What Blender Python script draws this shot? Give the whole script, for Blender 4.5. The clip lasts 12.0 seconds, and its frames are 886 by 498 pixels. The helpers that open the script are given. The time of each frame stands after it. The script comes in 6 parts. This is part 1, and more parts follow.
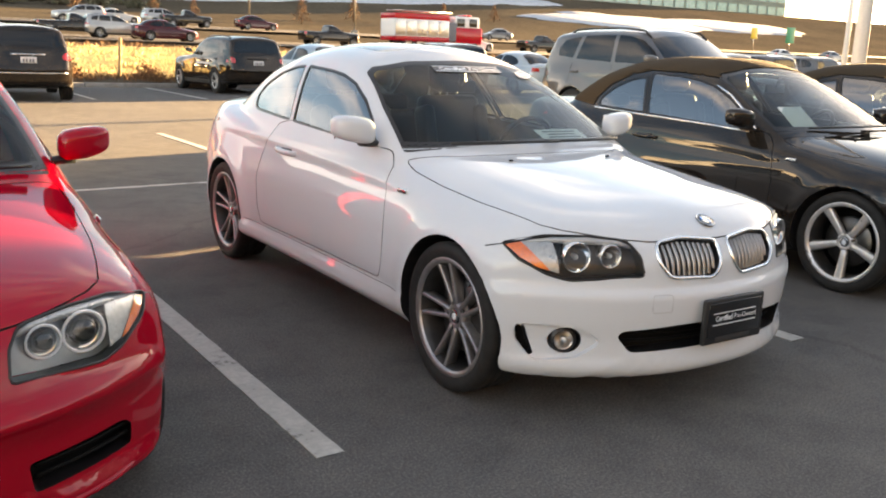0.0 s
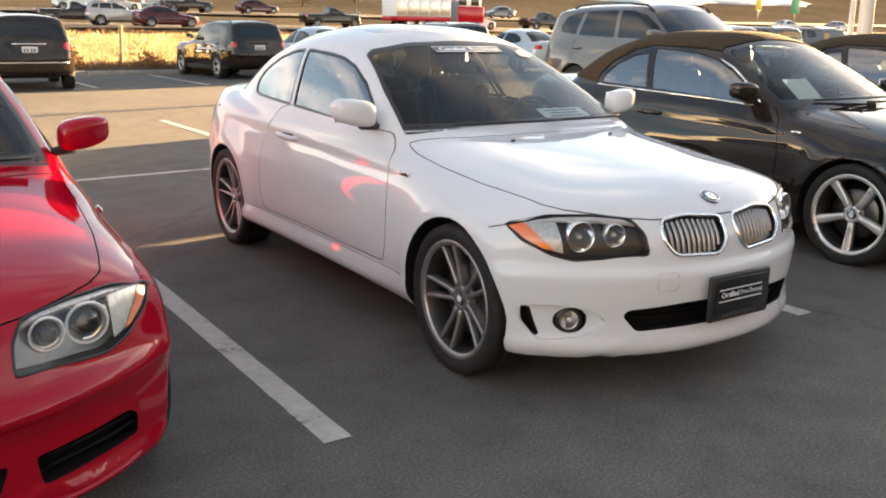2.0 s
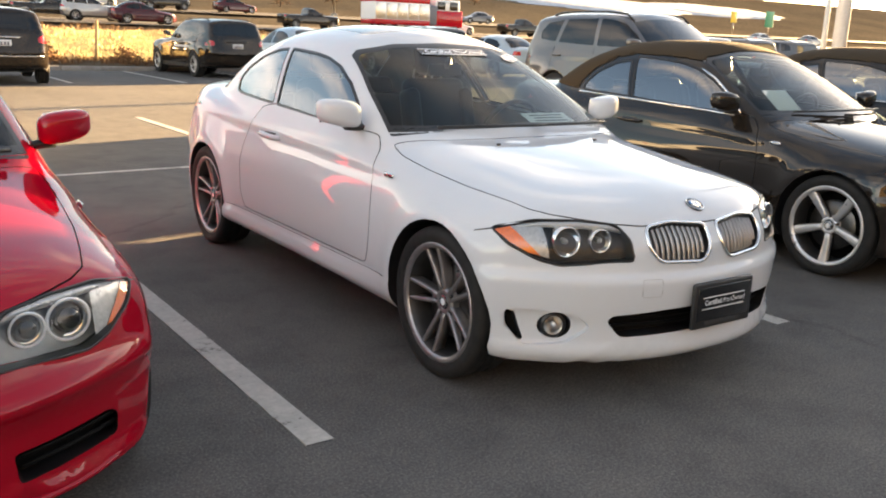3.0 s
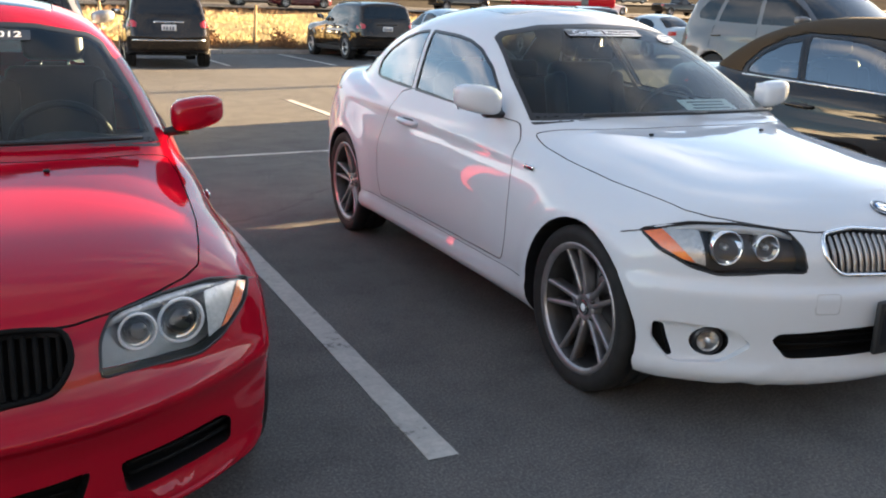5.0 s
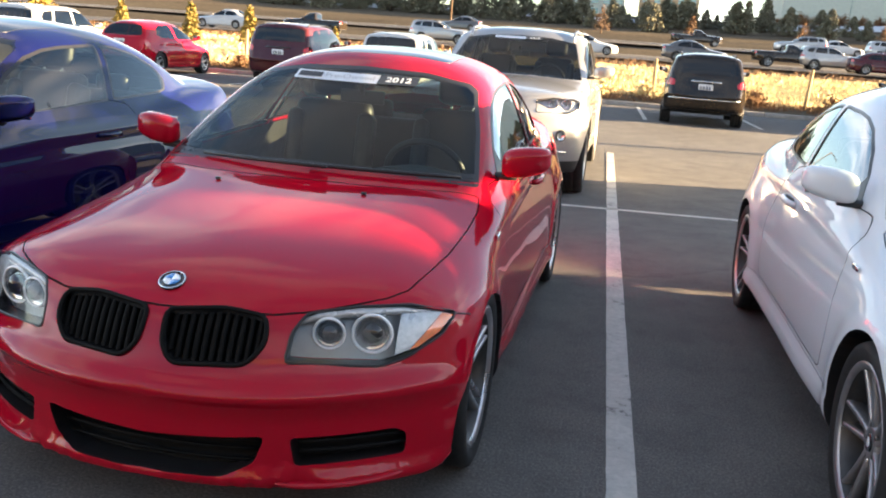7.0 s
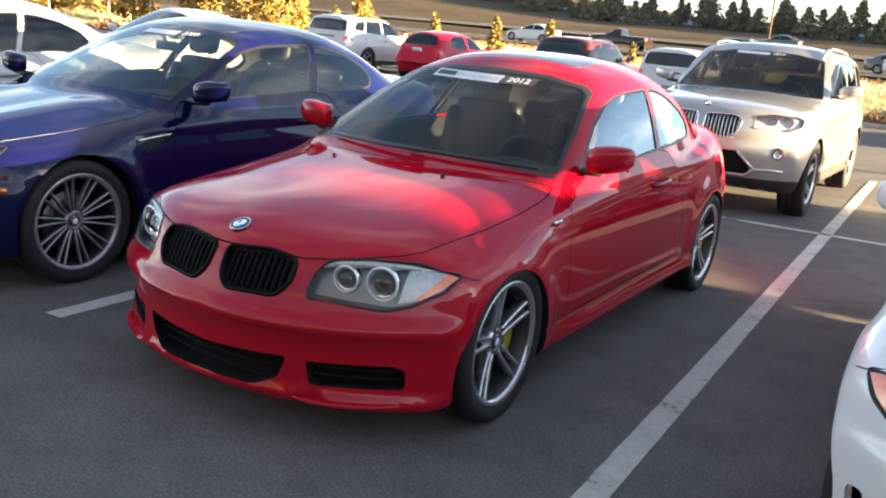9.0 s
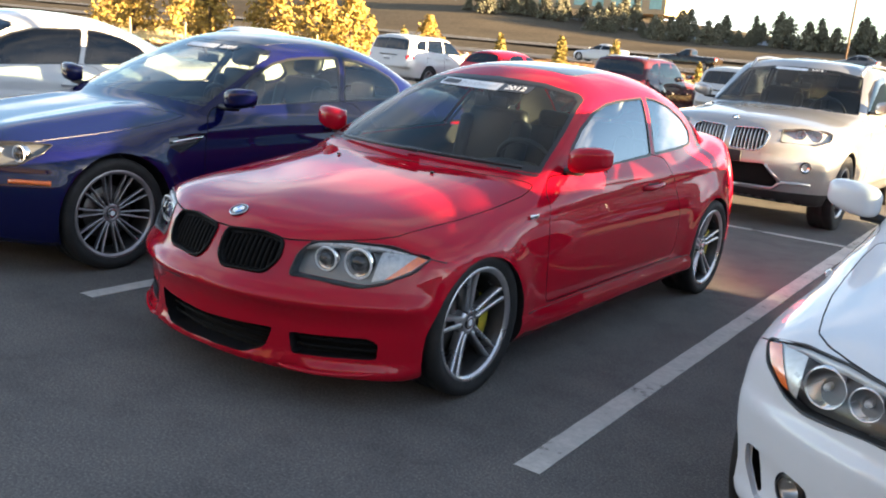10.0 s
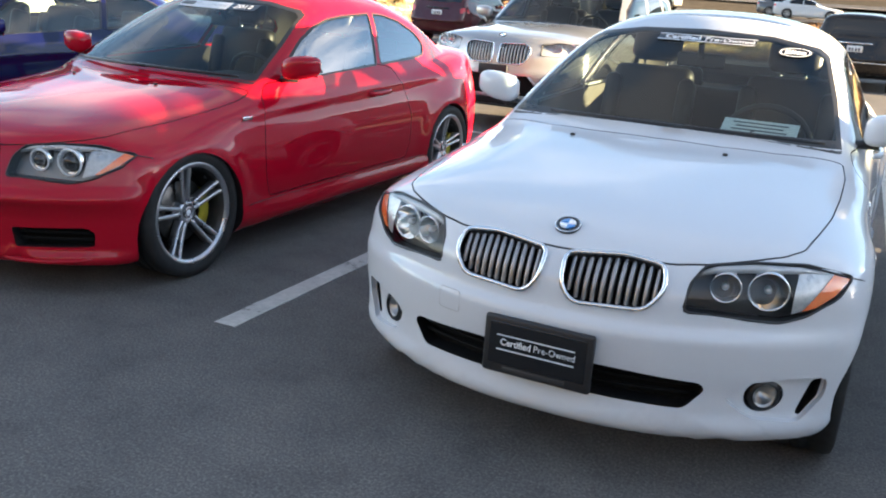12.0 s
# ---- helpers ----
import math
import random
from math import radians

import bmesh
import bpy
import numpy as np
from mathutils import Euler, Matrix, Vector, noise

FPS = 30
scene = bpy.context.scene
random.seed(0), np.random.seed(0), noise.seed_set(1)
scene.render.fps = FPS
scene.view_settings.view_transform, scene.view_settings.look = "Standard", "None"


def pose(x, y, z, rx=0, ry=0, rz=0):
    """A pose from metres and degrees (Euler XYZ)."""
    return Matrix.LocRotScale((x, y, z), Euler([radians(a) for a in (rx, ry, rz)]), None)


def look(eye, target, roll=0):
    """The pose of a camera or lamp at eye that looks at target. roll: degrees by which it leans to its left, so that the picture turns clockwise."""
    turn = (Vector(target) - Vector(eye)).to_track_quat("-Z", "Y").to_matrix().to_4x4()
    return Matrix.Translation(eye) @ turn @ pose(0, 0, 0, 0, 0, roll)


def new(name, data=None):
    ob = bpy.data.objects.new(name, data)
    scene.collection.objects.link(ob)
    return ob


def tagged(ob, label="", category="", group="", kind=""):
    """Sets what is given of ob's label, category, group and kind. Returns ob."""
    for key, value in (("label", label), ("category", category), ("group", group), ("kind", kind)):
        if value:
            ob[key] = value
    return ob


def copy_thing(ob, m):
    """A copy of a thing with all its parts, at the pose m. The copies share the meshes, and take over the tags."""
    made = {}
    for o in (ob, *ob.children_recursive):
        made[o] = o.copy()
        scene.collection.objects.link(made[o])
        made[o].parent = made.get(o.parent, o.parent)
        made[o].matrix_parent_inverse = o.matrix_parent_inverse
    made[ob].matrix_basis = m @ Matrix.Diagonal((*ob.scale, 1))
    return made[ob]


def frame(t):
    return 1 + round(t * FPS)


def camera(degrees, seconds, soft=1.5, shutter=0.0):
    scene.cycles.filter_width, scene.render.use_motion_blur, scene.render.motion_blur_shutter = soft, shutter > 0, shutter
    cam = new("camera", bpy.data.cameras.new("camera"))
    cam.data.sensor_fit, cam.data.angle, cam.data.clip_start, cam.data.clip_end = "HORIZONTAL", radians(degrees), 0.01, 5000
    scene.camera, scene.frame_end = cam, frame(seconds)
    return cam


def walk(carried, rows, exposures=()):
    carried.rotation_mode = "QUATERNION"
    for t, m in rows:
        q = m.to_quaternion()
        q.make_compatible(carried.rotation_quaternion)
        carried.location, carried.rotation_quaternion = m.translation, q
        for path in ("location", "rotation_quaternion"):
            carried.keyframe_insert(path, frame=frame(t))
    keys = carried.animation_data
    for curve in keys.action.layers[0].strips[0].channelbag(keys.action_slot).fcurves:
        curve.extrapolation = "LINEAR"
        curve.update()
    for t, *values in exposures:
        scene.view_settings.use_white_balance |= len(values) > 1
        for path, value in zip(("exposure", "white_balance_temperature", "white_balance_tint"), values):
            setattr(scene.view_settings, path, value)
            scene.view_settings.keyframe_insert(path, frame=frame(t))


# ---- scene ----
cam = camera(53.7, 12.0, 2.0)
PATH = [
    (0, (-2.774, -2.882, 1.389), (-1.705, -1.251, 0.947), 2.0),
    (0.5, (-2.765, -2.885, 1.402), (-1.706, -1.262, 0.91), 1.2),
    (1, (-2.757, -2.884, 1.393), (-1.697, -1.254, 0.927), 1.1),
    (1.5, (-2.751, -2.879, 1.384), (-1.685, -1.254, 0.909), 1.1),
    (2, (-2.753, -2.876, 1.394), (-1.702, -1.245, 0.908), 0.6),
    (2.5, (-2.755, -2.88, 1.39), (-1.681, -1.257, 0.931), 1.2),
    (2.7, (-2.782, -2.846, 1.383), (-1.671, -1.249, 0.917), 1.9),
    (4.3, (-2.766, -2.829, 1.386), (-1.804, -1.157, 0.857), 2.0),
    (4.5, (-2.734, -2.785, 1.39), (-1.791, -1.101, 0.865), 1.2),
    (5, (-2.62, -2.615, 1.379), (-1.807, -0.864, 0.855), 1.4),
    (5.5, (-2.421, -2.498, 1.385), (-1.816, -0.666, 0.856), 1.7),
    (6, (-2.142, -2.509, 1.393), (-2.096, -0.552, 0.983), 1.9),
    (6.5, (-1.895, -2.642, 1.428), (-2.172, -0.707, 1.006), 1.8),
    (7, (-1.699, -2.764, 1.435), (-2.056, -0.849, 0.979), 4.1),
    (7.5, (-1.464, -2.775, 1.447), (-2.101, -0.928, 1.021), 3.0),
    (7.7, (-1.36, -2.755, 1.433), (-2.088, -0.936, 1.029), 4.9),
    (9.5, (-0.45, -2.844, 1.457), (-1.501, -1.211, 0.977), 4.7),
    (10, (-0.202, -2.897, 1.435), (-1.316, -1.297, 0.987), 5.5),
    (10.5, (0.032, -2.994, 1.397), (-0.979, -1.331, 0.937), 6.8),
    (11, (0.279, -2.994, 1.389), (-0.634, -1.276, 0.923), 5.9),
    (11.5, (0.553, -3.015, 1.38), (-0.272, -1.267, 0.867), 5.7),
    (12, (0.757, -3.069, 1.409), (-0.064, -1.333, 0.851), 4.1),
]
walk(cam, [(t, look(eye, target, roll)) for t, eye, target, roll in PATH], [(0.0, 3.72, 7700, 15), (2.7, 3.72, 7700, 15), (4.4, 3.48, 6700, 12), (5.4, 3.46, 6250, 12), (6.5, 3.66, 6250, 12), (9.5, 3.58, 6150, 11), (12.0, 3.70, 5950, 10)])

# ---- light ----
SUN_AZ, SUN_EL = 13.0, 6.5   # degrees from +x towards +y, and above the horizon
world = bpy.data.worlds.new("world")
scene.world = world
world.use_nodes = True
wn = world.node_tree.nodes
sky = wn.new("ShaderNodeTexSky")
sky.sky_type, sky.sun_disc = "NISHITA", False
sky.sun_elevation, sky.sun_rotation = radians(SUN_EL), radians(90 - SUN_AZ)
sky.altitude, sky.air_density, sky.dust_density, sky.ozone_density = 1700, 1.0, 2.2, 1.0
wl = world.node_tree.links
# thin broken clouds over the clear sky
wc, wm, cloud, cover = wn.new("ShaderNodeTexCoord"), wn.new("ShaderNodeMapping"), wn.new("ShaderNodeTexNoise"), wn.new("ShaderNodeMapRange")
wm.inputs["Scale"].default_value = (1.0, 1.6, 3.2)
cloud.inputs["Scale"].default_value, cloud.inputs["Detail"].default_value, cloud.inputs["Roughness"].default_value = 1.9, 7.0, 0.58
cover.inputs[1].default_value, cover.inputs[2].default_value, cover.inputs[3].default_value, cover.inputs[4].default_value = 0.47, 0.65, 0.0, 0.85
grey, bright, blend = wn.new("ShaderNodeRGBToBW"), wn.new("ShaderNodeMix"), wn.new("ShaderNodeMix")
bright.data_type, bright.blend_type, blend.data_type = "RGBA", "MULTIPLY", "RGBA"
bright.inputs[0].default_value, bright.inputs[7].default_value = 1.0, (2.7, 2.6, 2.55, 1)
wl.new(wc.outputs["Generated"], wm.inputs[0])
wl.new(wm.outputs[0], cloud.inputs["Vector"])
wl.new(cloud.outputs[0], cover.inputs[0])
wl.new(sky.outputs[0], grey.inputs[0])
wl.new(grey.outputs[0], bright.inputs[6])
wl.new(cover.outputs[0], blend.inputs[0])
wl.new(sky.outputs[0], blend.inputs[6])
wl.new(bright.outputs[2], blend.inputs[7])
wl.new(blend.outputs[2], wn["Background"].inputs[0])
wn["Background"].inputs[1].default_value = 0.05
sun = new("sun", bpy.data.lights.new("sun", "SUN"))
sun.data.energy, sun.data.angle, sun.data.color = 6.5, radians(0.6), (1.0, 0.70, 0.37)
sun.matrix_world = look((60 * math.cos(radians(SUN_AZ)), 60 * math.sin(radians(SUN_AZ)), 60 * math.tan(radians(SUN_EL))), (0, 0, 0))


# ---- materials ----
def mat(name):
    m = bpy.data.materials.new(name)
    m.use_nodes = True
    return m, m.node_tree.nodes, m.node_tree.links, m.node_tree.nodes["Principled BSDF"]


def tex(n, l, kind, scale, detail=4.0, rough=0.55, coord="Object"):
    t = n.new(kind)
    t.inputs["Scale"].default_value = scale
    if "Detail" in t.inputs:
        t.inputs["Detail"].default_value, t.inputs["Roughness"].default_value = detail, rough
    c = n.new("ShaderNodeTexCoord")
    l.new(c.outputs[coord], t.inputs["Vector"])
    return t


def ramp(n, l, src, stops):
    r = n.new("ShaderNodeValToRGB")
    l.new(src, r.inputs[0])
    e = r.color_ramp.elements
    while len(e) < len(stops):
        e.new(0.5)
    for k, (p, c) in zip(e, stops):
        k.position, k.color = p, (*c, 1)
    return r.outputs[0]


def bumped(n, l, bsdf, src, strength, distance):
    b = n.new("ShaderNodeBump")
    b.inputs["Strength"].default_value, b.inputs["Distance"].default_value = strength, distance
    l.new(src, b.inputs["Height"])
    l.new(b.outputs[0], bsdf.inputs["Normal"])


def plain(name, colour, rough=0.5, metal=0.0, vary=0.12, scale=20.0, bump=0.0, coat=0.0, ior=1.5):
    """A surface of one colour with a fine and a coarse unevenness."""
    m, n, l, b = mat(name)
    t = tex(n, l, "ShaderNodeTexNoise", scale, 6)
    lo, hi = tuple(c * (1 - vary) for c in colour), tuple(min(1, c * (1 + vary)) for c in colour)
    l.new(ramp(n, l, t.outputs[0], [(0.3, lo), (0.7, hi)]), b.inputs["Base Color"])
    r = n.new("ShaderNodeMapRange")
    t2 = tex(n, l, "ShaderNodeTexNoise", scale * 0.21, 3)
    l.new(t2.outputs[0], r.inputs[0])
    r.inputs[1].default_value, r.inputs[2].default_value = 0.3, 0.7
    r.inputs[3].default_value, r.inputs[4].default_value = rough * 0.88, min(1, rough * 1.12)
    l.new(r.outputs[0], b.inputs["Roughness"])
    b.inputs["Metallic"].default_value, b.inputs["Coat Weight"].default_value, b.inputs["IOR"].default_value = metal, coat, ior
    b.inputs["Coat Roughness"].default_value = 0.03
    if rough >= 0.85:
        b.inputs["Specular IOR Level"].default_value = 0.08
    if bump:
        bumped(n, l, b, t.outputs[0], 0.5, bump)
    return m


def paint(name, colour, metal=0.0, rough=0.35, dust=0.06, ior=1.5):
    """Car paint: a base with fine flakes and road dust low down in patches, under a clear coat."""
    m, n, l, b = mat(name)
    t = tex(n, l, "ShaderNodeTexNoise", 900, 2)
    d = tex(n, l, "ShaderNodeTexNoise", 2.2, 8, 0.65)
    base = ramp(n, l, t.outputs[0], [(0.35, tuple(c * 0.93 for c in colour)), (0.65, tuple(min(1, c * 1.06) for c in colour))])
    mix = n.new("ShaderNodeMix")
    mix.data_type = "RGBA"
    k = n.new("ShaderNodeMapRange")
    l.new(d.outputs[0], k.inputs[0])
    k.inputs[1].default_value, k.inputs[2].default_value, k.inputs[3].default_value, k.inputs[4].default_value = 0.45, 0.8, 0.0, dust
    l.new(k.outputs[0], mix.inputs[0])
    l.new(base, mix.inputs[6])
    mix.inputs[7].default_value = (0.33, 0.29, 0.24, 1)
    l.new(mix.outputs[2], b.inputs["Base Color"])
    b.inputs["Metallic"].default_value, b.inputs["Roughness"].default_value = metal, rough
    b.inputs["Coat Weight"].default_value, b.inputs["Coat IOR"].default_value = 1.0, ior
    b.inputs["Specular IOR Level"].default_value = 0.0 if metal == 0 else 0.3
    c = n.new("ShaderNodeMapRange")
    l.new(d.outputs[0], c.inputs[0])
    c.inputs[1].default_value, c.inputs[2].default_value, c.inputs[3].default_value, c.inputs[4].default_value = 0.4, 0.8, 0.008, 0.04
    l.new(c.outputs[0], b.inputs["Coat Roughness"])
    return m


def glass(name, tint, gloss=0.0, edge=0.9):
    """A thin pane: tinted see-through with a mirror gloss by its angle."""
    m, n, l, b = mat(name)
    n.remove(b)
    tr, gl, fr, mx = n.new("ShaderNodeBsdfTransparent"), n.new("ShaderNodeBsdfGlossy"), n.new("ShaderNodeLayerWeight"), n.new("ShaderNodeMixShader")
    tr.inputs[0].default_value = (*tint, 1)
    gl.inputs["Roughness"].default_value, fr.inputs[0].default_value = 0.012, 0.5
    power, total = n.new("ShaderNodeMath"), n.new("ShaderNodeMath")
    power.operation, power.inputs[1].default_value = "POWER", 4.0
    total.operation, total.use_clamp = "MULTIPLY_ADD", True
    total.inputs[1].default_value, total.inputs[2].default_value = edge, 0.06 + gloss
    l.new(fr.outputs["Facing"], power.inputs[0])
    l.new(power.outputs[0], total.inputs[0])
    l.new(total.outputs[0], mx.inputs[0])
    l.new(tr.outputs[0], mx.inputs[1])
    l.new(gl.outputs[0], mx.inputs[2])
    l.new(mx.outputs[0], n["Material Output"].inputs[0])
    return m


WHITE = paint("white_paint", (0.61, 0.635, 0.665), dust=0.06)
RED = paint("red_paint", (0.35, 0.0025, 0.015), rough=0.4, dust=0.006, ior=1.40)
BLUE = paint("blue_paint", (0.003, 0.004, 0.040), metal=0.0, rough=0.4, dust=0.003, ior=1.42)
PEARL = paint("off_white_paint", (0.46, 0.47, 0.48), dust=0.08)
SILVER = paint("silver_paint", (0.38, 0.38, 0.375), metal=0.65, rough=0.32)
BLACK = paint("black_paint", (0.016, 0.012, 0.009), rough=0.3, dust=0.02)
GREY = paint("grey_paint", (0.10, 0.098, 0.10), metal=0.4, rough=0.35)
MAROON = paint("maroon_paint", (0.055, 0.008, 0.012), rough=0.35)
ICE = paint("pale_blue_paint", (0.42, 0.50, 0.55), metal=0.5, rough=0.35)
GLASS = glass("window_glass", (0.50, 0.56, 0.55), 0.30)
CLEARGLASS = glass("clear_side_glass", (0.55, 0.62, 0.58), 0.03)
SCREEN = glass("windscreen_glass", (0.60, 0.67, 0.65), -0.025, 0.6)
COATED = glass("coated_windscreen_glass", (0.50, 0.54, 0.52), 0.02)
DARKGLASS = glass("dark_window_glass", (0.07, 0.075, 0.08), 0.01)
LENS = glass("lamp_lens", (0.97, 0.98, 0.98), -0.03)
RUBBER = plain("tyre_rubber", (0.010, 0.010, 0.010), 0.8, scale=60, bump=0.0006)
SEAL = plain("black_seal", (0.012, 0.012, 0.013), 0.35)
PLASTIC = plain("black_plastic", (0.016, 0.016, 0.017), 0.5, scale=80)
TRIM = plain("gloss_black_trim", (0.008, 0.008, 0.009), 0.12, coat=0.6)
CHROME = plain("chrome", (0.80, 0.81, 0.82), 0.10, 1.0, vary=0.03)
BRIGHT = plain("lamp_reflector", (0.92, 0.93, 0.94), 0.12, 1.0, vary=0.05)
SATIN = plain("satin_metal", (0.48, 0.47, 0.46), 0.30, 1.0, vary=0.06)
ALLOY = plain("alloy_rim", (0.52, 0.51, 0.50), 0.30, 0.85, vary=0.08, coat=0.5)
ALLOY_BRIGHT = plain("bright_alloy_rim", (0.70, 0.69, 0.68), 0.30, 0.6, vary=0.06, coat=0.5)
ALLOY_GREY = plain("machined_alloy_rim", (0.50, 0.50, 0.515), 0.28, 0.85, vary=0.08, coat=0.5)
ALLOY_DARK = plain("dusty_alloy_rim", (0.35, 0.335, 0.34), 0.36, 0.75, vary=0.15, coat=0.3)
DISC = plain("brake_disc_steel", (0.12, 0.115, 0.11), 0.35, 1.0, vary=0.15)
CALIPER = plain("yellow_caliper", (0.42, 0.36, 0.03), 0.4)
AMBER = plain("amber_reflector", (0.80, 0.17, 0.03), 0.15, vary=0.12, scale=90, coat=1.0)
REDLENS = plain("red_lens", (0.45, 0.008, 0.012), 0.12, vary=0.2, scale=70, coat=1.0)
LAMPGREY = plain("lamp_housing_grey", (0.42, 0.43, 0.44), 0.35, 0.3)
LAMPDARK = plain("lamp_housing_dark", (0.022, 0.02, 0.021), 0.4)
LEATHER = plain("black_leather", (0.015, 0.015, 0.015), 0.45, scale=150, bump=0.0008)
BEIGE = plain("beige_headliner", (0.20, 0.185, 0.165), 0.9)
DASH = plain("dashboard_vinyl", (0.03, 0.029, 0.029), 0.6, scale=120, bump=0.0006)
PAPER = plain("paper_sheet", (0.72, 0.76, 0.74), 0.7, vary=0.04)
BANNER = plain("banner_white", (0.72, 0.74, 0.76), 0.5, vary=0.03)
BADGE_BLUE = plain("badge_blue", (0.03, 0.20, 0.55), 0.2, coat=1.0, vary=0.02)
BADGE_WHITE = plain("badge_white", (0.80, 0.82, 0.84), 0.2, coat=1.0, vary=0.02)
FABRIC = plain("soft_top_fabric", (0.052, 0.038, 0.025), 0.95, scale=260, bump=0.0012)
MESHGRILLE = plain("grille_mesh", (0.008, 0.008, 0.008), 0.7, scale=200, ior=1.2)
PLATE_WHITE = plain("plate_white", (0.62, 0.64, 0.66), 0.4, vary=0.05)
BAR_GREY = plain("writing_bar", (0.10, 0.11, 0.14), 0.5)
LAMPSILVER = plain("lamp_housing_silver", (0.16, 0.165, 0.17), 0.3, 0.5)
# barrel kept darker than the lip: shade inside the wheel put into its colour
RIMDARK = plain("dark_rim_barrel", (0.05, 0.048, 0.047), 0.45, 0.6, vary=0.2)
LAMPCLEAR = plain("lamp_side_reflector", (0.43, 0.43, 0.43), 0.3, 0.45, vary=0.2, scale=60)
SLAT_SILVER = plain("slat_silver", (0.30, 0.29, 0.29), 0.38, 1.0, vary=0.06)
# black of grille slats and bars, also of the painted shade inside wheels
SLAT_AND_SHADE_BLACK = plain("slat_and_shade_black", (0.005, 0.005, 0.005), 0.65, ior=1.2)


# ---- mesh helpers ----
def part(name, bm, material, parent=None, label="", place=None, smooth=True):
    """Links a bmesh as one mesh object under a thing or a part."""
    me = bpy.data.meshes.new(name)
    if smooth:
        for f in bm.faces:
            f.smooth = True
    bm.to_mesh(me)
    bm.free()
    for m in material if isinstance(material, (list, tuple)) else [material]:
        me.materials.append(m)
    ob = new(name, me)
    if any(p.material_index > 0 for p in me.polygons) and len(me.materials) == 1:
        me.materials.append(SEAL)
    if parent:
        ob.parent = parent
    if place is not None:
        ob.matrix_basis = place
    return tagged(ob, label)


def thing(name, label, category, place=None, group="", kind=""):
    ob = new(name)
    ob.empty_display_size = 0.2
    if place is not None:
        ob.matrix_basis = place
    return tagged(ob, label, category, group, kind)


def from_grid(p, wrap=False):
    """A bmesh from a grid of places (rows, columns, 3)."""
    bm = bmesh.new()
    r, c = p.shape[:2]
    v = [[bm.verts.new(p[i, j]) for j in range(c)] for i in range(r)]
    for i in range(r - 1):
        for j in range(c if wrap else c - 1):
            k = (j + 1) % c
            bm.faces.new((v[i][j], v[i + 1][j], v[i + 1][k], v[i][k]))
    return bm


def add(bm, other):
    """Adds a bmesh to another and frees it."""
    me = bpy.data.meshes.new("join")
    other.to_mesh(me)
    bm.from_mesh(me)
    bpy.data.meshes.remove(me)
    other.free()
    return bm


def rbox(sx, sy, sz, at=(0, 0, 0), r=0.01, n=2, turn=None):
    """A box of full sizes with rounded edges."""
    bm = bmesh.new()
    bmesh.ops.create_cube(bm, size=1)
    bmesh.ops.scale(bm, vec=(sx, sy, sz), verts=bm.verts)
    if r:
        bmesh.ops.bevel(bm, geom=bm.edges[:], offset=min(r, 0.49 * min(sx, sy, sz)), segments=n, profile=0.5, affect="EDGES")
    if turn is not None:
        bmesh.ops.transform(bm, matrix=turn, verts=bm.verts)
    bmesh.ops.translate(bm, vec=at, verts=bm.verts)
    return bm


def lathe(profile, n=32, axis="x"):
    """A surface turned from (radius, along) pairs."""
    a = np.linspace(0, 2 * np.pi, n, endpoint=False)
    p = np.array([[(h, r * np.cos(t), r * np.sin(t)) for t in a] for r, h in profile])
    if axis == "y":
        p = p[:, :, [1, 0, 2]]
    if axis == "z":
        p = p[:, :, [1, 2, 0]]
    bm = from_grid(p, True)
    bmesh.ops.remove_doubles(bm, verts=bm.verts, dist=1e-5)
    bmesh.ops.recalc_face_normals(bm, faces=bm.faces)
    return bm


def tube(points, radius, n=8, closed=False, flat=1.0):
    """A round bar along a line of places; radius may be one number or one for each place."""
    pts = [Vector(p) for p in points]
    rad = radius if isinstance(radius, (list, tuple)) else [radius] * len(pts)
    bm, rings, up = bmesh.new(), [], Vector((0.03, 0.02, 1)).normalized()
    for i, p in enumerate(pts):
        a = pts[i - 1] if i or closed else p
        b = pts[(i + 1) % len(pts)] if i < len(pts) - 1 or closed else p
        d = (b - a).normalized()
        s = d.cross(up) if abs(d.dot(up)) < 0.98 else d.cross(Vector((0, 1, 0.1)))
        s.normalize()
        u = s.cross(d)
        rings.append([bm.verts.new(p + (s * math.cos(k * 2 * math.pi / n) + u * flat * math.sin(k * 2 * math.pi / n)) * rad[i]) for k in range(n)])
    for i in range(len(rings) if closed else len(rings) - 1):
        q = rings[(i + 1) % len(rings)]
        for k in range(n):
            bm.faces.new((rings[i][k], rings[i][(k + 1) % n], q[(k + 1) % n], q[k]))
    if not closed:
        bm.faces.new(rings[0][::-1])
        bm.faces.new(rings[-1])
    bmesh.ops.recalc_face_normals(bm, faces=bm.faces)
    return bm


def prism(outline, depth, frame_of):
    """A slab from a 2D outline; frame_of(a, b, h) gives the place of outline point (a, b) at height h."""
    bm = bmesh.new()
    lo, hi = [bm.verts.new(frame_of(a, b, 0)) for a, b in outline], [bm.verts.new(frame_of(a, b, depth)) for a, b in outline]
    bm.faces.new(lo[::-1])
    bm.faces.new(hi)
    for i in range(len(lo)):
        k = (i + 1) % len(lo)
        bm.faces.new((lo[i], lo[k], hi[k], hi[i]))
    bmesh.ops.recalc_face_normals(bm, faces=bm.faces)
    return bm


def mirrored(bm):
    other = bm.copy()
    for v in other.verts:
        v.co.x = -v.co.x
    bmesh.ops.reverse_faces(other, faces=other.faces[:])
    return other


def both(bm):
    """The half and its mirror image as one."""
    add(bm, mirrored(bm))
    bmesh.ops.remove_doubles(bm, verts=[v for v in bm.verts if abs(v.co.x) < 2e-4], dist=3e-4)
    return bm


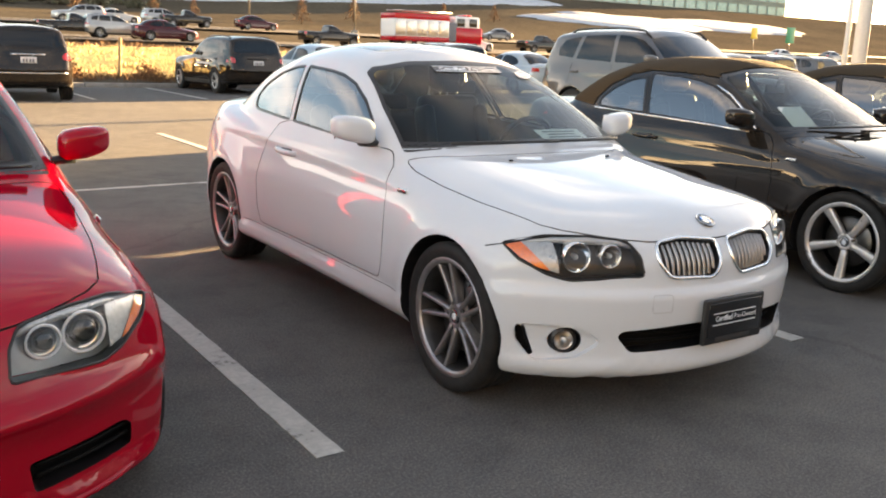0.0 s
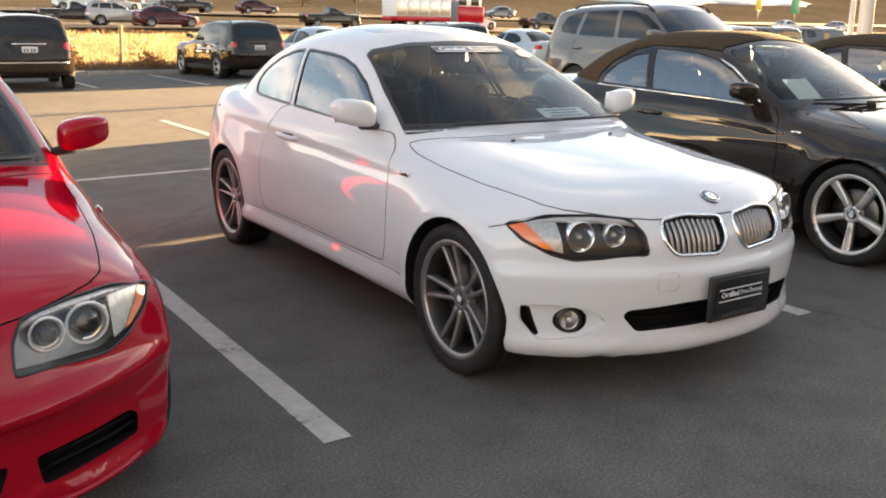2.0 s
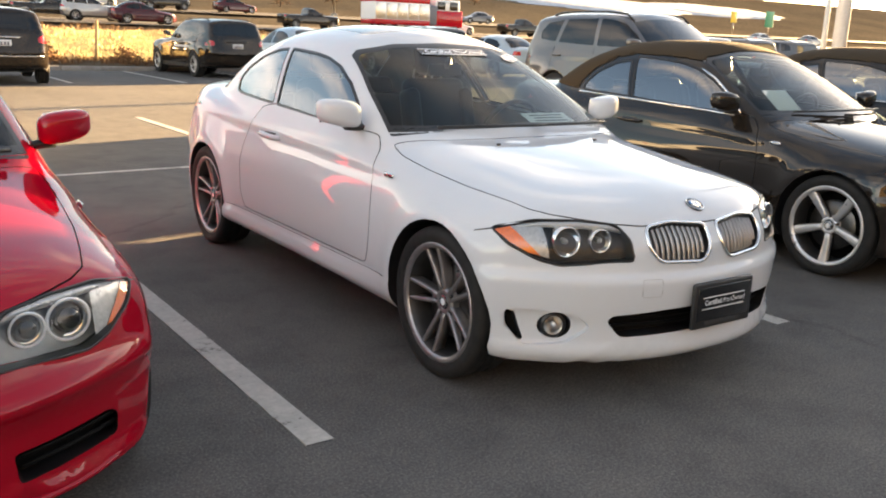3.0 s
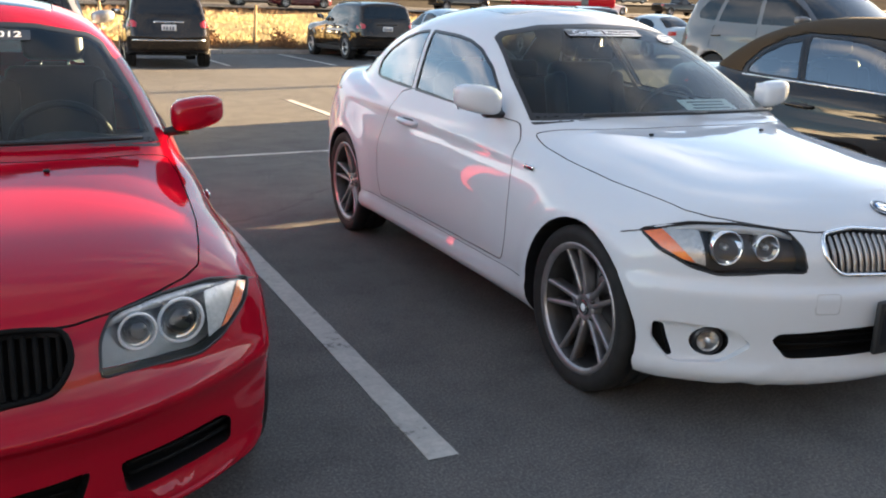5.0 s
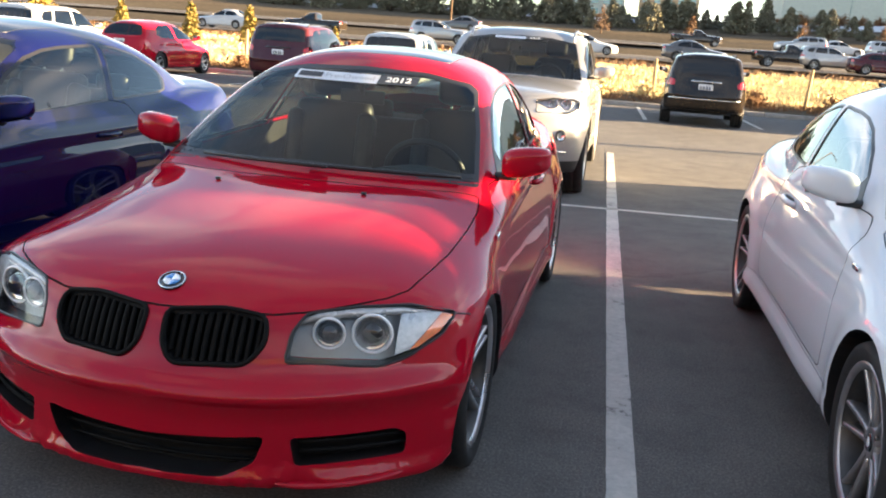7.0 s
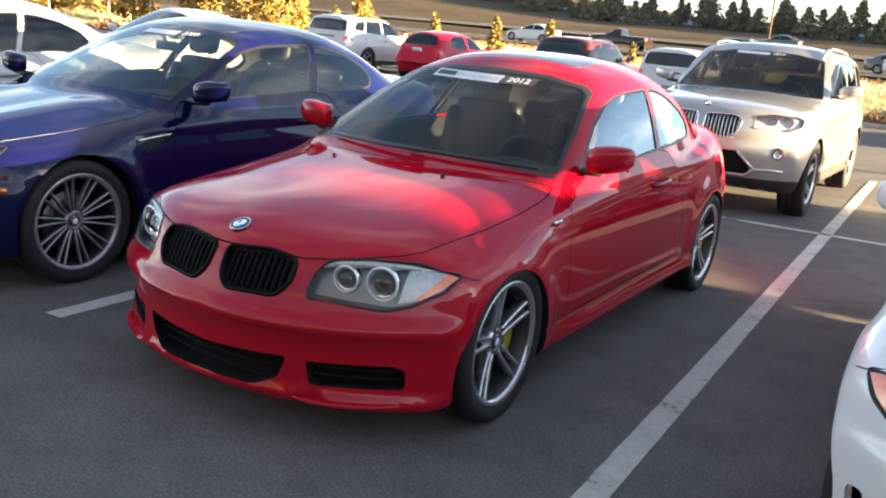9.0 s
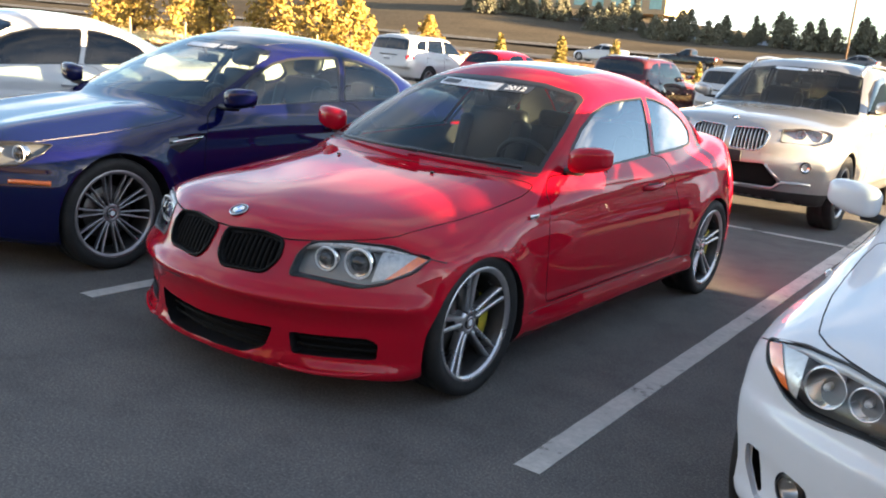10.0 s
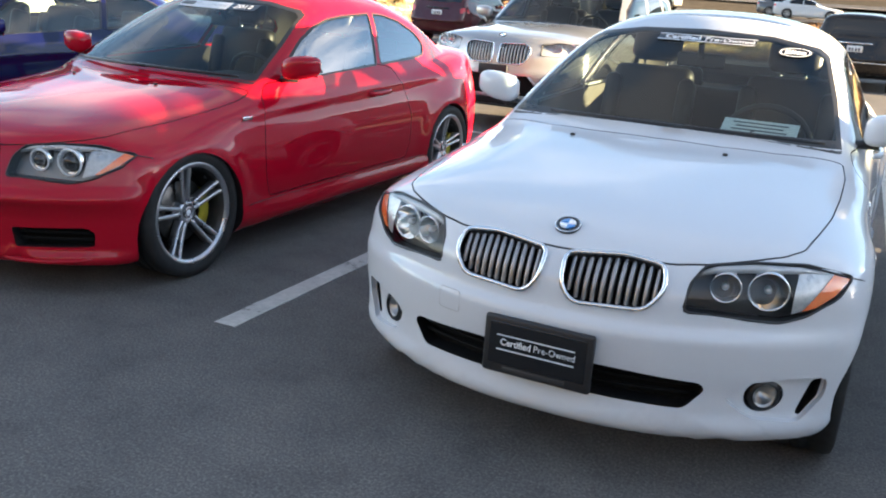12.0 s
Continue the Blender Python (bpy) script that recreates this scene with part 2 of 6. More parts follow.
def rounded(pts, r, n=4):
    """An outline with its corners rounded."""
    out = []
    for i in range(len(pts)):
        p, a, b = Vector(pts[i]), Vector(pts[i - 1]), Vector(pts[(i + 1) % len(pts)])
        da, db = a - p, b - p
        k = min(r, 0.45 * da.length, 0.45 * db.length)
        s, e = p + da.normalized() * k, p + db.normalized() * k
        for j in range(n + 1):
            t = j / n
            out.append(tuple(s * (1 - t) ** 2 + p * 2 * t * (1 - t) + e * t * t))
    return out


def area(o):
    return 0.5 * sum(o[i - 1][0] * o[i][1] - o[i][0] * o[i - 1][1] for i in range(len(o)))


def ccw(o):
    return o if area(o) > 0 else o[::-1]


def inset(o, g):
    """An outline drawn in by g."""
    o, out = ccw(o), []
    for i in range(len(o)):
        a, p, b = (Vector(o[i - 1]), Vector(o[i]), Vector(o[(i + 1) % len(o)]))
        d1, d2 = (p - a).normalized(), (b - p).normalized()
        n1, n2 = Vector((-d1.y, d1.x)), Vector((-d2.y, d2.x))
        m = (n1 + n2)
        m = m.normalized() if m.length > 1e-6 else n1
        out.append(tuple(p + m * (g / max(0.5, m.dot(n1)))))
    return out


PLANES = {"side": (1, 2, 0), "front": (0, 2, 1), "top": (0, 1, 2)}


def convex_pieces(o):
    o = ccw(o)
    turns = []
    for i in range(len(o)):
        a, p, b = o[i - 1], o[i], o[(i + 1) % len(o)]
        turns.append((p[0] - a[0]) * (b[1] - p[1]) - (p[1] - a[1]) * (b[0] - p[0]))
    if min(turns) > -1e-7:
        return [o]
    from mathutils.geometry import tessellate_polygon
    tris = tessellate_polygon([[Vector((a, b, 0)) for a, b in o]])
    return [ccw([o[i] for i in t]) for t in tris if abs(area([o[i] for i in t])) > 1e-9]


def cut(bm, outline, plane, keep=None, faces=None):
    """Cuts an outline into a surface, along the view of its plane; gives the faces inside."""
    ia, ib, ic = PLANES[plane]
    found = []
    a_lo, a_hi = min(p[0] for p in outline) - 0.1, max(p[0] for p in outline) + 0.1
    b_lo, b_hi = min(p[1] for p in outline) - 0.1, max(p[1] for p in outline) + 0.1
    pool = []
    for f in (bm.faces if faces is None else faces):
        v = f.verts[0].co
        if a_lo - 0.3 < v[ia] < a_hi + 0.3 and b_lo - 0.3 < v[ib] < b_hi + 0.3:
            c = f.calc_center_median()
            if a_lo < c[ia] < a_hi and b_lo < c[ib] < b_hi and (keep is None or keep(c, f.normal)):
                pool.append(f)
    for o in convex_pieces(outline):
        lo_a, hi_a, lo_b, hi_b = min(p[0] for p in o) - 0.1, max(p[0] for p in o) + 0.1, min(p[1] for p in o) - 0.1, max(p[1] for p in o) + 0.1
        some = []
        for f in pool:
            c = f.calc_center_median()
            if lo_a < c[ia] < hi_a and lo_b < c[ib] < hi_b:
                some.append(f)
        fresh = {}
        for i in range(len(o)):
            (a0, b0), (a1, b1) = o[i - 1], o[i]
            if math.hypot(a1 - a0, b1 - b0) < 1e-7 or not some:
                continue
            co, no = [0, 0, 0], [0, 0, 0]
            co[ia], co[ib], no[ia], no[ib] = a0, b0, b1 - b0, a0 - a1
            co, no = Vector(co), Vector(no).normalized()
            geom = list({v for f in some for v in f.verts}) + list({e for f in some for e in f.edges}) + some
            res = bmesh.ops.bisect_plane(bm, geom=geom, dist=1e-6, plane_co=co, plane_no=no)
            cutfaces = [g for g in res["geom"] if isinstance(g, bmesh.types.BMFace)]
            fresh.update(dict.fromkeys(cutfaces))
            some = [g for g in cutfaces if (g.calc_center_median() - co).dot(no) < 0]
        found += some
        pool = [f for f in dict.fromkeys(pool + list(fresh)) if f.is_valid]
    return [f for f in dict.fromkeys(found) if f.is_valid]


def take(bm, faces, keep=False):
    """The faces as a bmesh of their own, lifted out of the surface."""
    out, seen = bmesh.new(), {}
    for f in faces:
        vs = []
        for v in f.verts:
            if v not in seen:
                seen[v] = out.verts.new(v.co)
                seen[v].normal = v.normal
            vs.append(seen[v])
        out.faces.new(vs)
    if not keep:
        bmesh.ops.delete(bm, geom=faces, context="FACES")
    out.normal_update()
    return out


def rim_of(bm, faces):
    s = set(faces)
    return [e for f in faces for e in f.edges if len(e.link_faces) == 2 and sum(g in s for g in e.link_faces) == 1]


def sink(bm, edges, way, slot=1):
    """Walls from open edges inwards, in the second material."""
    edges = [e for e in dict.fromkeys(edges) if e.is_valid]
    for e in edges:
        e.smooth = False
    res = bmesh.ops.extrude_edge_only(bm, edges=edges)
    bmesh.ops.translate(bm, vec=way, verts=[g for g in res["geom"] if isinstance(g, bmesh.types.BMVert)])
    walls = [g for g in res["geom"] if isinstance(g, bmesh.types.BMFace)]
    for f in walls:
        f.material_index = slot
    return walls


def open_edges(bm):
    return [e for e in bm.edges if len(e.link_faces) == 1 and not all(abs(v.co.x) < 1e-4 for v in e.verts)]


def hole(bm, outline, plane, way, keep=None, slot=1):
    """Cuts an opening, with walls that go in by way; gives the piece cut out."""
    faces = cut(bm, outline, plane, keep)
    if not faces:
        return bmesh.new()
    edges = rim_of(bm, faces)
    piece = take(bm, faces)
    if way is not None:
        sink(bm, edges, way, slot)
    return piece


def panel(bm, outline, plane, gap, way, keep=None):
    """Cuts a panel with an open joint round it; gives the panel with its turned-in edge."""
    faces = cut(bm, outline, plane, keep)
    edges = rim_of(bm, faces)
    piece = take(bm, faces)
    sink(bm, edges, way)
    inner = cut(piece, inset(outline, gap), plane)
    rest = set(piece.faces) - set(inner)
    bmesh.ops.delete(piece, geom=list(rest), context="FACES")
    sink(piece, open_edges(piece), way)
    return piece


def lettering(text, size, bold=0.0):
    """Words as a flat mesh, x along the line and y up."""
    cu = bpy.data.curves.new("words", "FONT")
    cu.body, cu.size, cu.offset, cu.resolution_u = text, size, bold, 3
    cu.align_x, cu.align_y = "CENTER", "CENTER"
    ob = new("words", cu)
    deps = bpy.context.evaluated_depsgraph_get()
    me = bpy.data.meshes.new_from_object(ob.evaluated_get(deps))
    bm = bmesh.new()
    bm.from_mesh(me)
    bpy.data.objects.remove(ob)
    bpy.data.meshes.remove(me)
    return bm


def sheet(w, h, nx=12, ny=3):
    p = np.array([[(w * (i / nx - 0.5), h * (j / ny - 0.5), 0) for i in range(nx + 1)] for j in range(ny + 1)])
    return from_grid(p[::-1])



# ---- car body shapes ----
def curve(points):
    """A smooth curve through (place, value) pairs, flat beyond its ends (monotone cubic)."""
    xs, ys = np.array(points, float).T
    h, d = np.diff(xs), np.diff(ys) / np.diff(xs)
    m = np.zeros(len(xs))
    m[0], m[-1] = d[0], d[-1]
    for i in range(1, len(xs) - 1):
        if d[i - 1] * d[i] > 0:
            w1, w2 = 2 * h[i] + h[i - 1], h[i] + 2 * h[i - 1]
            m[i] = (w1 + w2) / (w1 / d[i - 1] + w2 / d[i])

    def at(x):
        x = np.clip(np.asarray(x, float), xs[0], xs[-1])
        i = np.clip(np.searchsorted(xs, x) - 1, 0, len(h) - 1)
        t = (x - xs[i]) / h[i]
        return (ys[i] * (1 + 2 * t) * (1 - t) ** 2 + h[i] * m[i] * t * (1 - t) ** 2
                + ys[i + 1] * t * t * (3 - 2 * t) + h[i] * m[i + 1] * t * t * (t - 1))
    return at


def smax(a, b, k):
    return 0.5 * (a + b + np.sqrt((a - b) ** 2 + k * k))


def smin(a, b, k):
    return 0.5 * (a + b - np.sqrt((a - b) ** 2 + k * k))


def bump(v, c, s):
    return np.exp(-((v - c) / s) ** 2)


def step(v, a, b):
    t = np.clip((v - a) / (b - a), 0, 1)
    return t * t * (3 - 2 * t)


class Shape:
    """A car body as a smooth closed form: x across, y from the front axle to the rear, z up; the nose is at -y."""

    def __init__(self, s):
        self.s = s
        self.c = {k: curve(v) for k, v in s.items() if isinstance(v, list) and v and isinstance(v[0], tuple)}

    def top(self, ax, y):
        c, s = self.c, self.s
        return c["hood"](y) - c["crown"](y) * (ax / s["half"]) ** s.get("crown_p", 2.6) + s.get("peak", 0.0) * bump(ax, 0.0, 0.27) * step(y, -0.78, -0.58) * (1 - step(y, -0.6, 0.6)) + s.get("bulge", 0.0) * bump(ax, 0.42, 0.14) * step(y, -0.7, -0.3) * (1 - step(y, 0.3, 0.7))

    def width(self, y, z):
        c, s = self.c, self.s
        w = c["plan"](y) - 0.115 * np.clip((z - s["waist"]) / 0.4, 0, 2) ** 1.7 - 0.045 * np.clip((s["waist"] - 0.12 - z) / 0.35, 0, 2) ** 2
        line = s["swage"][0] + s["swage"][1] * y
        mid = step(y, 0.0, 0.95) * (1 - step(y, s["base"] - 0.55, s["base"] + 0.3))
        w = w - s.get("scoop", 0.02) * mid * step(line - z, -0.006, 0.022) * (1 - step(line - z, 0.0, 0.48))
        w = w + s.get("sill", 0.018) * mid * (bump(z, 0.255, 0.035) + step(0.325 - z, 0.0, 0.012) * step(z, 0.20, 0.24))
        for wy in (0.0, s["base"]):
            r = np.hypot(y - wy, z - s["wheel"])
            w = w + s.get("flare", 0.02) * np.exp(-((r - s["arch"]) / 0.085) ** 2) * step(z, 0.15, 0.3)
        return w

    def nose(self, ax, z):
        return self.c["front"](z) + self.s["round"] * ax ** self.s.get("round_p", 2.3)

    def tail(self, ax, z):
        return self.c["rear"](z) - self.s.get("tail_round", 0.26) * ax ** 2.6

    def roof(self, ax, y):
        return self.c["roof"](y) - self.s.get("roof_crown", 0.10) * (ax / 0.56) ** 2.8

    def shield(self, ax, y):
        a, b, slope, bow = self.s["screen"]
        u = (y - a - bow * ax ** 2) / slope
        return b + u - 0.10 * u * u

    def cabin(self, y, z):
        return self.c["cabin"](y) - self.s.get("tumble", 0.42) * np.clip(z - self.s["belt"], -0.03, 1) - 0.14 * np.clip(z - self.s["belt"], 0, 1) ** 2

    def tub(self, x, y, z):
        ax = np.abs(x)
        f = smax(ax - self.width(y, z), (z - self.top(ax, y)) * 0.97, self.s.get("edge", 0.05))
        f = smax(f, (self.nose(ax, z) - y) * 0.9, 0.035)
        f = smax(f, (y - self.tail(ax, z)) * 0.92, 0.03)
        return smax(f, self.c["under"](y) - z, 0.03)

    def house(self, x, y, z):
        ax = np.abs(x)
        f = smax((z - self.roof(ax, y)) * 0.95, (z - self.shield(ax, y)) * 0.86, 0.03)
        f = smax(f, (ax - self.cabin(y, z)) * 0.92, self.s.get("roof_edge", 0.06))
        f = smax(f, (y - self.s["stern"] + self.s.get("stern_k", 0.45) * (z - self.s["belt"] - 0.1)) * 0.8, 0.05)
        return smax(f, self.s["belt"] - 0.45 - z, 0.02)

    def f(self, x, y, z):
        return smin(self.tub(x, y, z), self.house(x, y, z), self.s.get("join", 0.014))

    def ray(self, o, d, far):
        """The places where rays from inside leave the body."""
        a, b = np.zeros(len(d)), np.full(len(d), far)
        for _ in range(24):
            m = (a + b) / 2
            p = o + d * m[:, None]
            inside = self.f(p[:, 0], p[:, 1], p[:, 2]) < 0
            a, b = np.where(inside, m, a), np.where(inside, b, m)
        return o + d * ((a + b) / 2)[:, None]


COUPE = dict(
    belt=0.90, peak=0.020, base=2.66, wheel=0.315, arch=0.355, half=0.80, waist=0.60, swage=(0.765, 0.032), flare=0.018, scoop=0.017, crown_p=4.2,
    hood=[(-0.80, 0.605), (-0.70, 0.682), (-0.60, 0.742), (-0.4, 0.800), (0.0, 0.860), (0.3, 0.897), (0.6, 0.928), (1.0, 0.945), (2.2, 0.965), (2.8, 1.0), (3.2, 1.02), (3.45, 1.02), (3.6, 1.0)],
    crown=[(-0.8, 0.05), (-0.3, 0.10), (0.2, 0.105), (0.8, 0.075), (2.0, 0.06), (2.8, 0.075), (3.5, 0.09)],
    plan=[(-0.8, 0.76), (-0.5, 0.825), (-0.2, 0.86), (0.0, 0.866), (0.5, 0.858), (1.2, 0.858), (2.0, 0.866), (2.66, 0.874), (3.0, 0.85), (3.25, 0.79), (3.6, 0.66)],
    front=[(0.15, -0.69), (0.20, -0.715), (0.225, -0.728), (0.248, -0.725), (0.275, -0.714), (0.32, -0.714), (0.42, -0.728), (0.500, -0.734), (0.518, -0.729), (0.545, -0.712), (0.62, -0.70), (0.70, -0.66), (0.80, -0.55)], round=0.57,
    rear=[(0.2, 3.42), (0.4, 3.50), (0.6, 3.505), (0.8, 3.48), (0.97, 3.49), (1.03, 3.50), (1.1, 3.48)], tail_round=0.34,
    under=[(-0.8, 0.185), (-0.5, 0.170), (0.4, 0.18), (3.0, 0.19), (3.5, 0.26)],
    roof=[(0.9, 1.295), (1.25, 1.378), (1.55, 1.419), (1.85, 1.431), (2.15, 1.417), (2.5, 1.352), (2.8, 1.240), (3.05, 1.11), (3.3, 0.93)],
    screen=(0.43, 0.925, 1.93, 0.38),
    cabin=[(0.3, 0.66), (0.65, 0.745), (1.2, 0.782), (1.9, 0.785), (2.5, 0.75), (3.0, 0.665), (3.3, 0.58)],
    stern=3.2)

SPORT = dict(COUPE, under=[(-0.8, 0.215), (-0.5, 0.185), (0.4, 0.18), (3.0, 0.19), (3.5, 0.26)], front=[(0.15, -0.70), (0.19, -0.745), (0.222, -0.768), (0.245, -0.758), (0.265, -0.735), (0.40, -0.735), (0.46, -0.752), (0.495, -0.774), (0.515, -0.764), (0.545, -0.735), (0.62, -0.70), (0.70, -0.66), (0.80, -0.55)])
SOFTTOP = dict(COUPE, roof=[(0.9, 1.30), (1.25, 1.375), (1.6, 1.41), (1.9, 1.41), (2.2, 1.39), (2.5, 1.325), (2.75, 1.21), (2.95, 1.07), (3.1, 0.92)], stern=3.12)
WIDE = dict(COUPE, crown_p=2.6, peak=0.0, base=2.76, half=0.83, wheel=0.325, arch=0.365, flare=0.03, waist=0.58, swage=(0.76, 0.02), bulge=0.02,
    hood=[(-0.84, 0.60), (-0.72, 0.68), (-0.6, 0.73), (-0.4, 0.78), (0.0, 0.845), (0.4, 0.90), (0.7, 0.935), (1.1, 0.95), (2.3, 0.98), (2.9, 1.03), (3.3, 1.055), (3.65, 1.06), (3.8, 1.04)],
    plan=[(-0.85, 0.78), (-0.5, 0.85), (-0.2, 0.89), (0.0, 0.895), (0.5, 0.882), (1.3, 0.88), (2.1, 0.89), (2.76, 0.905), (3.2, 0.88), (3.5, 0.84), (3.8, 0.78)],
    front=[(0.15, -0.72), (0.22, -0.77), (0.30, -0.79), (0.42, -0.80), (0.50, -0.79), (0.55, -0.765), (0.62, -0.74), (0.70, -0.70), (0.80, -0.58)],
    rear=[(0.2, 3.66), (0.4, 3.77), (0.6, 3.78), (0.8, 3.76), (1.0, 3.75), (1.1, 3.71)],
    under=[(-0.8, 0.20), (-0.4, 0.16), (0.4, 0.15), (3.0, 0.16), (3.7, 0.26)],
    roof=[(1.0, 1.29), (1.35, 1.37), (1.65, 1.408), (1.95, 1.418), (2.3, 1.402), (2.65, 1.34), (2.95, 1.235), (3.25, 1.10), (3.5, 0.93)],
    screen=(0.52, 0.93, 2.0, 0.36),
    cabin=[(0.4, 0.68), (0.75, 0.765), (1.3, 0.802), (2.0, 0.805), (2.6, 0.77), (3.15, 0.68), (3.5, 0.58)], stern=3.4)
SUV = dict(belt=1.10, base=2.81, wheel=0.365, arch=0.41, half=0.88, waist=0.78, swage=(0.90, 0.02), flare=0.02, scoop=0.02, edge=0.06, join=0.02,
    hood=[(-0.85, 0.84), (-0.76, 0.955), (-0.62, 1.02), (-0.4, 1.05), (0.0, 1.085), (0.5, 1.11), (1.0, 1.13), (2.5, 1.16), (3.8, 1.16)],
    crown=[(-0.8, 0.06), (-0.3, 0.10), (0.3, 0.10), (0.8, 0.06), (3.8, 0.05)],
    plan=[(-0.9, 0.80), (-0.5, 0.885), (-0.2, 0.925), (0.0, 0.93), (0.6, 0.925), (2.0, 0.93), (2.81, 0.94), (3.3, 0.92), (3.8, 0.86)],
    front=[(0.2, -0.70), (0.3, -0.78), (0.45, -0.835), (0.6, -0.84), (0.7, -0.825), (0.85, -0.80), (0.96, -0.74), (1.04, -0.62)], round=0.45,
    rear=[(0.3, 3.62), (0.45, 3.74), (0.65, 3.76), (0.9, 3.74), (1.15, 3.70), (1.25, 3.66)],
    under=[(-0.8, 0.30), (-0.5, 0.24), (0.4, 0.23), (3.0, 0.25), (3.7, 0.36)],
    roof=[(1.0, 1.51), (1.3, 1.585), (1.7, 1.64), (2.1, 1.655), (2.8, 1.65), (3.3, 1.625), (3.7, 1.58)], roof_crown=0.04,
    screen=(0.62, 1.075, 1.55, 0.34), tumble=0.19, roof_edge=0.04,
    cabin=[(0.5, 0.74), (0.8, 0.82), (1.4, 0.85), (2.2, 0.86), (3.0, 0.85), (3.7, 0.81)], stern=3.66, stern_k=0.32)
HATCH = dict(COUPE, crown_p=2.6, peak=0.0, belt=0.95, half=0.80, hood=[(-0.85, 0.62), (-0.7, 0.72), (-0.5, 0.78), (0.0, 0.88), (0.4, 0.95), (0.8, 0.99), (2.4, 1.02), (3.3, 1.03)],
    rear=[(0.2, 3.20), (0.4, 3.30), (0.6, 3.32), (0.9, 3.28), (1.05, 3.24), (1.1, 3.2)],
    plan=[(-0.8, 0.76), (-0.4, 0.84), (0.0, 0.866), (1.2, 0.87), (2.4, 0.875), (3.0, 0.85), (3.3, 0.80)],
    roof=[(0.8, 1.33), (1.1, 1.41), (1.5, 1.46), (2.0, 1.465), (2.6, 1.43), (3.0, 1.37), (3.3, 1.30)],
    cabin=[(0.2, 0.66), (0.6, 0.745), (1.2, 0.79), (2.2, 0.795), (2.8, 0.76), (3.3, 0.68)], screen=(0.30, 0.95, 1.75, 0.38), stern=3.14, stern_k=0.75)
SEDAN = dict(WIDE, bulge=0.0, flare=0.014, roof=[(0.9, 1.33), (1.25, 1.41), (1.65, 1.46), (2.1, 1.465), (2.5, 1.43), (2.85, 1.33), (3.15, 1.18), (3.4, 1.03), (3.6, 0.9)])


# ---- cars ----
def half_shell(shape, d=1.0):
    """The half of a body with x >= 0, as a surface of small quads."""
    s = shape.s
    zc, y0, y1 = 0.5 * (s["wheel"] + s["belt"]) - 0.06, -0.12, s["base"] + 0.35
    th = np.radians(np.concatenate([np.linspace(-90, -32, int(9 * d) + 3)[:-1], np.linspace(-32, 90, int(104 * d))]))
    ph = np.radians(np.linspace(90, 0, int(62 * d))[:-1])
    mid = np.linspace(y0, y1, int(175 * d))
    rows = [(y0, p) for p in ph] + [(y, 0.0) for y in mid] + [(y1, -p) for p in ph[::-1]]
    o = np.array([[(0, y, zc)] * len(th) for y, _ in rows]).reshape(-1, 3)
    w = np.array([[(math.cos(t) * math.cos(p), -math.sin(p), math.sin(t) * math.cos(p)) for t in th] for _, p in rows]).reshape(-1, 3)
    p = shape.ray(o, w, 2.2).reshape(len(rows), len(th), 3)
    p[:, 0, 0] = p[:, -1, 0] = 0
    bm = from_grid(p)
    bmesh.ops.remove_doubles(bm, verts=bm.verts, dist=1e-5)
    bmesh.ops.dissolve_degenerate(bm, edges=bm.edges, dist=1e-6)
    bm.normal_update()
    return bm


def front_at(shape, x, z, off=0.0):
    """The place on the nose before (x, z), off metres out."""
    x, z = np.atleast_1d(np.asarray(x, float)), np.atleast_1d(np.asarray(z, float))
    a, b = np.full(len(x), 0.1), np.full(len(x), -1.2)
    for _ in range(26):
        m = (a + b) / 2
        ins = shape.f(x, m, z) < 0
        a, b = np.where(ins, m, a), np.where(ins, b, m)
    return np.stack([x, a - off, z], 1)


def side_at(shape, y, z, off=0.0):
    y, z = np.atleast_1d(np.asarray(y, float)), np.atleast_1d(np.asarray(z, float))
    a, b = np.zeros(len(y)), np.full(len(y), 1.3)
    for _ in range(26):
        m = (a + b) / 2
        ins = shape.f(m, y, z) < 0
        a, b = np.where(ins, m, a), np.where(ins, b, m)
    return np.stack([a + off, y, z], 1)


def top_at(shape, x, y, off=0.0):
    x, y = np.atleast_1d(np.asarray(x, float)), np.atleast_1d(np.asarray(y, float))
    a, b = np.full(len(x), 0.5), np.full(len(x), 2.2)
    for _ in range(26):
        m = (a + b) / 2
        ins = shape.f(x, y, m) < 0
        a, b = np.where(ins, m, a), np.where(ins, b, m)
    return np.stack([x, y, a + off], 1)


def circle(cy, cz, r, n=32):
    return [(cy + r * math.cos(2 * math.pi * k / n), cz + r * math.sin(2 * math.pi * k / n)) for k in range(n)]


def spoke(r0, r1, off0, off1, w0, w1, angle, x0, x1, t=0.022):
    """One bar of a rim in the plane of the wheel, from the hub out."""
    secs = []
    for k in range(5):
        u = k / 4
        r, o, w = r0 + (r1 - r0) * u, off0 + (off1 - off0) * u, w0 + (w1 - w0) * u
        x = x0 + (x1 - x0) * u ** 1.6
        secs.append([(x - t, o - w * 0.62, r), (x - 0.006, o - w * 0.5, r), (x, o - w * 0.36, r), (x, o + w * 0.36, r), (x - 0.006, o + w * 0.5, r), (x - t, o + w * 0.62, r)])
    bm = from_grid(np.array(secs), True)
    bm.faces.new([v for v in bm.verts][:6])
    bmesh.ops.recalc_face_normals(bm, faces=bm.faces)
    bmesh.ops.rotate(bm, cent=(0, 0, 0), matrix=Matrix.Rotation(angle, 3, "X"), verts=bm.verts)
    return bm


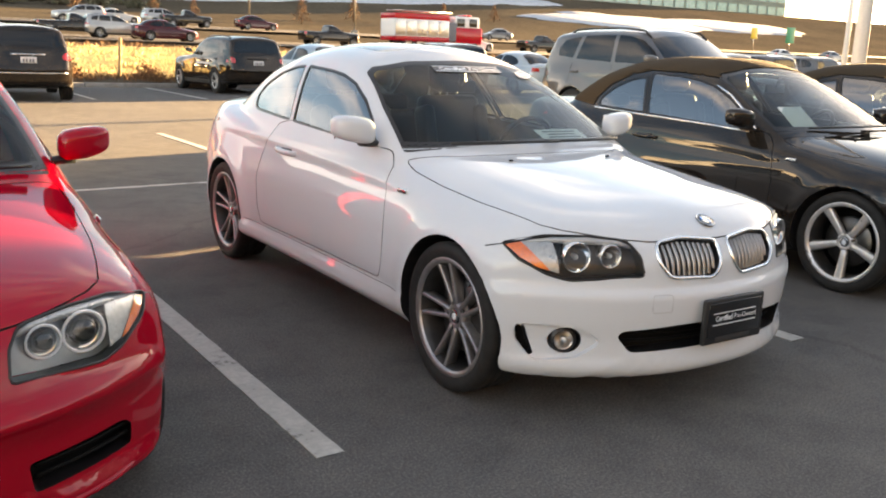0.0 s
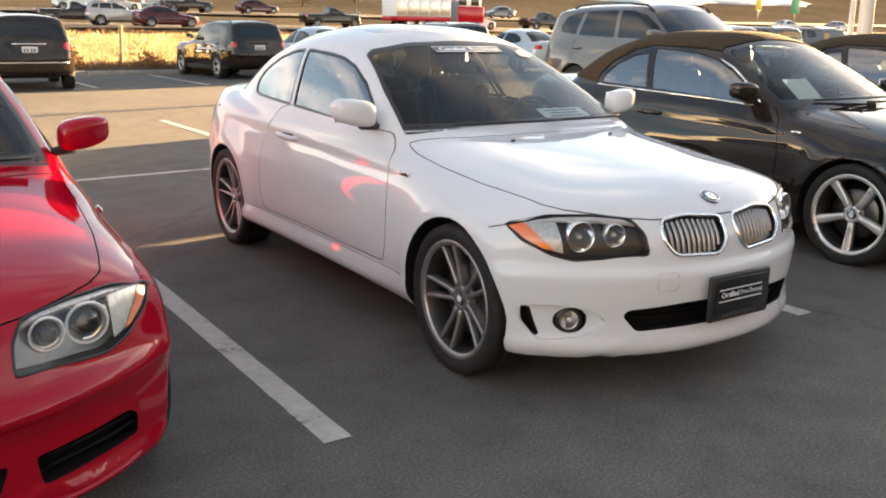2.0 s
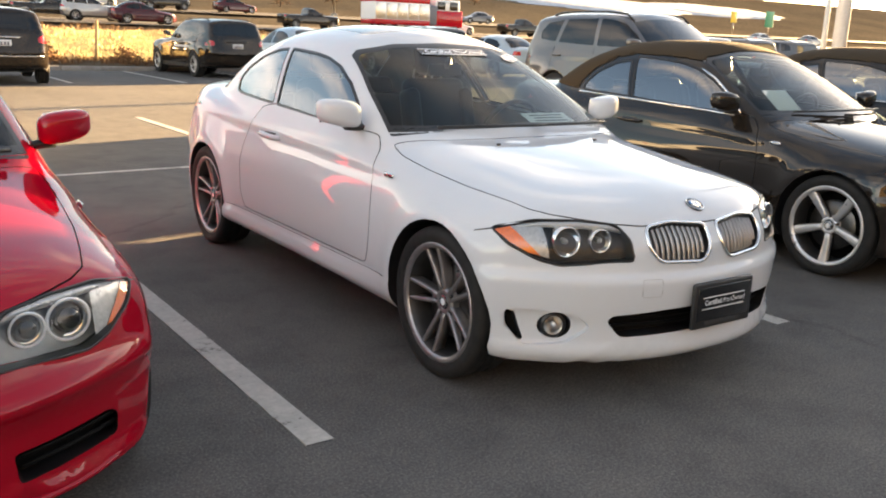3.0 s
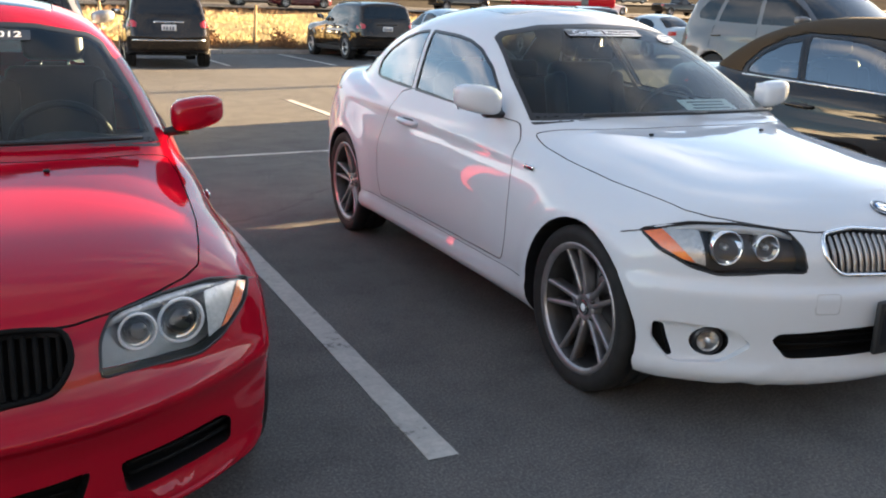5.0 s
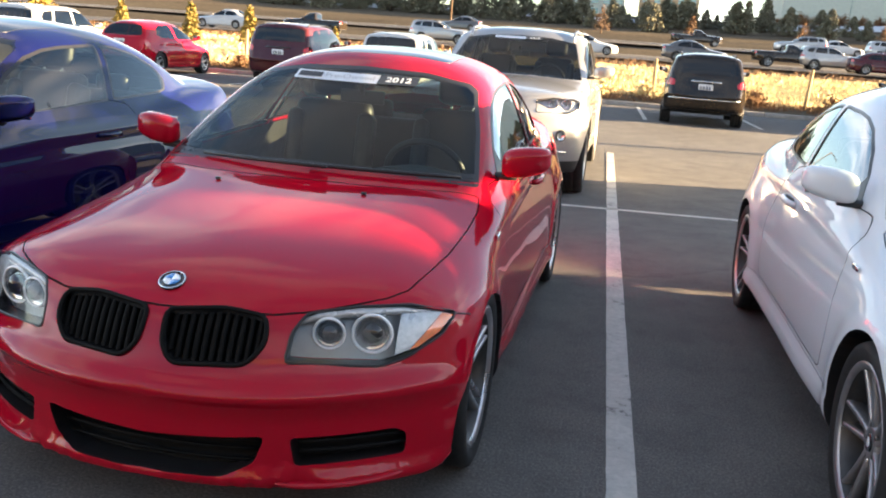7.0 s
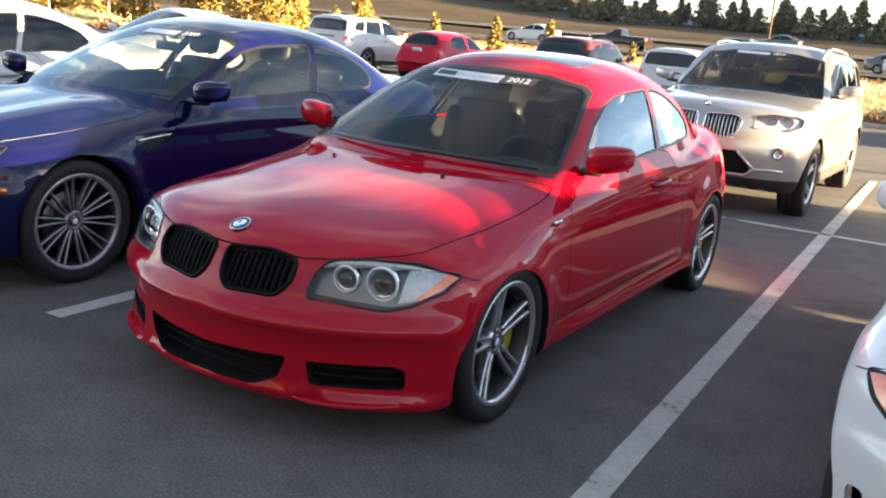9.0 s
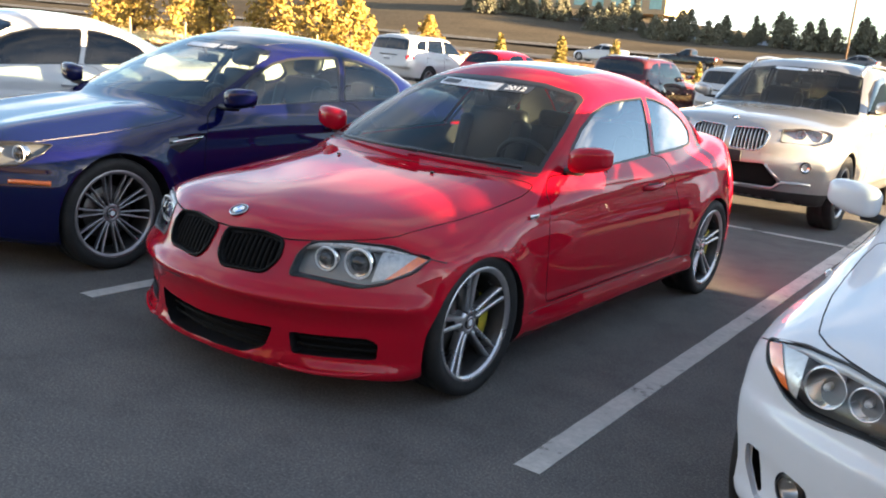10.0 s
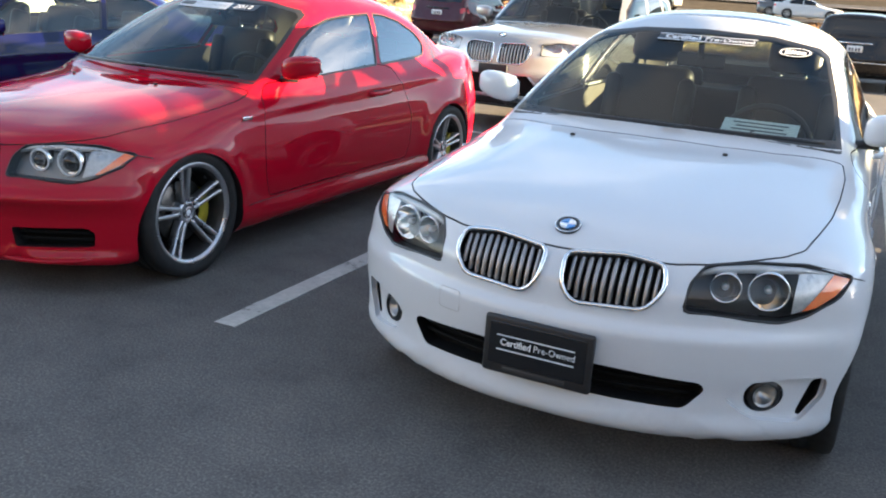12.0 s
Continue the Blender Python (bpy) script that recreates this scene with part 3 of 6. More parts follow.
def wheel(parent, at, R, W, rim, style, metal, out=1, turn=0.0, caliper=None, detail=1.0, steer=0.0):
    """A wheel whose outer side faces +x when out is 1: rim with spokes, tyre, disc, hub cap and nuts."""
    n = int(48 * detail)
    barrel = lathe([(rim - 0.03, -W * 0.45), (rim - 0.035, -W * 0.2), (rim - 0.030, W * 0.25), (rim - 0.016, W * 0.42), (rim - 0.002, W * 0.46), (rim + 0.004, W * 0.45), (rim + 0.006, W * 0.40), (rim, W * 0.3), (rim, -W * 0.45)], n)
    hubx, lipx = W * 0.27, W * 0.40
    bars = []
    if style == "double":      # five pairs of straight bars
        bars = [(0.030, rim - 0.010, g * 0.012, g * 0.027, 0.019, 0.020, 2 * math.pi * k / 5 + turn, hubx, lipx, 0.042) for k in range(5) for g in (-1, 1)]
    elif style == "vee":       # five spokes that fork
        bars = [(0.030, rim - 0.010, g * 0.012, g * 0.043, 0.020, 0.017, 2 * math.pi * k / 5 + turn, hubx, lipx, 0.048) for k in range(5) for g in (-1, 1)]
    elif style == "many":      # ten thin pairs
        bars = [(0.040, rim - 0.010, g * 0.006, g * 0.024, 0.011, 0.011, 2 * math.pi * k / 10 + turn, hubx, lipx, 0.026) for k in range(10) for g in (-1, 1)]
    else:                      # five broad stars
        bars = [(0.035, rim - 0.008, 0, 0, 0.032, 0.056, 2 * math.pi * k / 5 + turn, hubx, lipx, 0.03) for k in range(5)]
    if style in ("double", "vee"):
        bars += [(0.030, 0.095, 0, 0, 0.040, 0.030, 2 * math.pi * k / 5 + turn, hubx - 0.012, hubx - 0.010, 0.03) for k in range(5)]
    hub = lathe([(0, hubx - 0.006), (0.030, hubx - 0.006), (0.034, hubx + 0.002), (0.052, hubx + 0.001), (0.060, hubx - 0.012), (0.062, hubx - 0.05)], max(12, n // 2))
    place = pose(at[0], at[1], at[2], 0, 0, (0 if out > 0 else 180) + steer)
    w = part("wheel", barrel, RIMDARK, parent, "", place)
    part("wheel_hub", hub, metal, w)
    part("rim_lip", lathe([(rim - 0.020, W * 0.40), (rim - 0.016, W * 0.43), (rim - 0.002, W * 0.467), (rim + 0.005, W * 0.455), (rim + 0.007, W * 0.40)], n), metal, w, "bright rim lip")
    for one in bars:
        part("spoke", spoke(*one), metal, w)
    sh = W * 0.5
    tyre = lathe([(rim - 0.005, -sh * 0.88), (rim + 0.02, -sh * 0.97), (R - 0.03, -sh), (R - 0.008, -sh * 0.93), (R, -sh * 0.75), (R, -sh * 0.3), (R - 0.006, -sh * 0.28), (R - 0.006, -sh * 0.22), (R, -sh * 0.2), (R, sh * 0.2), (R - 0.006, sh * 0.22), (R - 0.006, sh * 0.28), (R, sh * 0.3), (R, sh * 0.75), (R - 0.008, sh * 0.93), (R - 0.03, sh), (rim + 0.03, sh * 0.98), (rim + 0.012, sh * 0.94), (rim + 0.004, sh * 0.88), (rim - 0.006, sh * 0.84)], n)
    part("tyre", tyre, RUBBER, w, "black rubber tyre")
    part("brake_disc", lathe([(0.05, 0.02), (0.155, 0.02), (0.158, 0.015), (0.158, -0.005), (0.05, -0.005)], max(16, n // 2)), DISC, w)
    # added black disc that paints the shade seen between the spokes
    part("wheel_shade_disc", lathe([(0.0, -0.03), (rim - 0.03, -0.03), (rim - 0.03, -0.05), (0, -0.05)], max(16, n // 2)), SLAT_AND_SHADE_BLACK, w)
    if detail > 0.7:
        part("hub_cap", lathe([(0, hubx + 0.006), (0.024, hubx + 0.005), (0.031, hubx + 0.001), (0.033, hubx - 0.005)], 24), TRIM, w, "dark round hub cap")
        part("cap_ring", lathe([(0.020, hubx + 0.0065), (0.024, hubx + 0.0080), (0.028, hubx + 0.0060)], 24), CHROME, w, "bright ring of the hub cap")
        part("cap_disc", lathe([(0, hubx + 0.0075), (0.014, hubx + 0.0072), (0.016, hubx + 0.0060)], 20), BADGE_WHITE, w, "pale disc of the hub cap")
        for k in range(5):
            a = 2 * math.pi * (k + 0.5) / 5 + turn
            b = lathe([(0, 0.004), (0.007, 0.004), (0.009, 0), (0.009, -0.02)], 6)
            bmesh.ops.translate(b, vec=(hubx - 0.002, 0.054 * math.sin(a), 0.054 * math.cos(a)), verts=b.verts)
            part("wheel_nut", b, DISC, w)
        valve = tube([(hubx + 0.004, (rim - 0.05) * math.sin(0.6), (rim - 0.05) * math.cos(0.6)), (hubx + 0.02, (rim - 0.06) * math.sin(0.6), (rim - 0.06) * math.cos(0.6))], 0.004, 6)
        part("valve", valve, PLASTIC, w)
    if caliper:
        a = np.radians(np.linspace(-35, 35, 9))
        g = np.array([[(0.045, r * np.cos(t), r * np.sin(t)) for t in a] for r in (0.10, 0.165)] + [[(0.0, r * np.cos(t), r * np.sin(t)) for t in a] for r in (0.170, 0.10)])
        bm = from_grid(g)
        bmesh.ops.recalc_face_normals(bm, faces=bm.faces)
        part("brake_caliper", bm, caliper, w, "yellow brake caliper")
    return w


def four_wheels(car, shape, half_f, half_r, W, rim, style, metal, turn=0.0, caliper=None, detail=1.0, steer=0.0):
    R = shape.s["wheel"]
    for y, h in ((0.0, half_f), (shape.s["base"], half_r)):
        for sgn in (1, -1):
            wheel(car, (sgn * h, y, R), R, W, rim, style, metal, sgn, turn + y * 0.4, caliper, detail, steer if y == 0 else 0.0)


def on_screen(shape, bm, x0, z0, off=0.004, lean=0.46):
    """Lays a flat mesh on the windscreen, its middle at (x0, z0)."""
    v = bm.verts[:]
    u = np.array([p.co[:] for p in v])
    x, z = x0 + u[:, 0], z0 + u[:, 1] * lean
    a, b = np.full(len(v), 2.0), np.full(len(v), -0.6)
    for _ in range(26):
        m = (a + b) / 2
        ins = shape.f(x, m, z) < 0
        a, b = np.where(ins, m, a), np.where(ins, b, m)
    for p, xx, yy, zz in zip(v, x, a, z):
        p.co = (xx, yy - off * 0.5, zz + off * 0.9)
    return bm


def roundel(car, at, normal, r):
    """A round badge with four quarters of blue and white in a black ring."""
    turn = Vector(normal).to_track_quat("Z", "Y").to_matrix().to_4x4()
    place = Matrix.Translation(at) @ turn
    ob = part("badge", lathe([(0, 0.0), (r * 0.97, 0.003), (r, 0.001), (r, -0.006)], 32, "z"), TRIM, car, "round badge with blue and white quarters", place)
    ring = lathe([(r * 0.90, 0.0035), (r * 0.95, 0.005), (r, 0.003)], 32, "z")
    part("badge_ring", ring, CHROME, ob)
    for k in range(4):
        a = [k * math.pi / 2 + j * math.pi / 16 for j in range(9)]
        o = [(0, 0)] + [(r * 0.62 * math.cos(t), r * 0.62 * math.sin(t)) for t in a]
        part("badge_quarter", prism(o, 0.002, lambda x, y, h: (x, y, 0.003 + h)), BADGE_BLUE if k % 2 else BADGE_WHITE, ob)
    return ob


def mirror_housing(car, y, z, x, colour, sx=1.0):
    """A door mirror: rounded shell on a short arm with a dark pane at its back."""
    for sgn in (1, -1):
        u, v = np.meshgrid(np.linspace(0, np.pi, 15), np.linspace(0, 2 * np.pi, 28, endpoint=False), indexing="ij")
        cx, sy_, sz_ = np.cos(u), np.sin(u) * np.cos(v), np.sin(u) * np.sin(v)
        sq = lambda q, e: np.sign(q) * np.abs(q) ** e  # noqa: E731
        px, py, pz = 0.112 * sx * sq(cx, 0.55), 0.072 * sq(sy_, 0.7), 0.064 * sq(sz_, 0.55)
        py = np.where(py > 0, py * 0.55, py * (1.05 - 1.4 * np.clip(px, 0, 1)))
        pz = pz * (1.0 - 1.5 * np.clip(px, 0, 1)) + 0.14 * px - 0.1 * np.clip(pz, 0, 1) * 0
        py = py + 0.25 * np.clip(px, 0, 1)
        g = np.stack([sgn * (x + px), y + py, z + pz], -1)
        bm = from_grid(g, True)
        bmesh.ops.remove_doubles(bm, verts=bm.verts, dist=1e-5)
        bmesh.ops.recalc_face_normals(bm, faces=bm.faces)
        m = part("door_mirror", bm, colour, car)
        part("mirror_pane", rbox(0.165 * sx, 0.006, 0.098, (sgn * (x + 0.004), y + 0.042, z), 0.003), CHROME, m, "mirror glass")
        arm = tube([(sgn * (x - 0.20), y + 0.02, z - 0.070), (sgn * (x - 0.12), y + 0.005, z - 0.072), (sgn * (x - 0.04), y, z - 0.062)], [0.034, 0.032, 0.04], 10, flat=0.55)
        part("mirror_arm", arm, PLASTIC, m, "black mirror foot")


def seat(car, x, y, z, colour, headrest=True):
    """A front seat: cushion, tall backrest with bolsters and a headrest on two rods."""
    s = part("seat", rbox(0.50, 0.52, 0.16, (x, y, z), 0.05, 3), colour, car, "black leather seat")
    tilt = Matrix.Rotation(radians(-14), 4, "X")
    back = rbox(0.44, 0.12, 0.60, (0, 0, 0), 0.05, 3)
    add(back, rbox(0.09, 0.16, 0.50, (0.20, -0.03, -0.02), 0.04, 3))
    add(back, rbox(0.09, 0.16, 0.50, (-0.20, -0.03, -0.02), 0.04, 3))
    bmesh.ops.transform(back, matrix=Matrix.Translation((x, y + 0.30, z + 0.36)) @ tilt, verts=back.verts)
    b = part("backrest", back, colour, s)
    if headrest:
        h = rbox(0.27, 0.10, 0.19, (0, 0, 0), 0.05, 3)
        bmesh.ops.transform(h, matrix=Matrix.Translation((x, y + 0.37, z + 0.77)) @ tilt, verts=h.verts)
        part("headrest", h, colour, b)
        for sgn in (-1, 1):
            part("headrest_rod", tube([(x + sgn * 0.06, y + 0.355, z + 0.62), (x + sgn * 0.06, y + 0.365, z + 0.70)], 0.007, 8), CHROME, b)


def interior(car, shape, lining, roofcol=None, rear=True):
    """Cabin fittings between the sills: floor, dashboard, wheel, seats, rear bench, lining."""
    s = shape.s
    dz, base = s["belt"] - 0.9, s["base"]
    y0 = s["screen"][0]
    part("floor_pan", rbox(1.44, base - 0.55, 0.05, (0, base / 2 + 0.35, 0.26 + dz), 0.02), DASH, car, "dark carpeted floor")
    g = []
    for i in range(17):
        x = -0.66 + 1.32 * i / 16
        yb = y0 + s["screen"][3] * x * x + 0.06
        hump = 0.02 * bump(x, 0.36, 0.16)
        g.append([(x, yb, s["screen"][1] - 0.035), (x, yb + 0.15, s["screen"][1] - 0.01 + hump), (x, yb + 0.34, s["screen"][1] - 0.015 + 2 * hump), (x, yb + 0.44, s["screen"][1] - 0.05 + hump), (x, yb + 0.46, s["screen"][1] - 0.22), (x, yb + 0.34, s["screen"][1] - 0.42), (x, yb + 0.05, s["screen"][1] - 0.45)])
    bm = from_grid(np.array(g))
    bmesh.ops.recalc_face_normals(bm, faces=bm.faces)
    part("dashboard", bm, DASH, car, "dark moulded dashboard")
    ring = [(0.36 + 0.185 * math.cos(t), y0 + 0.66 - 0.07 * math.sin(t), 0.87 + dz + 0.165 * math.sin(t)) for t in np.linspace(0, 2 * math.pi, 32, endpoint=False)]
    sw = part("steering_wheel", tube(ring, 0.015, 8, True), LEATHER, car, "black leather steering wheel")
    hub = rbox(0.13, 0.05, 0.11, (0.36, y0 + 0.655, 0.86 + dz), 0.03, 3)
    for t in (0.15, math.pi - 0.15, -math.pi / 2):
        add(hub, tube([(0.36, y0 + 0.66, 0.86 + dz), (0.36 + 0.18 * math.cos(t), y0 + 0.66 - 0.07 * math.sin(t), 0.87 + dz + 0.16 * math.sin(t))], 0.013, 6))
    part("wheel_hub", hub, LEATHER, sw)
    for x in (0.36, -0.36):
        seat(car, x, y0 + 1.10, 0.46 + dz, LEATHER)
    if rear:
        part("rear_bench", add(rbox(1.16, 0.46, 0.18, (0, base - 0.45, 0.46 + dz), 0.05, 3), rbox(1.14, 0.14, 0.52, (0, base - 0.16, 0.72 + dz), 0.05, 3)), LEATHER, car, "black leather rear bench")
        for x in (0.33, -0.33):
            part("rear_headrest", rbox(0.24, 0.08, 0.13, (x, base - 0.10, 1.02 + dz), 0.04, 3), LEATHER, car)
        part("parcel_shelf", rbox(1.16, 0.42, 0.03, (0, base + 0.13, 0.955 + dz), 0.01), DASH, car)
    pane = rbox(0.22, 0.02, 0.065, (0, y0 + 0.80, s["screen"][1] + 0.27), 0.012, 2)
    add(pane, tube([(0, y0 + 0.79, s["screen"][1] + 0.28), (0, y0 + 0.76, s["screen"][1] + 0.345)], 0.014, 8))
    part("rear_view_mirror", pane, PLASTIC, car, "black rear-view mirror")
    if lining:
        part("lining", lining, roofcol or DASH, car, "dark cabin lining")


def lining_of(bm, y0, y1, z0, dz):
    faces = [f for f in bm.faces if y0 < f.calc_center_median().y < y1 and f.calc_center_median().z > z0]
    out = take(bm, faces, True)
    out.normal_update()
    n = [v.normal.copy() for v in out.verts]
    for v, k in zip(out.verts, n):
        v.co -= k * dz
        if v.co.x < 0.002:
            v.co.x = 0
    bmesh.ops.reverse_faces(out, faces=out.faces[:])
    return both(out)


def pair(name, bm, material, car, label=""):
    """A piece on the one side and its mirror image on the other."""
    other = mirrored(bm)
    return part(name, bm, material, car, label), part(name, other, material, car, label)


KIDNEY = rounded([(0.028, 0.704), (0.20, 0.720), (0.318, 0.706), (0.330, 0.64), (0.285, 0.580), (0.075, 0.570), (0.036, 0.615)], 0.028, 3)
HEADLIGHT = rounded([(0.385, 0.588), (0.390, 0.665), (0.420, 0.714), (0.55, 0.728), (0.68, 0.725), (0.805, 0.690), (0.780, 0.638), (0.70, 0.586), (0.635, 0.568), (0.57, 0.575)], 0.014, 2)
HOOD = [(-0.2, -0.650), (0.17, -0.638), (0.335, -0.600), (0.425, -0.560), (0.49, -0.520), (0.55, -0.476), (0.62, -0.414), (0.665, -0.345), (0.688, -0.2), (0.712, 0.0), (0.722, 0.25), (0.722, 0.48), (0.704, 0.595), (0.62, 0.555), (0.45, 0.475), (0.25, 0.43), (-0.2, 0.405)]
HOOD_EDGE = rounded(HOOD, 0.02, 3)
DOOR_GLASS = rounded([(0.815, 0.928), (0.95, 1.045), (1.10, 1.135), (1.28, 1.21), (1.45, 1.25), (1.62, 1.268), (1.945, 1.283), (1.80, 0.965)], 0.02, 2)
QUARTER = rounded([(1.835, 0.967), (1.98, 1.283), (2.13, 1.272), (2.32, 1.232), (2.50, 1.155), (2.575, 1.075), (2.52, 1.0), (2.42, 0.985)], 0.03, 2)
SHIELD = rounded([(-0.02, 0.962), (0.35, 0.953), (0.60, 0.930), (0.69, 0.918), (0.625, 1.10), (0.548, 1.262), (0.50, 1.292), (0.30, 1.326), (-0.02, 1.338)], 0.012, 2)
BACKLIGHT = rounded([(-0.02, 2.50), (0.40, 2.53), (0.47, 2.60), (0.55, 2.96), (0.50, 3.02), (-0.02, 3.06)], 0.02, 2)
SUNROOF = rounded([(-0.02, 1.44), (0.33, 1.46), (0.37, 1.50), (0.37, 1.93), (0.33, 1.98), (-0.02, 1.98)], 0.02, 2)
DOOR = rounded([(0.575, 0.348), (0.55, 0.45), (0.548, 0.64), (0.60, 0.83), (0.70, 0.925), (1.20, 0.955), (1.80, 0.978), (1.96, 0.95), (2.07, 0.80), (2.11, 0.62), (2.08, 0.44), (2.03, 0.348)], 0.03, 2)


def kidney_grille(car, shape, outline, slats, frame_mat, slat_mat, count, depth=0.045, zs=0.0):
    """Two grille openings with a frame, upright slats and a dark back."""
    for sgn in (1, -1):
        pts = front_at(shape, [p[0] for p in outline], [p[1] for p in outline], 0.004)
        pts[:, 0] *= sgn
        g = part("kidney_frame", tube([tuple(p) for p in pts], 0.0075, 8, True), frame_mat, car, "rounded grille frame")
        xs, zs_ = [p[0] for p in outline], [p[1] for p in outline]
        lo, hi = min(xs) + 0.012, max(xs) - 0.012
        o = ccw(outline)
        for k in range(count):
            x = lo + (hi - lo) * (k + 0.5) / count
            cross = sorted(b0 + (b1 - b0) * (x - a0) / (a1 - a0) for (a0, b0), (a1, b1) in zip(o, o[1:] + o[:1]) if (a0 - x) * (a1 - x) < 0)
            if len(cross) < 2:
                continue
            z = np.linspace(cross[0] + 0.004, cross[-1] - 0.004, 6)
            p = front_at(shape, np.full(6, x), z, -0.012)
            ring = []
            for q in p:
                ring.append([(sgn * q[0] - 0.0062, q[1] + 0.03, q[2]), (sgn * q[0] - 0.0068, q[1] + 0.005, q[2]), (sgn * q[0], q[1], q[2]), (sgn * q[0] + 0.0068, q[1] + 0.004, q[2]), (sgn * q[0] + 0.0062, q[1] + 0.03, q[2])])
            b = from_grid(np.array(ring), True)
            bmesh.ops.recalc_face_normals(b, faces=b.faces)
            part("slat", b, slat_mat, g)


def biggest(bm):
    """Keeps the largest joined piece of a mesh."""
    left, best = set(bm.faces), set()
    while left:
        stack = [left.pop()]
        isle = set(stack)
        while stack:
            for e in stack.pop().edges:
                for g in e.link_faces:
                    if g in left:
                        left.discard(g)
                        isle.add(g)
                        stack.append(g)
        if len(isle) > len(best):
            best = isle
    bmesh.ops.delete(bm, geom=[f for f in bm.faces if f not in best], context="FACES")
    return bm


def lamp_bowl(parent, at, r, xenon, out=0.25, sgn=1):
    """A round lamp: bright bowl with a ribbed reflector, or a projector ball in a pale ring."""
    place = Matrix.Translation(at) @ Matrix.Rotation(radians(12 * sgn), 4, "Z")
    if xenon:
        b = part("projector", lathe([(0, -0.022), (r * 0.3, -0.02), (r * 0.52, -0.008), (r * 0.58, 0.004), (r * 0.62, 0.0), (r * 0.76, -0.008), (r * 0.84, -0.006), (r * 0.86, 0.03)], 28, "y"), BRIGHT, parent, "projector lamp in a bright bowl", place)
        part("light_ring", tube([(r * 0.88 * math.cos(t), -0.012, r * 0.88 * math.sin(t)) for t in np.linspace(0, 2 * math.pi, 28, endpoint=False)], r * 0.075, 8, True), BADGE_WHITE, b, "pale ring lamp")
        part("lamp_ball", lathe([(0, -0.034), (r * 0.3, -0.031), (r * 0.5, -0.020), (r * 0.6, -0.002)], 24, "y"), TRIM, b, "dark glass ball")
    else:
        b = part("reflector", lathe([(0.004, 0.04), (r * 0.4, 0.032), (r * 0.75, 0.012), (r * 0.95, -0.012), (r, -0.020), (r * 1.05, -0.016), (r * 1.05, 0.03)], 28, "y"), BRIGHT, parent, "bright lamp reflector", place)
        part("bulb", lathe([(0, -0.012), (0.009, -0.008), (0.011, 0.0), (0.010, 0.035)], 12, "y"), SATIN, b)
    return b


def headlight(car, shape, lens, xenon):
    """Lamp unit in its opening: housing, two round lamps, amber corner, clear cover."""
    for sgn in (1, -1):
        cover = lens.copy() if sgn > 0 else mirrored(lens)
        back = cover.copy()
        for v in back.verts:
            v.co += Vector((-sgn * 0.012, 0.055, 0.0))
        unit = part("headlight", back, LAMPSILVER if xenon else LAMPDARK, car, "clear headlight with two round lamps and an amber corner")
        for x, z, r in ((0.478, 0.656, 0.052 if xenon else 0.043), (0.590, 0.650, 0.066 if xenon else 0.056)):
            p = front_at(shape, x, z, -0.042)[0]
            lamp_bowl(unit, (sgn * p[0], p[1], p[2]), r, xenon, sgn=sgn)
        t = np.linspace(0, 1, 9)
        ins = ((0.700, 0.604), (0.736, 0.650), (0.766, 0.694)) if xenon else ((0.690, 0.602), (0.722, 0.648), (0.752, 0.698))
        out = ((0.720, 0.609), (0.768, 0.643), (0.797, 0.684))
        a, b = [np.stack([np.interp(t, (0, 0.5, 1), [p[k] for p in c]) for k in (0, 1)], 1) for c in (ins, out)]
        left = np.stack([np.full(9, 0.662), 0.592 + 0.121 * t], 1)
        for nm, p0, p1, off, m, words in (("side_reflector", left, a, -0.010, LAMPCLEAR, "bright side reflector"), ("indicator", a, b, -0.005, AMBER, "amber corner reflector")):
            rows = []
            for u in np.linspace(0, 1, 7):
                q = front_at(shape, *(p0 + (p1 - p0) * u).T, off)
                q[:, 0] *= sgn
                rows.append(q)
            patch = from_grid(np.array(rows))
            bmesh.ops.recalc_face_normals(patch, faces=patch.faces)
            part(nm, patch, m, unit, words)
        brow = [(0.405, 0.688), (0.45, 0.704), (0.55, 0.710), (0.66, 0.708), (0.735, 0.698)]
        pts = front_at(shape, [b[0] for b in brow], [b[1] for b in brow], -0.016)
        part("lamp_brow", tube([(sgn * p[0], p[1], p[2]) for p in pts], [0.006, 0.012, 0.014, 0.011, 0.005], 8), LAMPCLEAR if xenon else LAMPGREY, unit, "bright brow strip")
        for v in cover.verts:
            v.co += Vector((0, 0.002, 0))
        part("lamp_cover", biggest(cover), LENS, unit, "clear plastic cover")
        rimpts = front_at(shape, [p[0] for p in HEADLIGHT], [p[1] for p in HEADLIGHT], -0.001)
        part("lamp_seal", tube([(sgn * p[0], p[1], p[2]) for p in rimpts], 0.0045, 6, True), SEAL, unit)


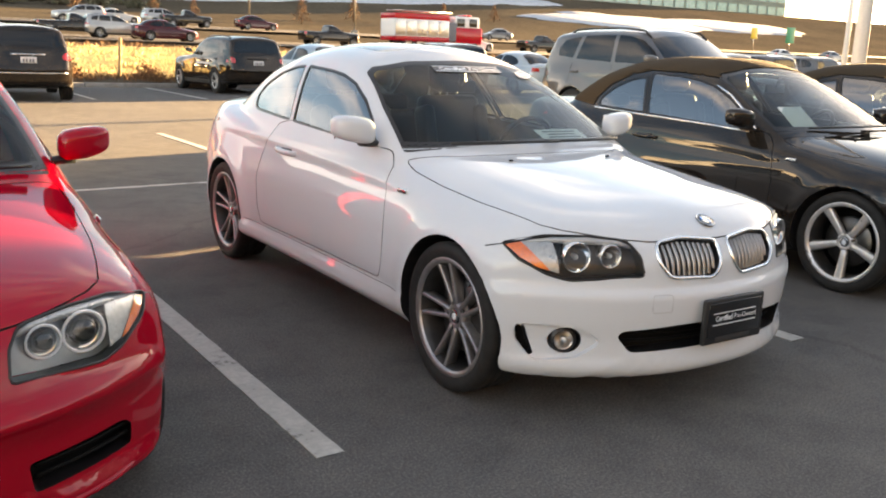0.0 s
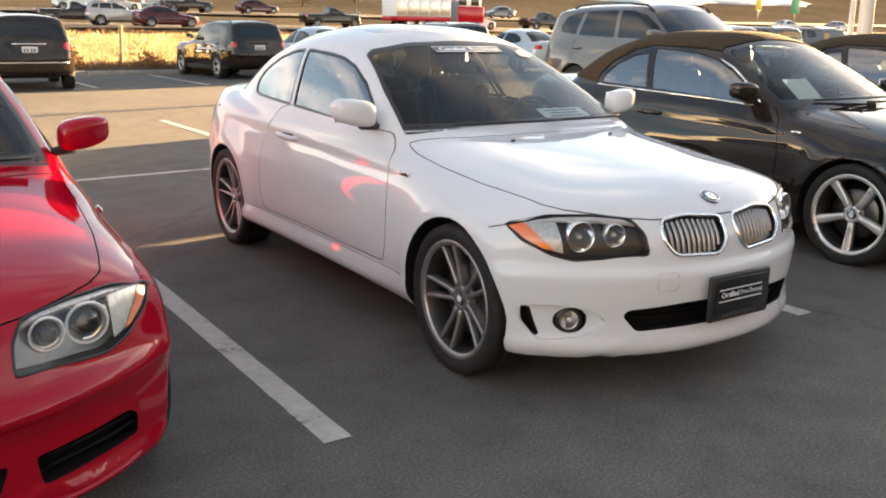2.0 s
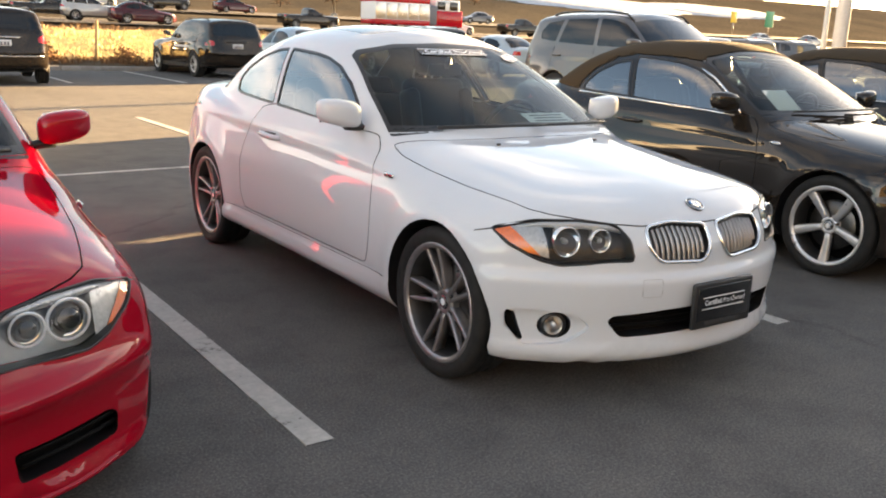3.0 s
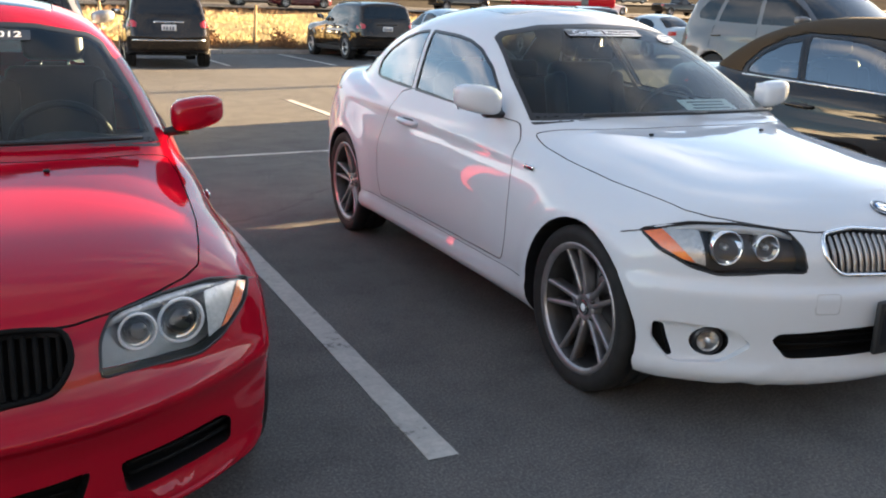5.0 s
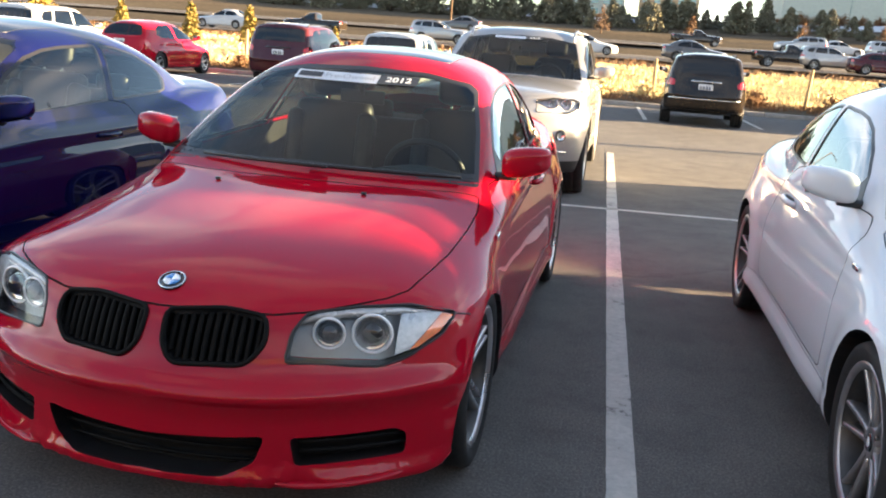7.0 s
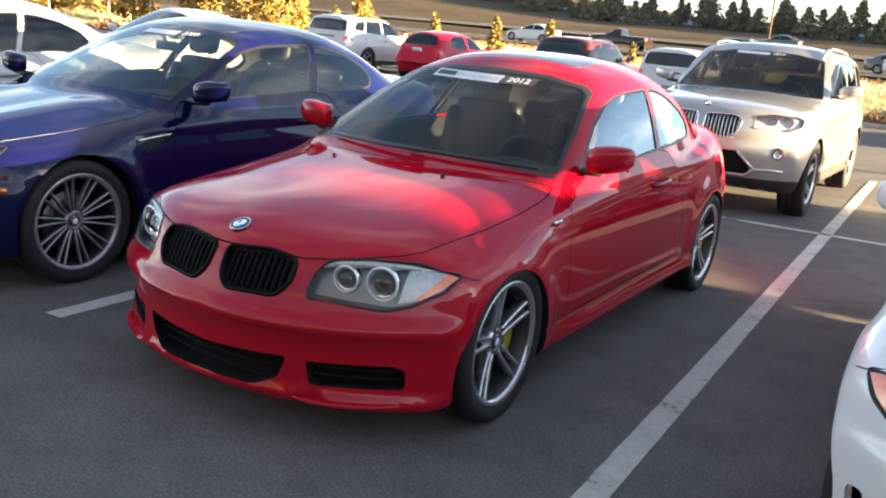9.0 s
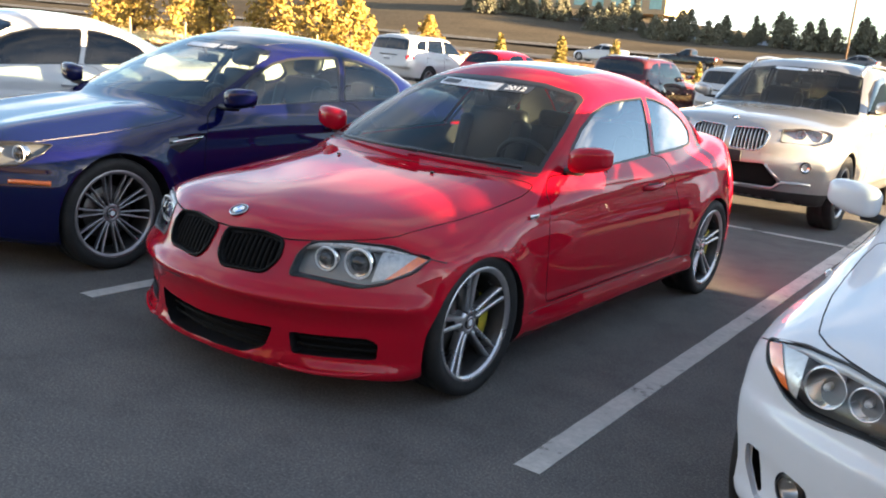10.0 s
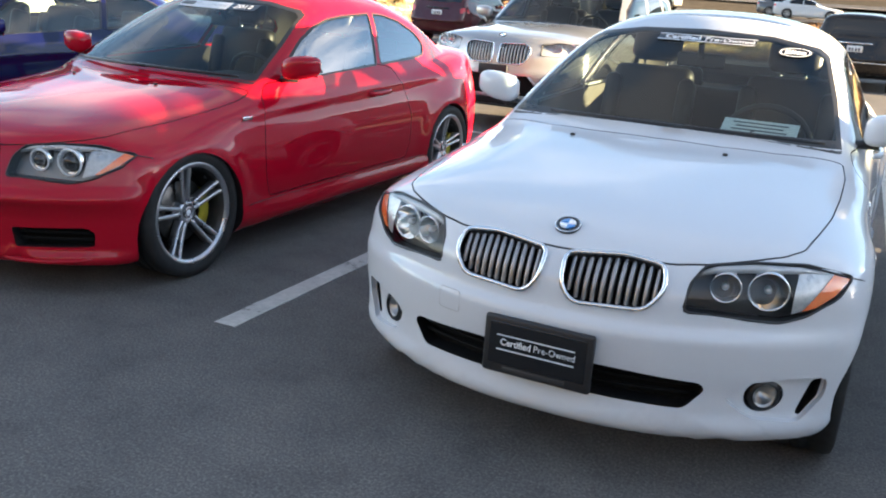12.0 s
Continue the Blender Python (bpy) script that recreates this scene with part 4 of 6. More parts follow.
def small_coupe(name, label, colour, place, sport, wheels, metal, turn, caliper=None, soft=False, dens=1.0):
    """A two-door compact car, with fixed roof or fabric top; sport: the deep bumper with side intakes."""
    shape = Shape(SOFTTOP if soft else SPORT if sport else COUPE)
    car = thing(name, label, "car", place)
    bm = half_shell(shape, dens)
    s = shape.s
    for wy in (0.0, s["base"]):
        hole(bm, circle(wy, s["wheel"] + 0.005, s["arch"] - 0.012, 36), "side", Vector((-0.30, 0, 0)), lambda c, n: c.x > 0.5 and c.z < 0.75)
    top = lambda c, n: c.z > 0.85 and n.x > 0.3  # noqa: E731
    quarter = QUARTER if not soft else rounded([(1.835, 0.967), (1.97, 1.25), (2.13, 1.225), (2.30, 1.145), (2.40, 1.05), (2.40, 0.985)], 0.03, 2)
    for nm, o in (("door_window", DOOR_GLASS), ("quarter_window", quarter)):
        piece = hole(bm, o, "side", None, top)
        inner = cut(piece, inset(o, 0.013), "side")
        pane = take(piece, inner)
        pair("window_trim", piece, SEAL, car)
        for v in pane.verts:
            v.co.x -= 0.006
        pair(nm, pane, GLASS, car, "tinted side window")[0].visible_shadow = nm != "door_window"
    piece = hole(bm, SHIELD, "front", None, lambda c, n: c.z > 0.88 and n.y < -0.2 and c.y < 1.5)
    inner = cut(piece, inset(SHIELD, 0.016), "front", lambda c, n: True)
    # the joint of the halves stays clear
    inner2 = [f for f in piece.faces if f in set(inner) or (f.calc_center_median().x < 0.03 and 0.985 < f.calc_center_median().z < 1.315)]
    pane = take(piece, inner2)
    part("windscreen_seal", both(piece), SEAL, car, "black windscreen edge band")
    part("windscreen", both(pane), SCREEN, car, "clear raked windscreen")
    if not soft:
        piece = hole(bm, BACKLIGHT, "top", None, lambda c, n: c.z > 0.9 and n.z > 0.2)
        part("rear_window", both(piece), GLASS, car, "tinted rear window")
        piece = panel(bm, SUNROOF, "top", 0.004, Vector((0, 0, -0.012)), lambda c, n: c.z > 1.2)
        part("sunroof", both(piece), TRIM, car, "dark glass sunroof panel")
    else:
        o = [(1.30, 1.262), (1.45, 1.275), (1.62, 1.285), (1.97, 1.292), (2.15, 1.255), (2.34, 1.165), (2.44, 1.055), (2.45, 0.99), (2.98, 1.03), (2.98, 1.6), (1.30, 1.6)]
        piece = hole(bm, o, "side", None, lambda c, n: c.z > 0.93)
        for v in piece.verts:
            v.co += v.normal * 0.006
        part("fabric_top", both(piece), FABRIC, car, "brown-black fabric soft top")
    if soft:
        for sgn in (1, -1):
            for o in ([(0.84, 0.918), (1.2, 0.938), (1.8, 0.956), (2.42, 0.974)], [(0.80, 0.935), (0.95, 1.052), (1.12, 1.152), (1.26, 1.208)]):
                q = side_at(shape, [a for a, _ in o], [b_ for _, b_ in o], 0.002)
                part("window_moulding", tube([(sgn * a[0], a[1], a[2]) for a in q], 0.008, 6), CHROME, car, "bright window moulding")
    liner = lining_of(bm, 0.75, 3.0, 0.5, 0.03)
    kid = hole(bm, KIDNEY, "front", Vector((0, 0.05, 0)), lambda c, n: n.y < -0.1 and c.y < -0.3)
    for v in kid.verts:
        v.co.y += 0.05
    pair("grille_back", kid, MESHGRILLE, car, "dark grille backing")
    lens = hole(bm, HEADLIGHT, "front", Vector((-0.004, 0.05, 0)), lambda c, n: c.y < 0.1)
    headlight(car, shape, lens, sport)
    lens.free()
    bonnet = panel(bm, HOOD_EDGE, "top", 0.0045, Vector((0, 0, -0.02)), lambda c, n: c.z > 0.55 and n.z > 0.15)
    part("bonnet", both(bonnet), colour, car, "smooth bonnet with open joints")
    door = panel(bm, DOOR, "side", 0.0045, Vector((-0.02, 0, 0)), lambda c, n: c.x > 0.5)
    pair("door", door, colour, car, "wide single door")
    kidney_grille(car, shape, KIDNEY, 0, SLAT_AND_SHADE_BLACK if sport else CHROME, SLAT_AND_SHADE_BLACK if sport else SLAT_SILVER, 11)
    nose = lambda c, n: c.y < -0.2 and c.z < 0.55  # noqa: E731
    if sport:
        o = rounded([(-0.02, 0.245), (-0.02, 0.352), (0.25, 0.366), (0.348, 0.372), (0.315, 0.285), (0.23, 0.245)], 0.02, 2)
        low = hole(bm, o, "front", Vector((0, 0.09, 0)), nose)
        for v in low.verts:
            v.co.y += 0.088
        part("lower_grille", both(low), MESHGRILLE, car, "black mesh lower intake")
        for z in (0.275, 0.31, 0.34):
            p = front_at(shape, np.linspace(-0.31, 0.31, 15), np.full(15, z), -0.05)
            part("intake_bar", tube([tuple(q) for q in p], 0.006, 6), SLAT_AND_SHADE_BLACK, car)
        o = rounded([(0.425, 0.278), (0.412, 0.366), (0.68, 0.372), (0.712, 0.350), (0.708, 0.285)], 0.014, 2)
        sidein = hole(bm, o, "front", Vector((-0.01, 0.07, 0)), nose)
        for v in sidein.verts:
            v.co += Vector((-0.01, 0.068, 0))
        pair("side_intake", sidein, MESHGRILLE, car, "black side air intake")
        for sgn in (1, -1):
            xs = np.linspace(0.38, 0.72, 14)
            lip = front_at(shape, xs, 0.232 - 0.012 * np.sin(np.linspace(0, math.pi, 14)), -0.012)
            part("lip_blade", tube([(sgn * q[0], q[1], q[2]) for q in lip], [0.006, 0.014] + [0.019] * 10 + [0.014, 0.006], 10, flat=0.6), colour, car, "painted corner lip of the bumper")
            for z in (0.315, 0.345):
                p = front_at(shape, np.linspace(0.43, 0.70, 9), np.full(9, z), -0.025)
                part("intake_bar", tube([(sgn * q[0], q[1], q[2]) for q in p], 0.007, 6), SLAT_AND_SHADE_BLACK, car)
    else:
        o = rounded([(-0.02, 0.303), (-0.02, 0.405), (0.25, 0.397), (0.462, 0.380), (0.478, 0.357), (0.425, 0.292), (0.25, 0.297)], 0.016, 2)
        low = hole(bm, o, "front", Vector((0, 0.08, 0)), nose)
        for v in low.verts:
            v.co.y += 0.078
        part("lower_grille", both(low), MESHGRILLE, car, "black lower intake")
        for z in (0.33, 0.36):
            p = front_at(shape, np.linspace(-0.44, 0.44, 15), np.full(15, z), -0.04)
            part("intake_bar", tube([tuple(q) for q in p], 0.006, 6), SLAT_AND_SHADE_BLACK, car)
        o = rounded([(0.525, 0.332), (0.585, 0.385), (0.70, 0.398), (0.792, 0.395), (0.79, 0.33), (0.735, 0.252), (0.60, 0.270)], 0.02, 2)
        scoop = hole(bm, o, "front", Vector((-0.006, 0.024, 0)), nose, 0)
        for v in scoop.verts:
            v.co += Vector((-0.006, 0.024, 0))
        scoop.normal_update()
        o = rounded([(0.718, 0.272), (0.732, 0.264), (0.770, 0.325), (0.777, 0.385), (0.750, 0.380)], 0.008, 2)
        slot = hole(scoop, o, "front", Vector((-0.012, 0.04, 0)))
        for v in slot.verts:
            v.co += Vector((-0.012, 0.038, 0))
        pair("side_slot", biggest(slot), MESHGRILLE, car, "black side slot")
        fog = hole(scoop, [(0.629 + 0.052 * math.cos(t), 0.332 + 0.052 * math.sin(t)) for t in np.linspace(0, 2 * math.pi, 24, endpoint=False)], "front", Vector((-0.008, 0.04, 0)))
        pair("bumper_scoop", scoop, colour, car, "painted hollow round the fog lamp")
        for sgn in (1, -1):
            p = front_at(shape, 0.629, 0.332, -0.036)[0]
            f = part("fog_lamp", lathe([(0.003, 0.03), (0.018, 0.024), (0.033, 0.002), (0.038, -0.008), (0.043, -0.004), (0.044, 0.03)], 24, "y"), SATIN, car, "round fog lamp", Matrix.Translation((sgn * p[0], p[1], p[2])) @ Matrix.Rotation(radians(30 * sgn), 4, "Z"))
            part("lamp_bezel", lathe([(0.037, -0.012), (0.048, -0.010), (0.053, 0.0), (0.054, 0.03)], 24, "y"), SEAL, f)
            part("lamp_cover", lathe([(0, -0.014), (0.025, -0.012), (0.037, -0.006)], 24, "y"), LENS, f)
        fog.free()
        o = rounded([(-0.365, 0.452), (-0.365, 0.520), (-0.285, 0.520), (-0.285, 0.452)], 0.012, 3)
        q = front_at(shape, [a for a, _ in o], [c for _, c in o], 0.0)
        part("tow_cover_joint", tube([tuple(a) for a in q], 0.0018, 4, True), LAMPGREY, car, "thin joint of the square tow cover")
        y = -0.748
        plate = part("plate_holder", rbox(0.345, 0.022, 0.185, (0.004, y, 0.405), 0.012, 3), PLASTIC, car, "black licence plate frame")
        part("plate_insert", rbox(0.305, 0.004, 0.135, (0.004, y - 0.011, 0.412), 0.002), TRIM, plate, "gloss black dealer plate")
        for text, x, size, bold in (("Certified", -0.062, 0.030, 0.0007), ("Pre-Owned", 0.060, 0.030, 0.0)):
            w = lettering(text, size, bold)
            for v in w.verts:
                v.co = (x + v.co.x * 0.92, y - 0.0145, 0.417 + v.co.y)
            part("lettering", w, BADGE_WHITE, plate, "white words on the plate", smooth=False)
        for z in (0.439, 0.393):
            part("plate_line", rbox(0.245, 0.002, 0.0035, (0, y - 0.0142, z), 0), BADGE_WHITE, plate, smooth=False)
        part("plate_bar", rbox(0.20, 0.003, 0.016, (0.0, y - 0.0125, 0.332), 0.002), DASH, plate)
    part("body", both(bm), colour, car, "painted body shell")
    # rocker blade, handles, badges, washers, wipers
    for sgn in (1, -1):
        hp = side_at(shape, np.linspace(1.62, 1.88, 9), np.linspace(0.802, 0.81, 9), 0.0)
        off = [0.004, 0.022, 0.030, 0.032, 0.032, 0.032, 0.030, 0.022, 0.004]
        part("door_handle", tube([(sgn * (p[0] + o), p[1], p[2]) for p, o in zip(hp, off)], [0.011, 0.013, 0.014, 0.014, 0.014, 0.014, 0.014, 0.013, 0.011], 10, flat=1.15), colour, car, "painted door handle")
        rows = [side_at(shape, [0.818 + 0.145 * u, 0.818 + 0.165 * u], [0.929 + 0.124 * u, 0.929 + 0.008 * u], 0.002) for u in np.linspace(0.02, 1, 7)]
        sail = from_grid(np.array(rows) * (sgn, 1, 1))
        part("mirror_sail", sail, SEAL, car, "black corner panel behind the mirror")
        q = side_at(shape, np.linspace(0.40, 2.28, 30), np.linspace(0.330, 0.335, 30), -0.0005)
        part("sill_joint", tube([(sgn * a[0], a[1], a[2]) for a in q], 0.0026, 4), SEAL, car, "dark joint above the sill")
        q = side_at(shape, np.linspace(-0.315, -0.235, 5), np.linspace(0.690, 0.668, 5), 0.0)
        part("bumper_joint", tube([(sgn * a[0], a[1], a[2]) for a in q], 0.0028, 4), SEAL, car)
        cup = side_at(shape, 1.75, 0.80, 0.001)[0]
        part("handle_cup", rbox(0.006, 0.15, 0.05, (sgn * cup[0], 1.75, 0.80), 0.003), SEAL, car)
        b = side_at(shape, 0.44, 0.775, 0.006)[0]
        part("side_badge", rbox(0.010, 0.075, 0.022, (sgn * b[0], 0.44, 0.775), 0.006, 2), CHROME, car, "small bright side badge")
        w = top_at(shape, 0.30, 0.33, 0.006)[0]
        part("washer_jet", rbox(0.020, 0.014, 0.010, (sgn * w[0], w[1], w[2]), 0.004, 2), SEAL, car)
        tl = [(0.50, 0.80), (0.52, 0.90), (0.74, 0.93), (0.78, 0.88), (0.76, 0.80)]
        a = []
        for x, z in tl:
            lo, hi = 3.0, 3.9
            for _ in range(24):
                m = (lo + hi) / 2
                lo, hi = (m, hi) if shape.f(np.array([x]), np.array([m]), np.array([z]))[0] < 0 else (lo, m)
            a.append((sgn * x, lo, z))
        t = bmesh.new()
        fr, bk = [t.verts.new((p[0], p[1] + 0.006, p[2])) for p in a], [t.verts.new((p[0], p[1] - 0.05, p[2])) for p in a]
        t.faces.new(fr)
        for i in range(5):
            t.faces.new((fr[i - 1], fr[i], bk[i], bk[i - 1]))
        bmesh.ops.recalc_face_normals(t, faces=t.faces)
        part("tail_light", t, REDLENS, car, "red tail light")
    for x0, x1, y in ((0.62, 0.02, 0.0), (0.10, -0.48, 0.0)):
        xs = np.linspace(x0, x1, 7)
        arm = np.array([(x, 0.43 + 0.38 * x * x + 0.03 + 0.02 * k / 6, 0.958 - 0.03 * x * x + 0.012) for k, x in enumerate(xs)])
        part("wiper", tube([tuple(p) for p in arm], 0.008, 6), SEAL, car, "black wiper")
    e = top_at(shape, 0.0, -0.57, 0.003)[0]
    roundel(car, e, (0, -0.40, 0.9), 0.040)
    mirror_housing(car, 0.845, 1.012, 0.852, colour, 0.92)
    interior(car, shape, liner, BEIGE if not sport and not soft else DASH)
    if sport:      # lowered springs: the body sits nose-down on its wheels
        sit = Matrix.Translation((0, s["base"], -0.012)) @ Matrix.Rotation(math.atan(0.038 / s["base"]), 4, "X") @ Matrix.Translation((0, -s["base"], 0))
        for ob in car.children:
            ob.matrix_basis = sit @ ob.matrix_basis
    four_wheels(car, shape, 0.745, 0.762, 0.215 if not sport else 0.23, 0.246, wheels, metal, turn, caliper)
    return car, shape


# ---- place of the main cars ----
RED_AT = pose(-2.918, 0.102, 0, 0, 0, -0.8)
white_car, small = small_coupe("coupe_car", "white two-door coupe parked between painted lines", WHITE, pose(-0.010, 0, 0), False, "vee", ALLOY_DARK, 0.3)
red_car, _ = small_coupe("coupe_car", "glossy red two-door coupe with black grilles", RED, RED_AT, True, "double", ALLOY_GREY, 0.15, CALIPER)


def banner(car, shape, words, x0, z0, pale, year=None, x1=0.0):
    """A strip of writing at the top of a windscreen."""
    w, h = pale
    strip = part("screen_banner", on_screen(shape, sheet(w, h), x0, z0), BANNER, car, "white sticker strip with writing", smooth=False)
    for text, dx, size, bold, m in words:
        b = lettering(text, size, bold)
        bmesh.ops.translate(b, vec=(dx, 0, 0), verts=b.verts)
        part("lettering", on_screen(shape, b, x0, z0, 0.006), m, strip, smooth=False)
    if year:
        b = part("year_strip", on_screen(shape, sheet(0.18, h), x1, z0), TRIM, car, "black strip with a year", smooth=False)
        y = lettering(year, 0.060, 0.0012)
        part("lettering", on_screen(shape, y, x1, z0, 0.006), BADGE_WHITE, b, "white year number", smooth=False)


b = part("screen_banner", on_screen(small, sheet(0.44, 0.058), 0.02, 1.288), TRIM, white_car, "dark sticker with white words", smooth=False)
for text, dx, bold in (("Certified", -0.105, 0.0014), ("Pre-Owned", 0.105, 0.0004)):
    w = lettering(text, 0.046, bold)
    bmesh.ops.translate(w, vec=(dx, 0, 0), verts=w.verts)
    part("lettering", on_screen(small, w, 0.02, 1.288, 0.007), BADGE_WHITE, b, smooth=False)
for dz in (-0.012, 0.012):
    part("banner_line", on_screen(small, sheet(0.44, 0.006), 0.02, 1.288 + dz, 0.007), BADGE_WHITE, b, smooth=False)
oval = lathe([(0, 0), (0.05, 0)], 28, "z")
bmesh.ops.scale(oval, vec=(1.35, 0.8, 1), verts=oval.verts)
rim = lathe([(0.043, 0), (0.048, 0)], 28, "z")
bmesh.ops.scale(rim, vec=(1.35, 0.8, 1), verts=rim.verts)
b = part("oval_sticker", on_screen(small, oval, 0.41, 1.262), TRIM, white_car, "black oval sticker with white rim", smooth=False)
part("sticker_rim", on_screen(small, rim, 0.41, 1.262, 0.007), BADGE_WHITE, b, smooth=False)
part("lettering", on_screen(small, lettering("Elite", 0.050, 0.0012), 0.41, 1.262, 0.007), BADGE_WHITE, b, smooth=False)
SIT = Matrix.Translation((0, 2.66, -0.012)) @ Matrix.Rotation(math.atan(0.038 / 2.66), 4, "X") @ Matrix.Translation((0, -2.66, 0))
before = set(red_car.children)
banner(red_car, Shape(SPORT), [("Pre-Owned", 0.070, 0.052, 0.0, LAMPGREY)], -0.115, 1.282, (0.42, 0.078), "2012", 0.189)
part("writing_bar", on_screen(small, sheet(0.125, 0.044, 4, 2), -0.245, 1.282, 0.007), LAMPDARK, red_car, "dark bar of writing", smooth=False)
for ob in set(red_car.children) - before:
    ob.matrix_basis = SIT @ ob.matrix_basis
for car, x, y, z in ((white_car, 0.36, 0.72, 0.953),):
    sh = rbox(0.30, 0.004, 0.20, (0, 0, 0), 0.001)
    bmesh.ops.transform(sh, matrix=Matrix.Translation((x, y, z)) @ Matrix.Rotation(radians(-68), 4, "X"), verts=sh.verts)
    p = part("window_sheet", sh, PAPER, car, "pale paper sheet lying on the dashboard")
    for k in range(5):
        ln = rbox(0.22 - 0.03 * (k % 2), 0.002, 0.008, (0, -0.0035, 0.07 - 0.03 * k), 0)
        bmesh.ops.transform(ln, matrix=Matrix.Translation((x, y, z)) @ Matrix.Rotation(radians(-68), 4, "X"), verts=ln.verts)
        part("writing_bar", ln, BAR_GREY, p)

soft_car, soft_shape = small_coupe("convertible_car", "dark brown-black convertible with a raised fabric top", BLACK, pose(3.03, 0.21, 0), False, "star", ALLOY_BRIGHT, 0.62, soft=True, dens=0.6)
sh = rbox(0.26, 0.004, 0.20, (0, 0, 0), 0.001)
bmesh.ops.transform(sh, matrix=Matrix.Translation((-0.36, 0.75, 1.02)) @ Matrix.Rotation(radians(-50), 4, "X"), verts=sh.verts)
part("window_sheet", sh, PAPER, soft_car, "pale paper sheet behind the windscreen")
copy_thing(soft_car, pose(5.75, 0.35, 0))


# ---- other vehicles ----
def rear_at(shape, x, z, off=0.0):
    x, z = np.atleast_1d(np.asarray(x, float)), np.atleast_1d(np.asarray(z, float))
    a, b = np.full(len(x), 1.8), np.full(len(x), 5.0)
    for _ in range(26):
        m = (a + b) / 2
        ins = shape.f(x, m, z) < 0
        a, b = np.where(ins, m, a), np.where(ins, b, m)
    return np.stack([x, a + off, z], 1)


def sc(o, ky=1.0, dy=0.0, dz=0.0):
    return [(a * ky + dy, b + dz) for a, b in o]


LOOKS = {
    "wide": dict(sides=[sc(DOOR_GLASS, 1.04, 0.04, 0.005), sc(QUARTER, 1.04, 0.05, 0.003)], screen=[(-0.02, 0.968), (0.35, 0.958), (0.62, 0.935), (0.70, 0.925), (0.64, 1.10), (0.56, 1.262), (0.51, 1.292), (0.30, 1.326), (-0.02, 1.338)],
                 back=("top", sc(BACKLIGHT, 1.0, 0.0)), lamp=[(0.44, 0.60), (0.46, 0.695), (0.60, 0.722), (0.74, 0.716), (0.775, 0.68), (0.71, 0.612), (0.60, 0.59)], tail=[(0.50, 0.80), (0.52, 0.90), (0.74, 0.92), (0.80, 0.88), (0.76, 0.80)]),
    "suv": dict(sides=[rounded([(0.99, 1.135), (1.22, 1.32), (1.48, 1.47), (1.75, 1.525), (1.98, 1.535), (1.95, 1.15)], 0.02, 2), rounded([(2.03, 1.15), (2.06, 1.535), (2.75, 1.52), (2.86, 1.18)], 0.02, 2), rounded([(2.94, 1.19), (2.84, 1.512), (3.22, 1.46), (3.36, 1.32), (3.33, 1.22)], 0.02, 2)],
                screen=rounded([(-0.02, 1.115), (0.45, 1.108), (0.77, 1.098), (0.68, 1.36), (0.63, 1.49), (0.35, 1.535), (-0.02, 1.548)], 0.015, 2),
                back=("front", rounded([(-0.02, 1.17), (0.64, 1.175), (0.70, 1.20), (0.65, 1.44), (0.57, 1.49), (-0.02, 1.51)], 0.02, 2)), lamp=[(0.46, 0.825), (0.45, 0.935), (0.60, 0.960), (0.78, 0.955), (0.84, 0.93), (0.845, 0.865), (0.74, 0.820)],
                tail=[(0.69, 0.90), (0.67, 0.99), (0.72, 1.04), (0.86, 1.06), (0.93, 1.0), (0.92, 0.91)]),
    "hatch": dict(sides=[rounded([(0.62, 0.975), (0.95, 1.20), (1.20, 1.31), (1.50, 1.355), (1.62, 1.36), (1.60, 0.99)], 0.02, 2), rounded([(1.67, 0.99), (1.70, 1.36), (2.30, 1.335), (2.50, 1.25), (2.62, 1.08), (2.45, 1.01)], 0.02, 2)],
                  screen=[(-0.02, 0.99), (0.4, 0.98), (0.66, 0.965), (0.60, 1.14), (0.53, 1.31), (0.3, 1.375), (-0.02, 1.39)],
                  back=("front", rounded([(-0.02, 1.03), (0.55, 1.04), (0.56, 1.10), (0.48, 1.27), (0.40, 1.32), (-0.02, 1.335)], 0.02, 2)), lamp=[(0.42, 0.62), (0.44, 0.72), (0.60, 0.76), (0.80, 0.74), (0.80, 0.66), (0.6, 0.61)],
                  tail=[(0.60, 0.78), (0.58, 0.90), (0.62, 0.96), (0.80, 0.94), (0.84, 0.84), (0.78, 0.78)]),
    "sedan": dict(sides=[rounded([(0.84, 0.945), (1.05, 1.10), (1.28, 1.24), (1.55, 1.31), (1.80, 1.325), (1.76, 0.965)], 0.02, 2), rounded([(1.82, 0.967), (1.86, 1.325), (2.20, 1.315), (2.50, 1.25), (2.72, 1.13), (2.75, 1.05), (2.6, 0.99)], 0.02, 2)],
                  screen=[(-0.02, 0.968), (0.35, 0.958), (0.62, 0.935), (0.70, 0.925), (0.64, 1.10), (0.57, 1.27), (0.50, 1.32), (0.30, 1.36), (-0.02, 1.375)],
                  back=("top", rounded([(-0.02, 2.66), (0.40, 2.69), (0.47, 2.75), (0.55, 3.20), (0.50, 3.28), (-0.02, 3.32)], 0.02, 2)), lamp=[(0.42, 0.60), (0.45, 0.69), (0.60, 0.715), (0.82, 0.70), (0.845, 0.66), (0.74, 0.605), (0.60, 0.59)], tail=[(0.50, 0.80), (0.52, 0.92), (0.74, 0.94), (0.82, 0.90), (0.78, 0.80)]),
}
LOOKS["pickup"] = dict(LOOKS["suv"], sides=LOOKS["suv"]["sides"][:1], back=("front", [(-0.02, 1.2), (0.6, 1.2), (0.55, 1.48), (-0.02, 1.5)]))
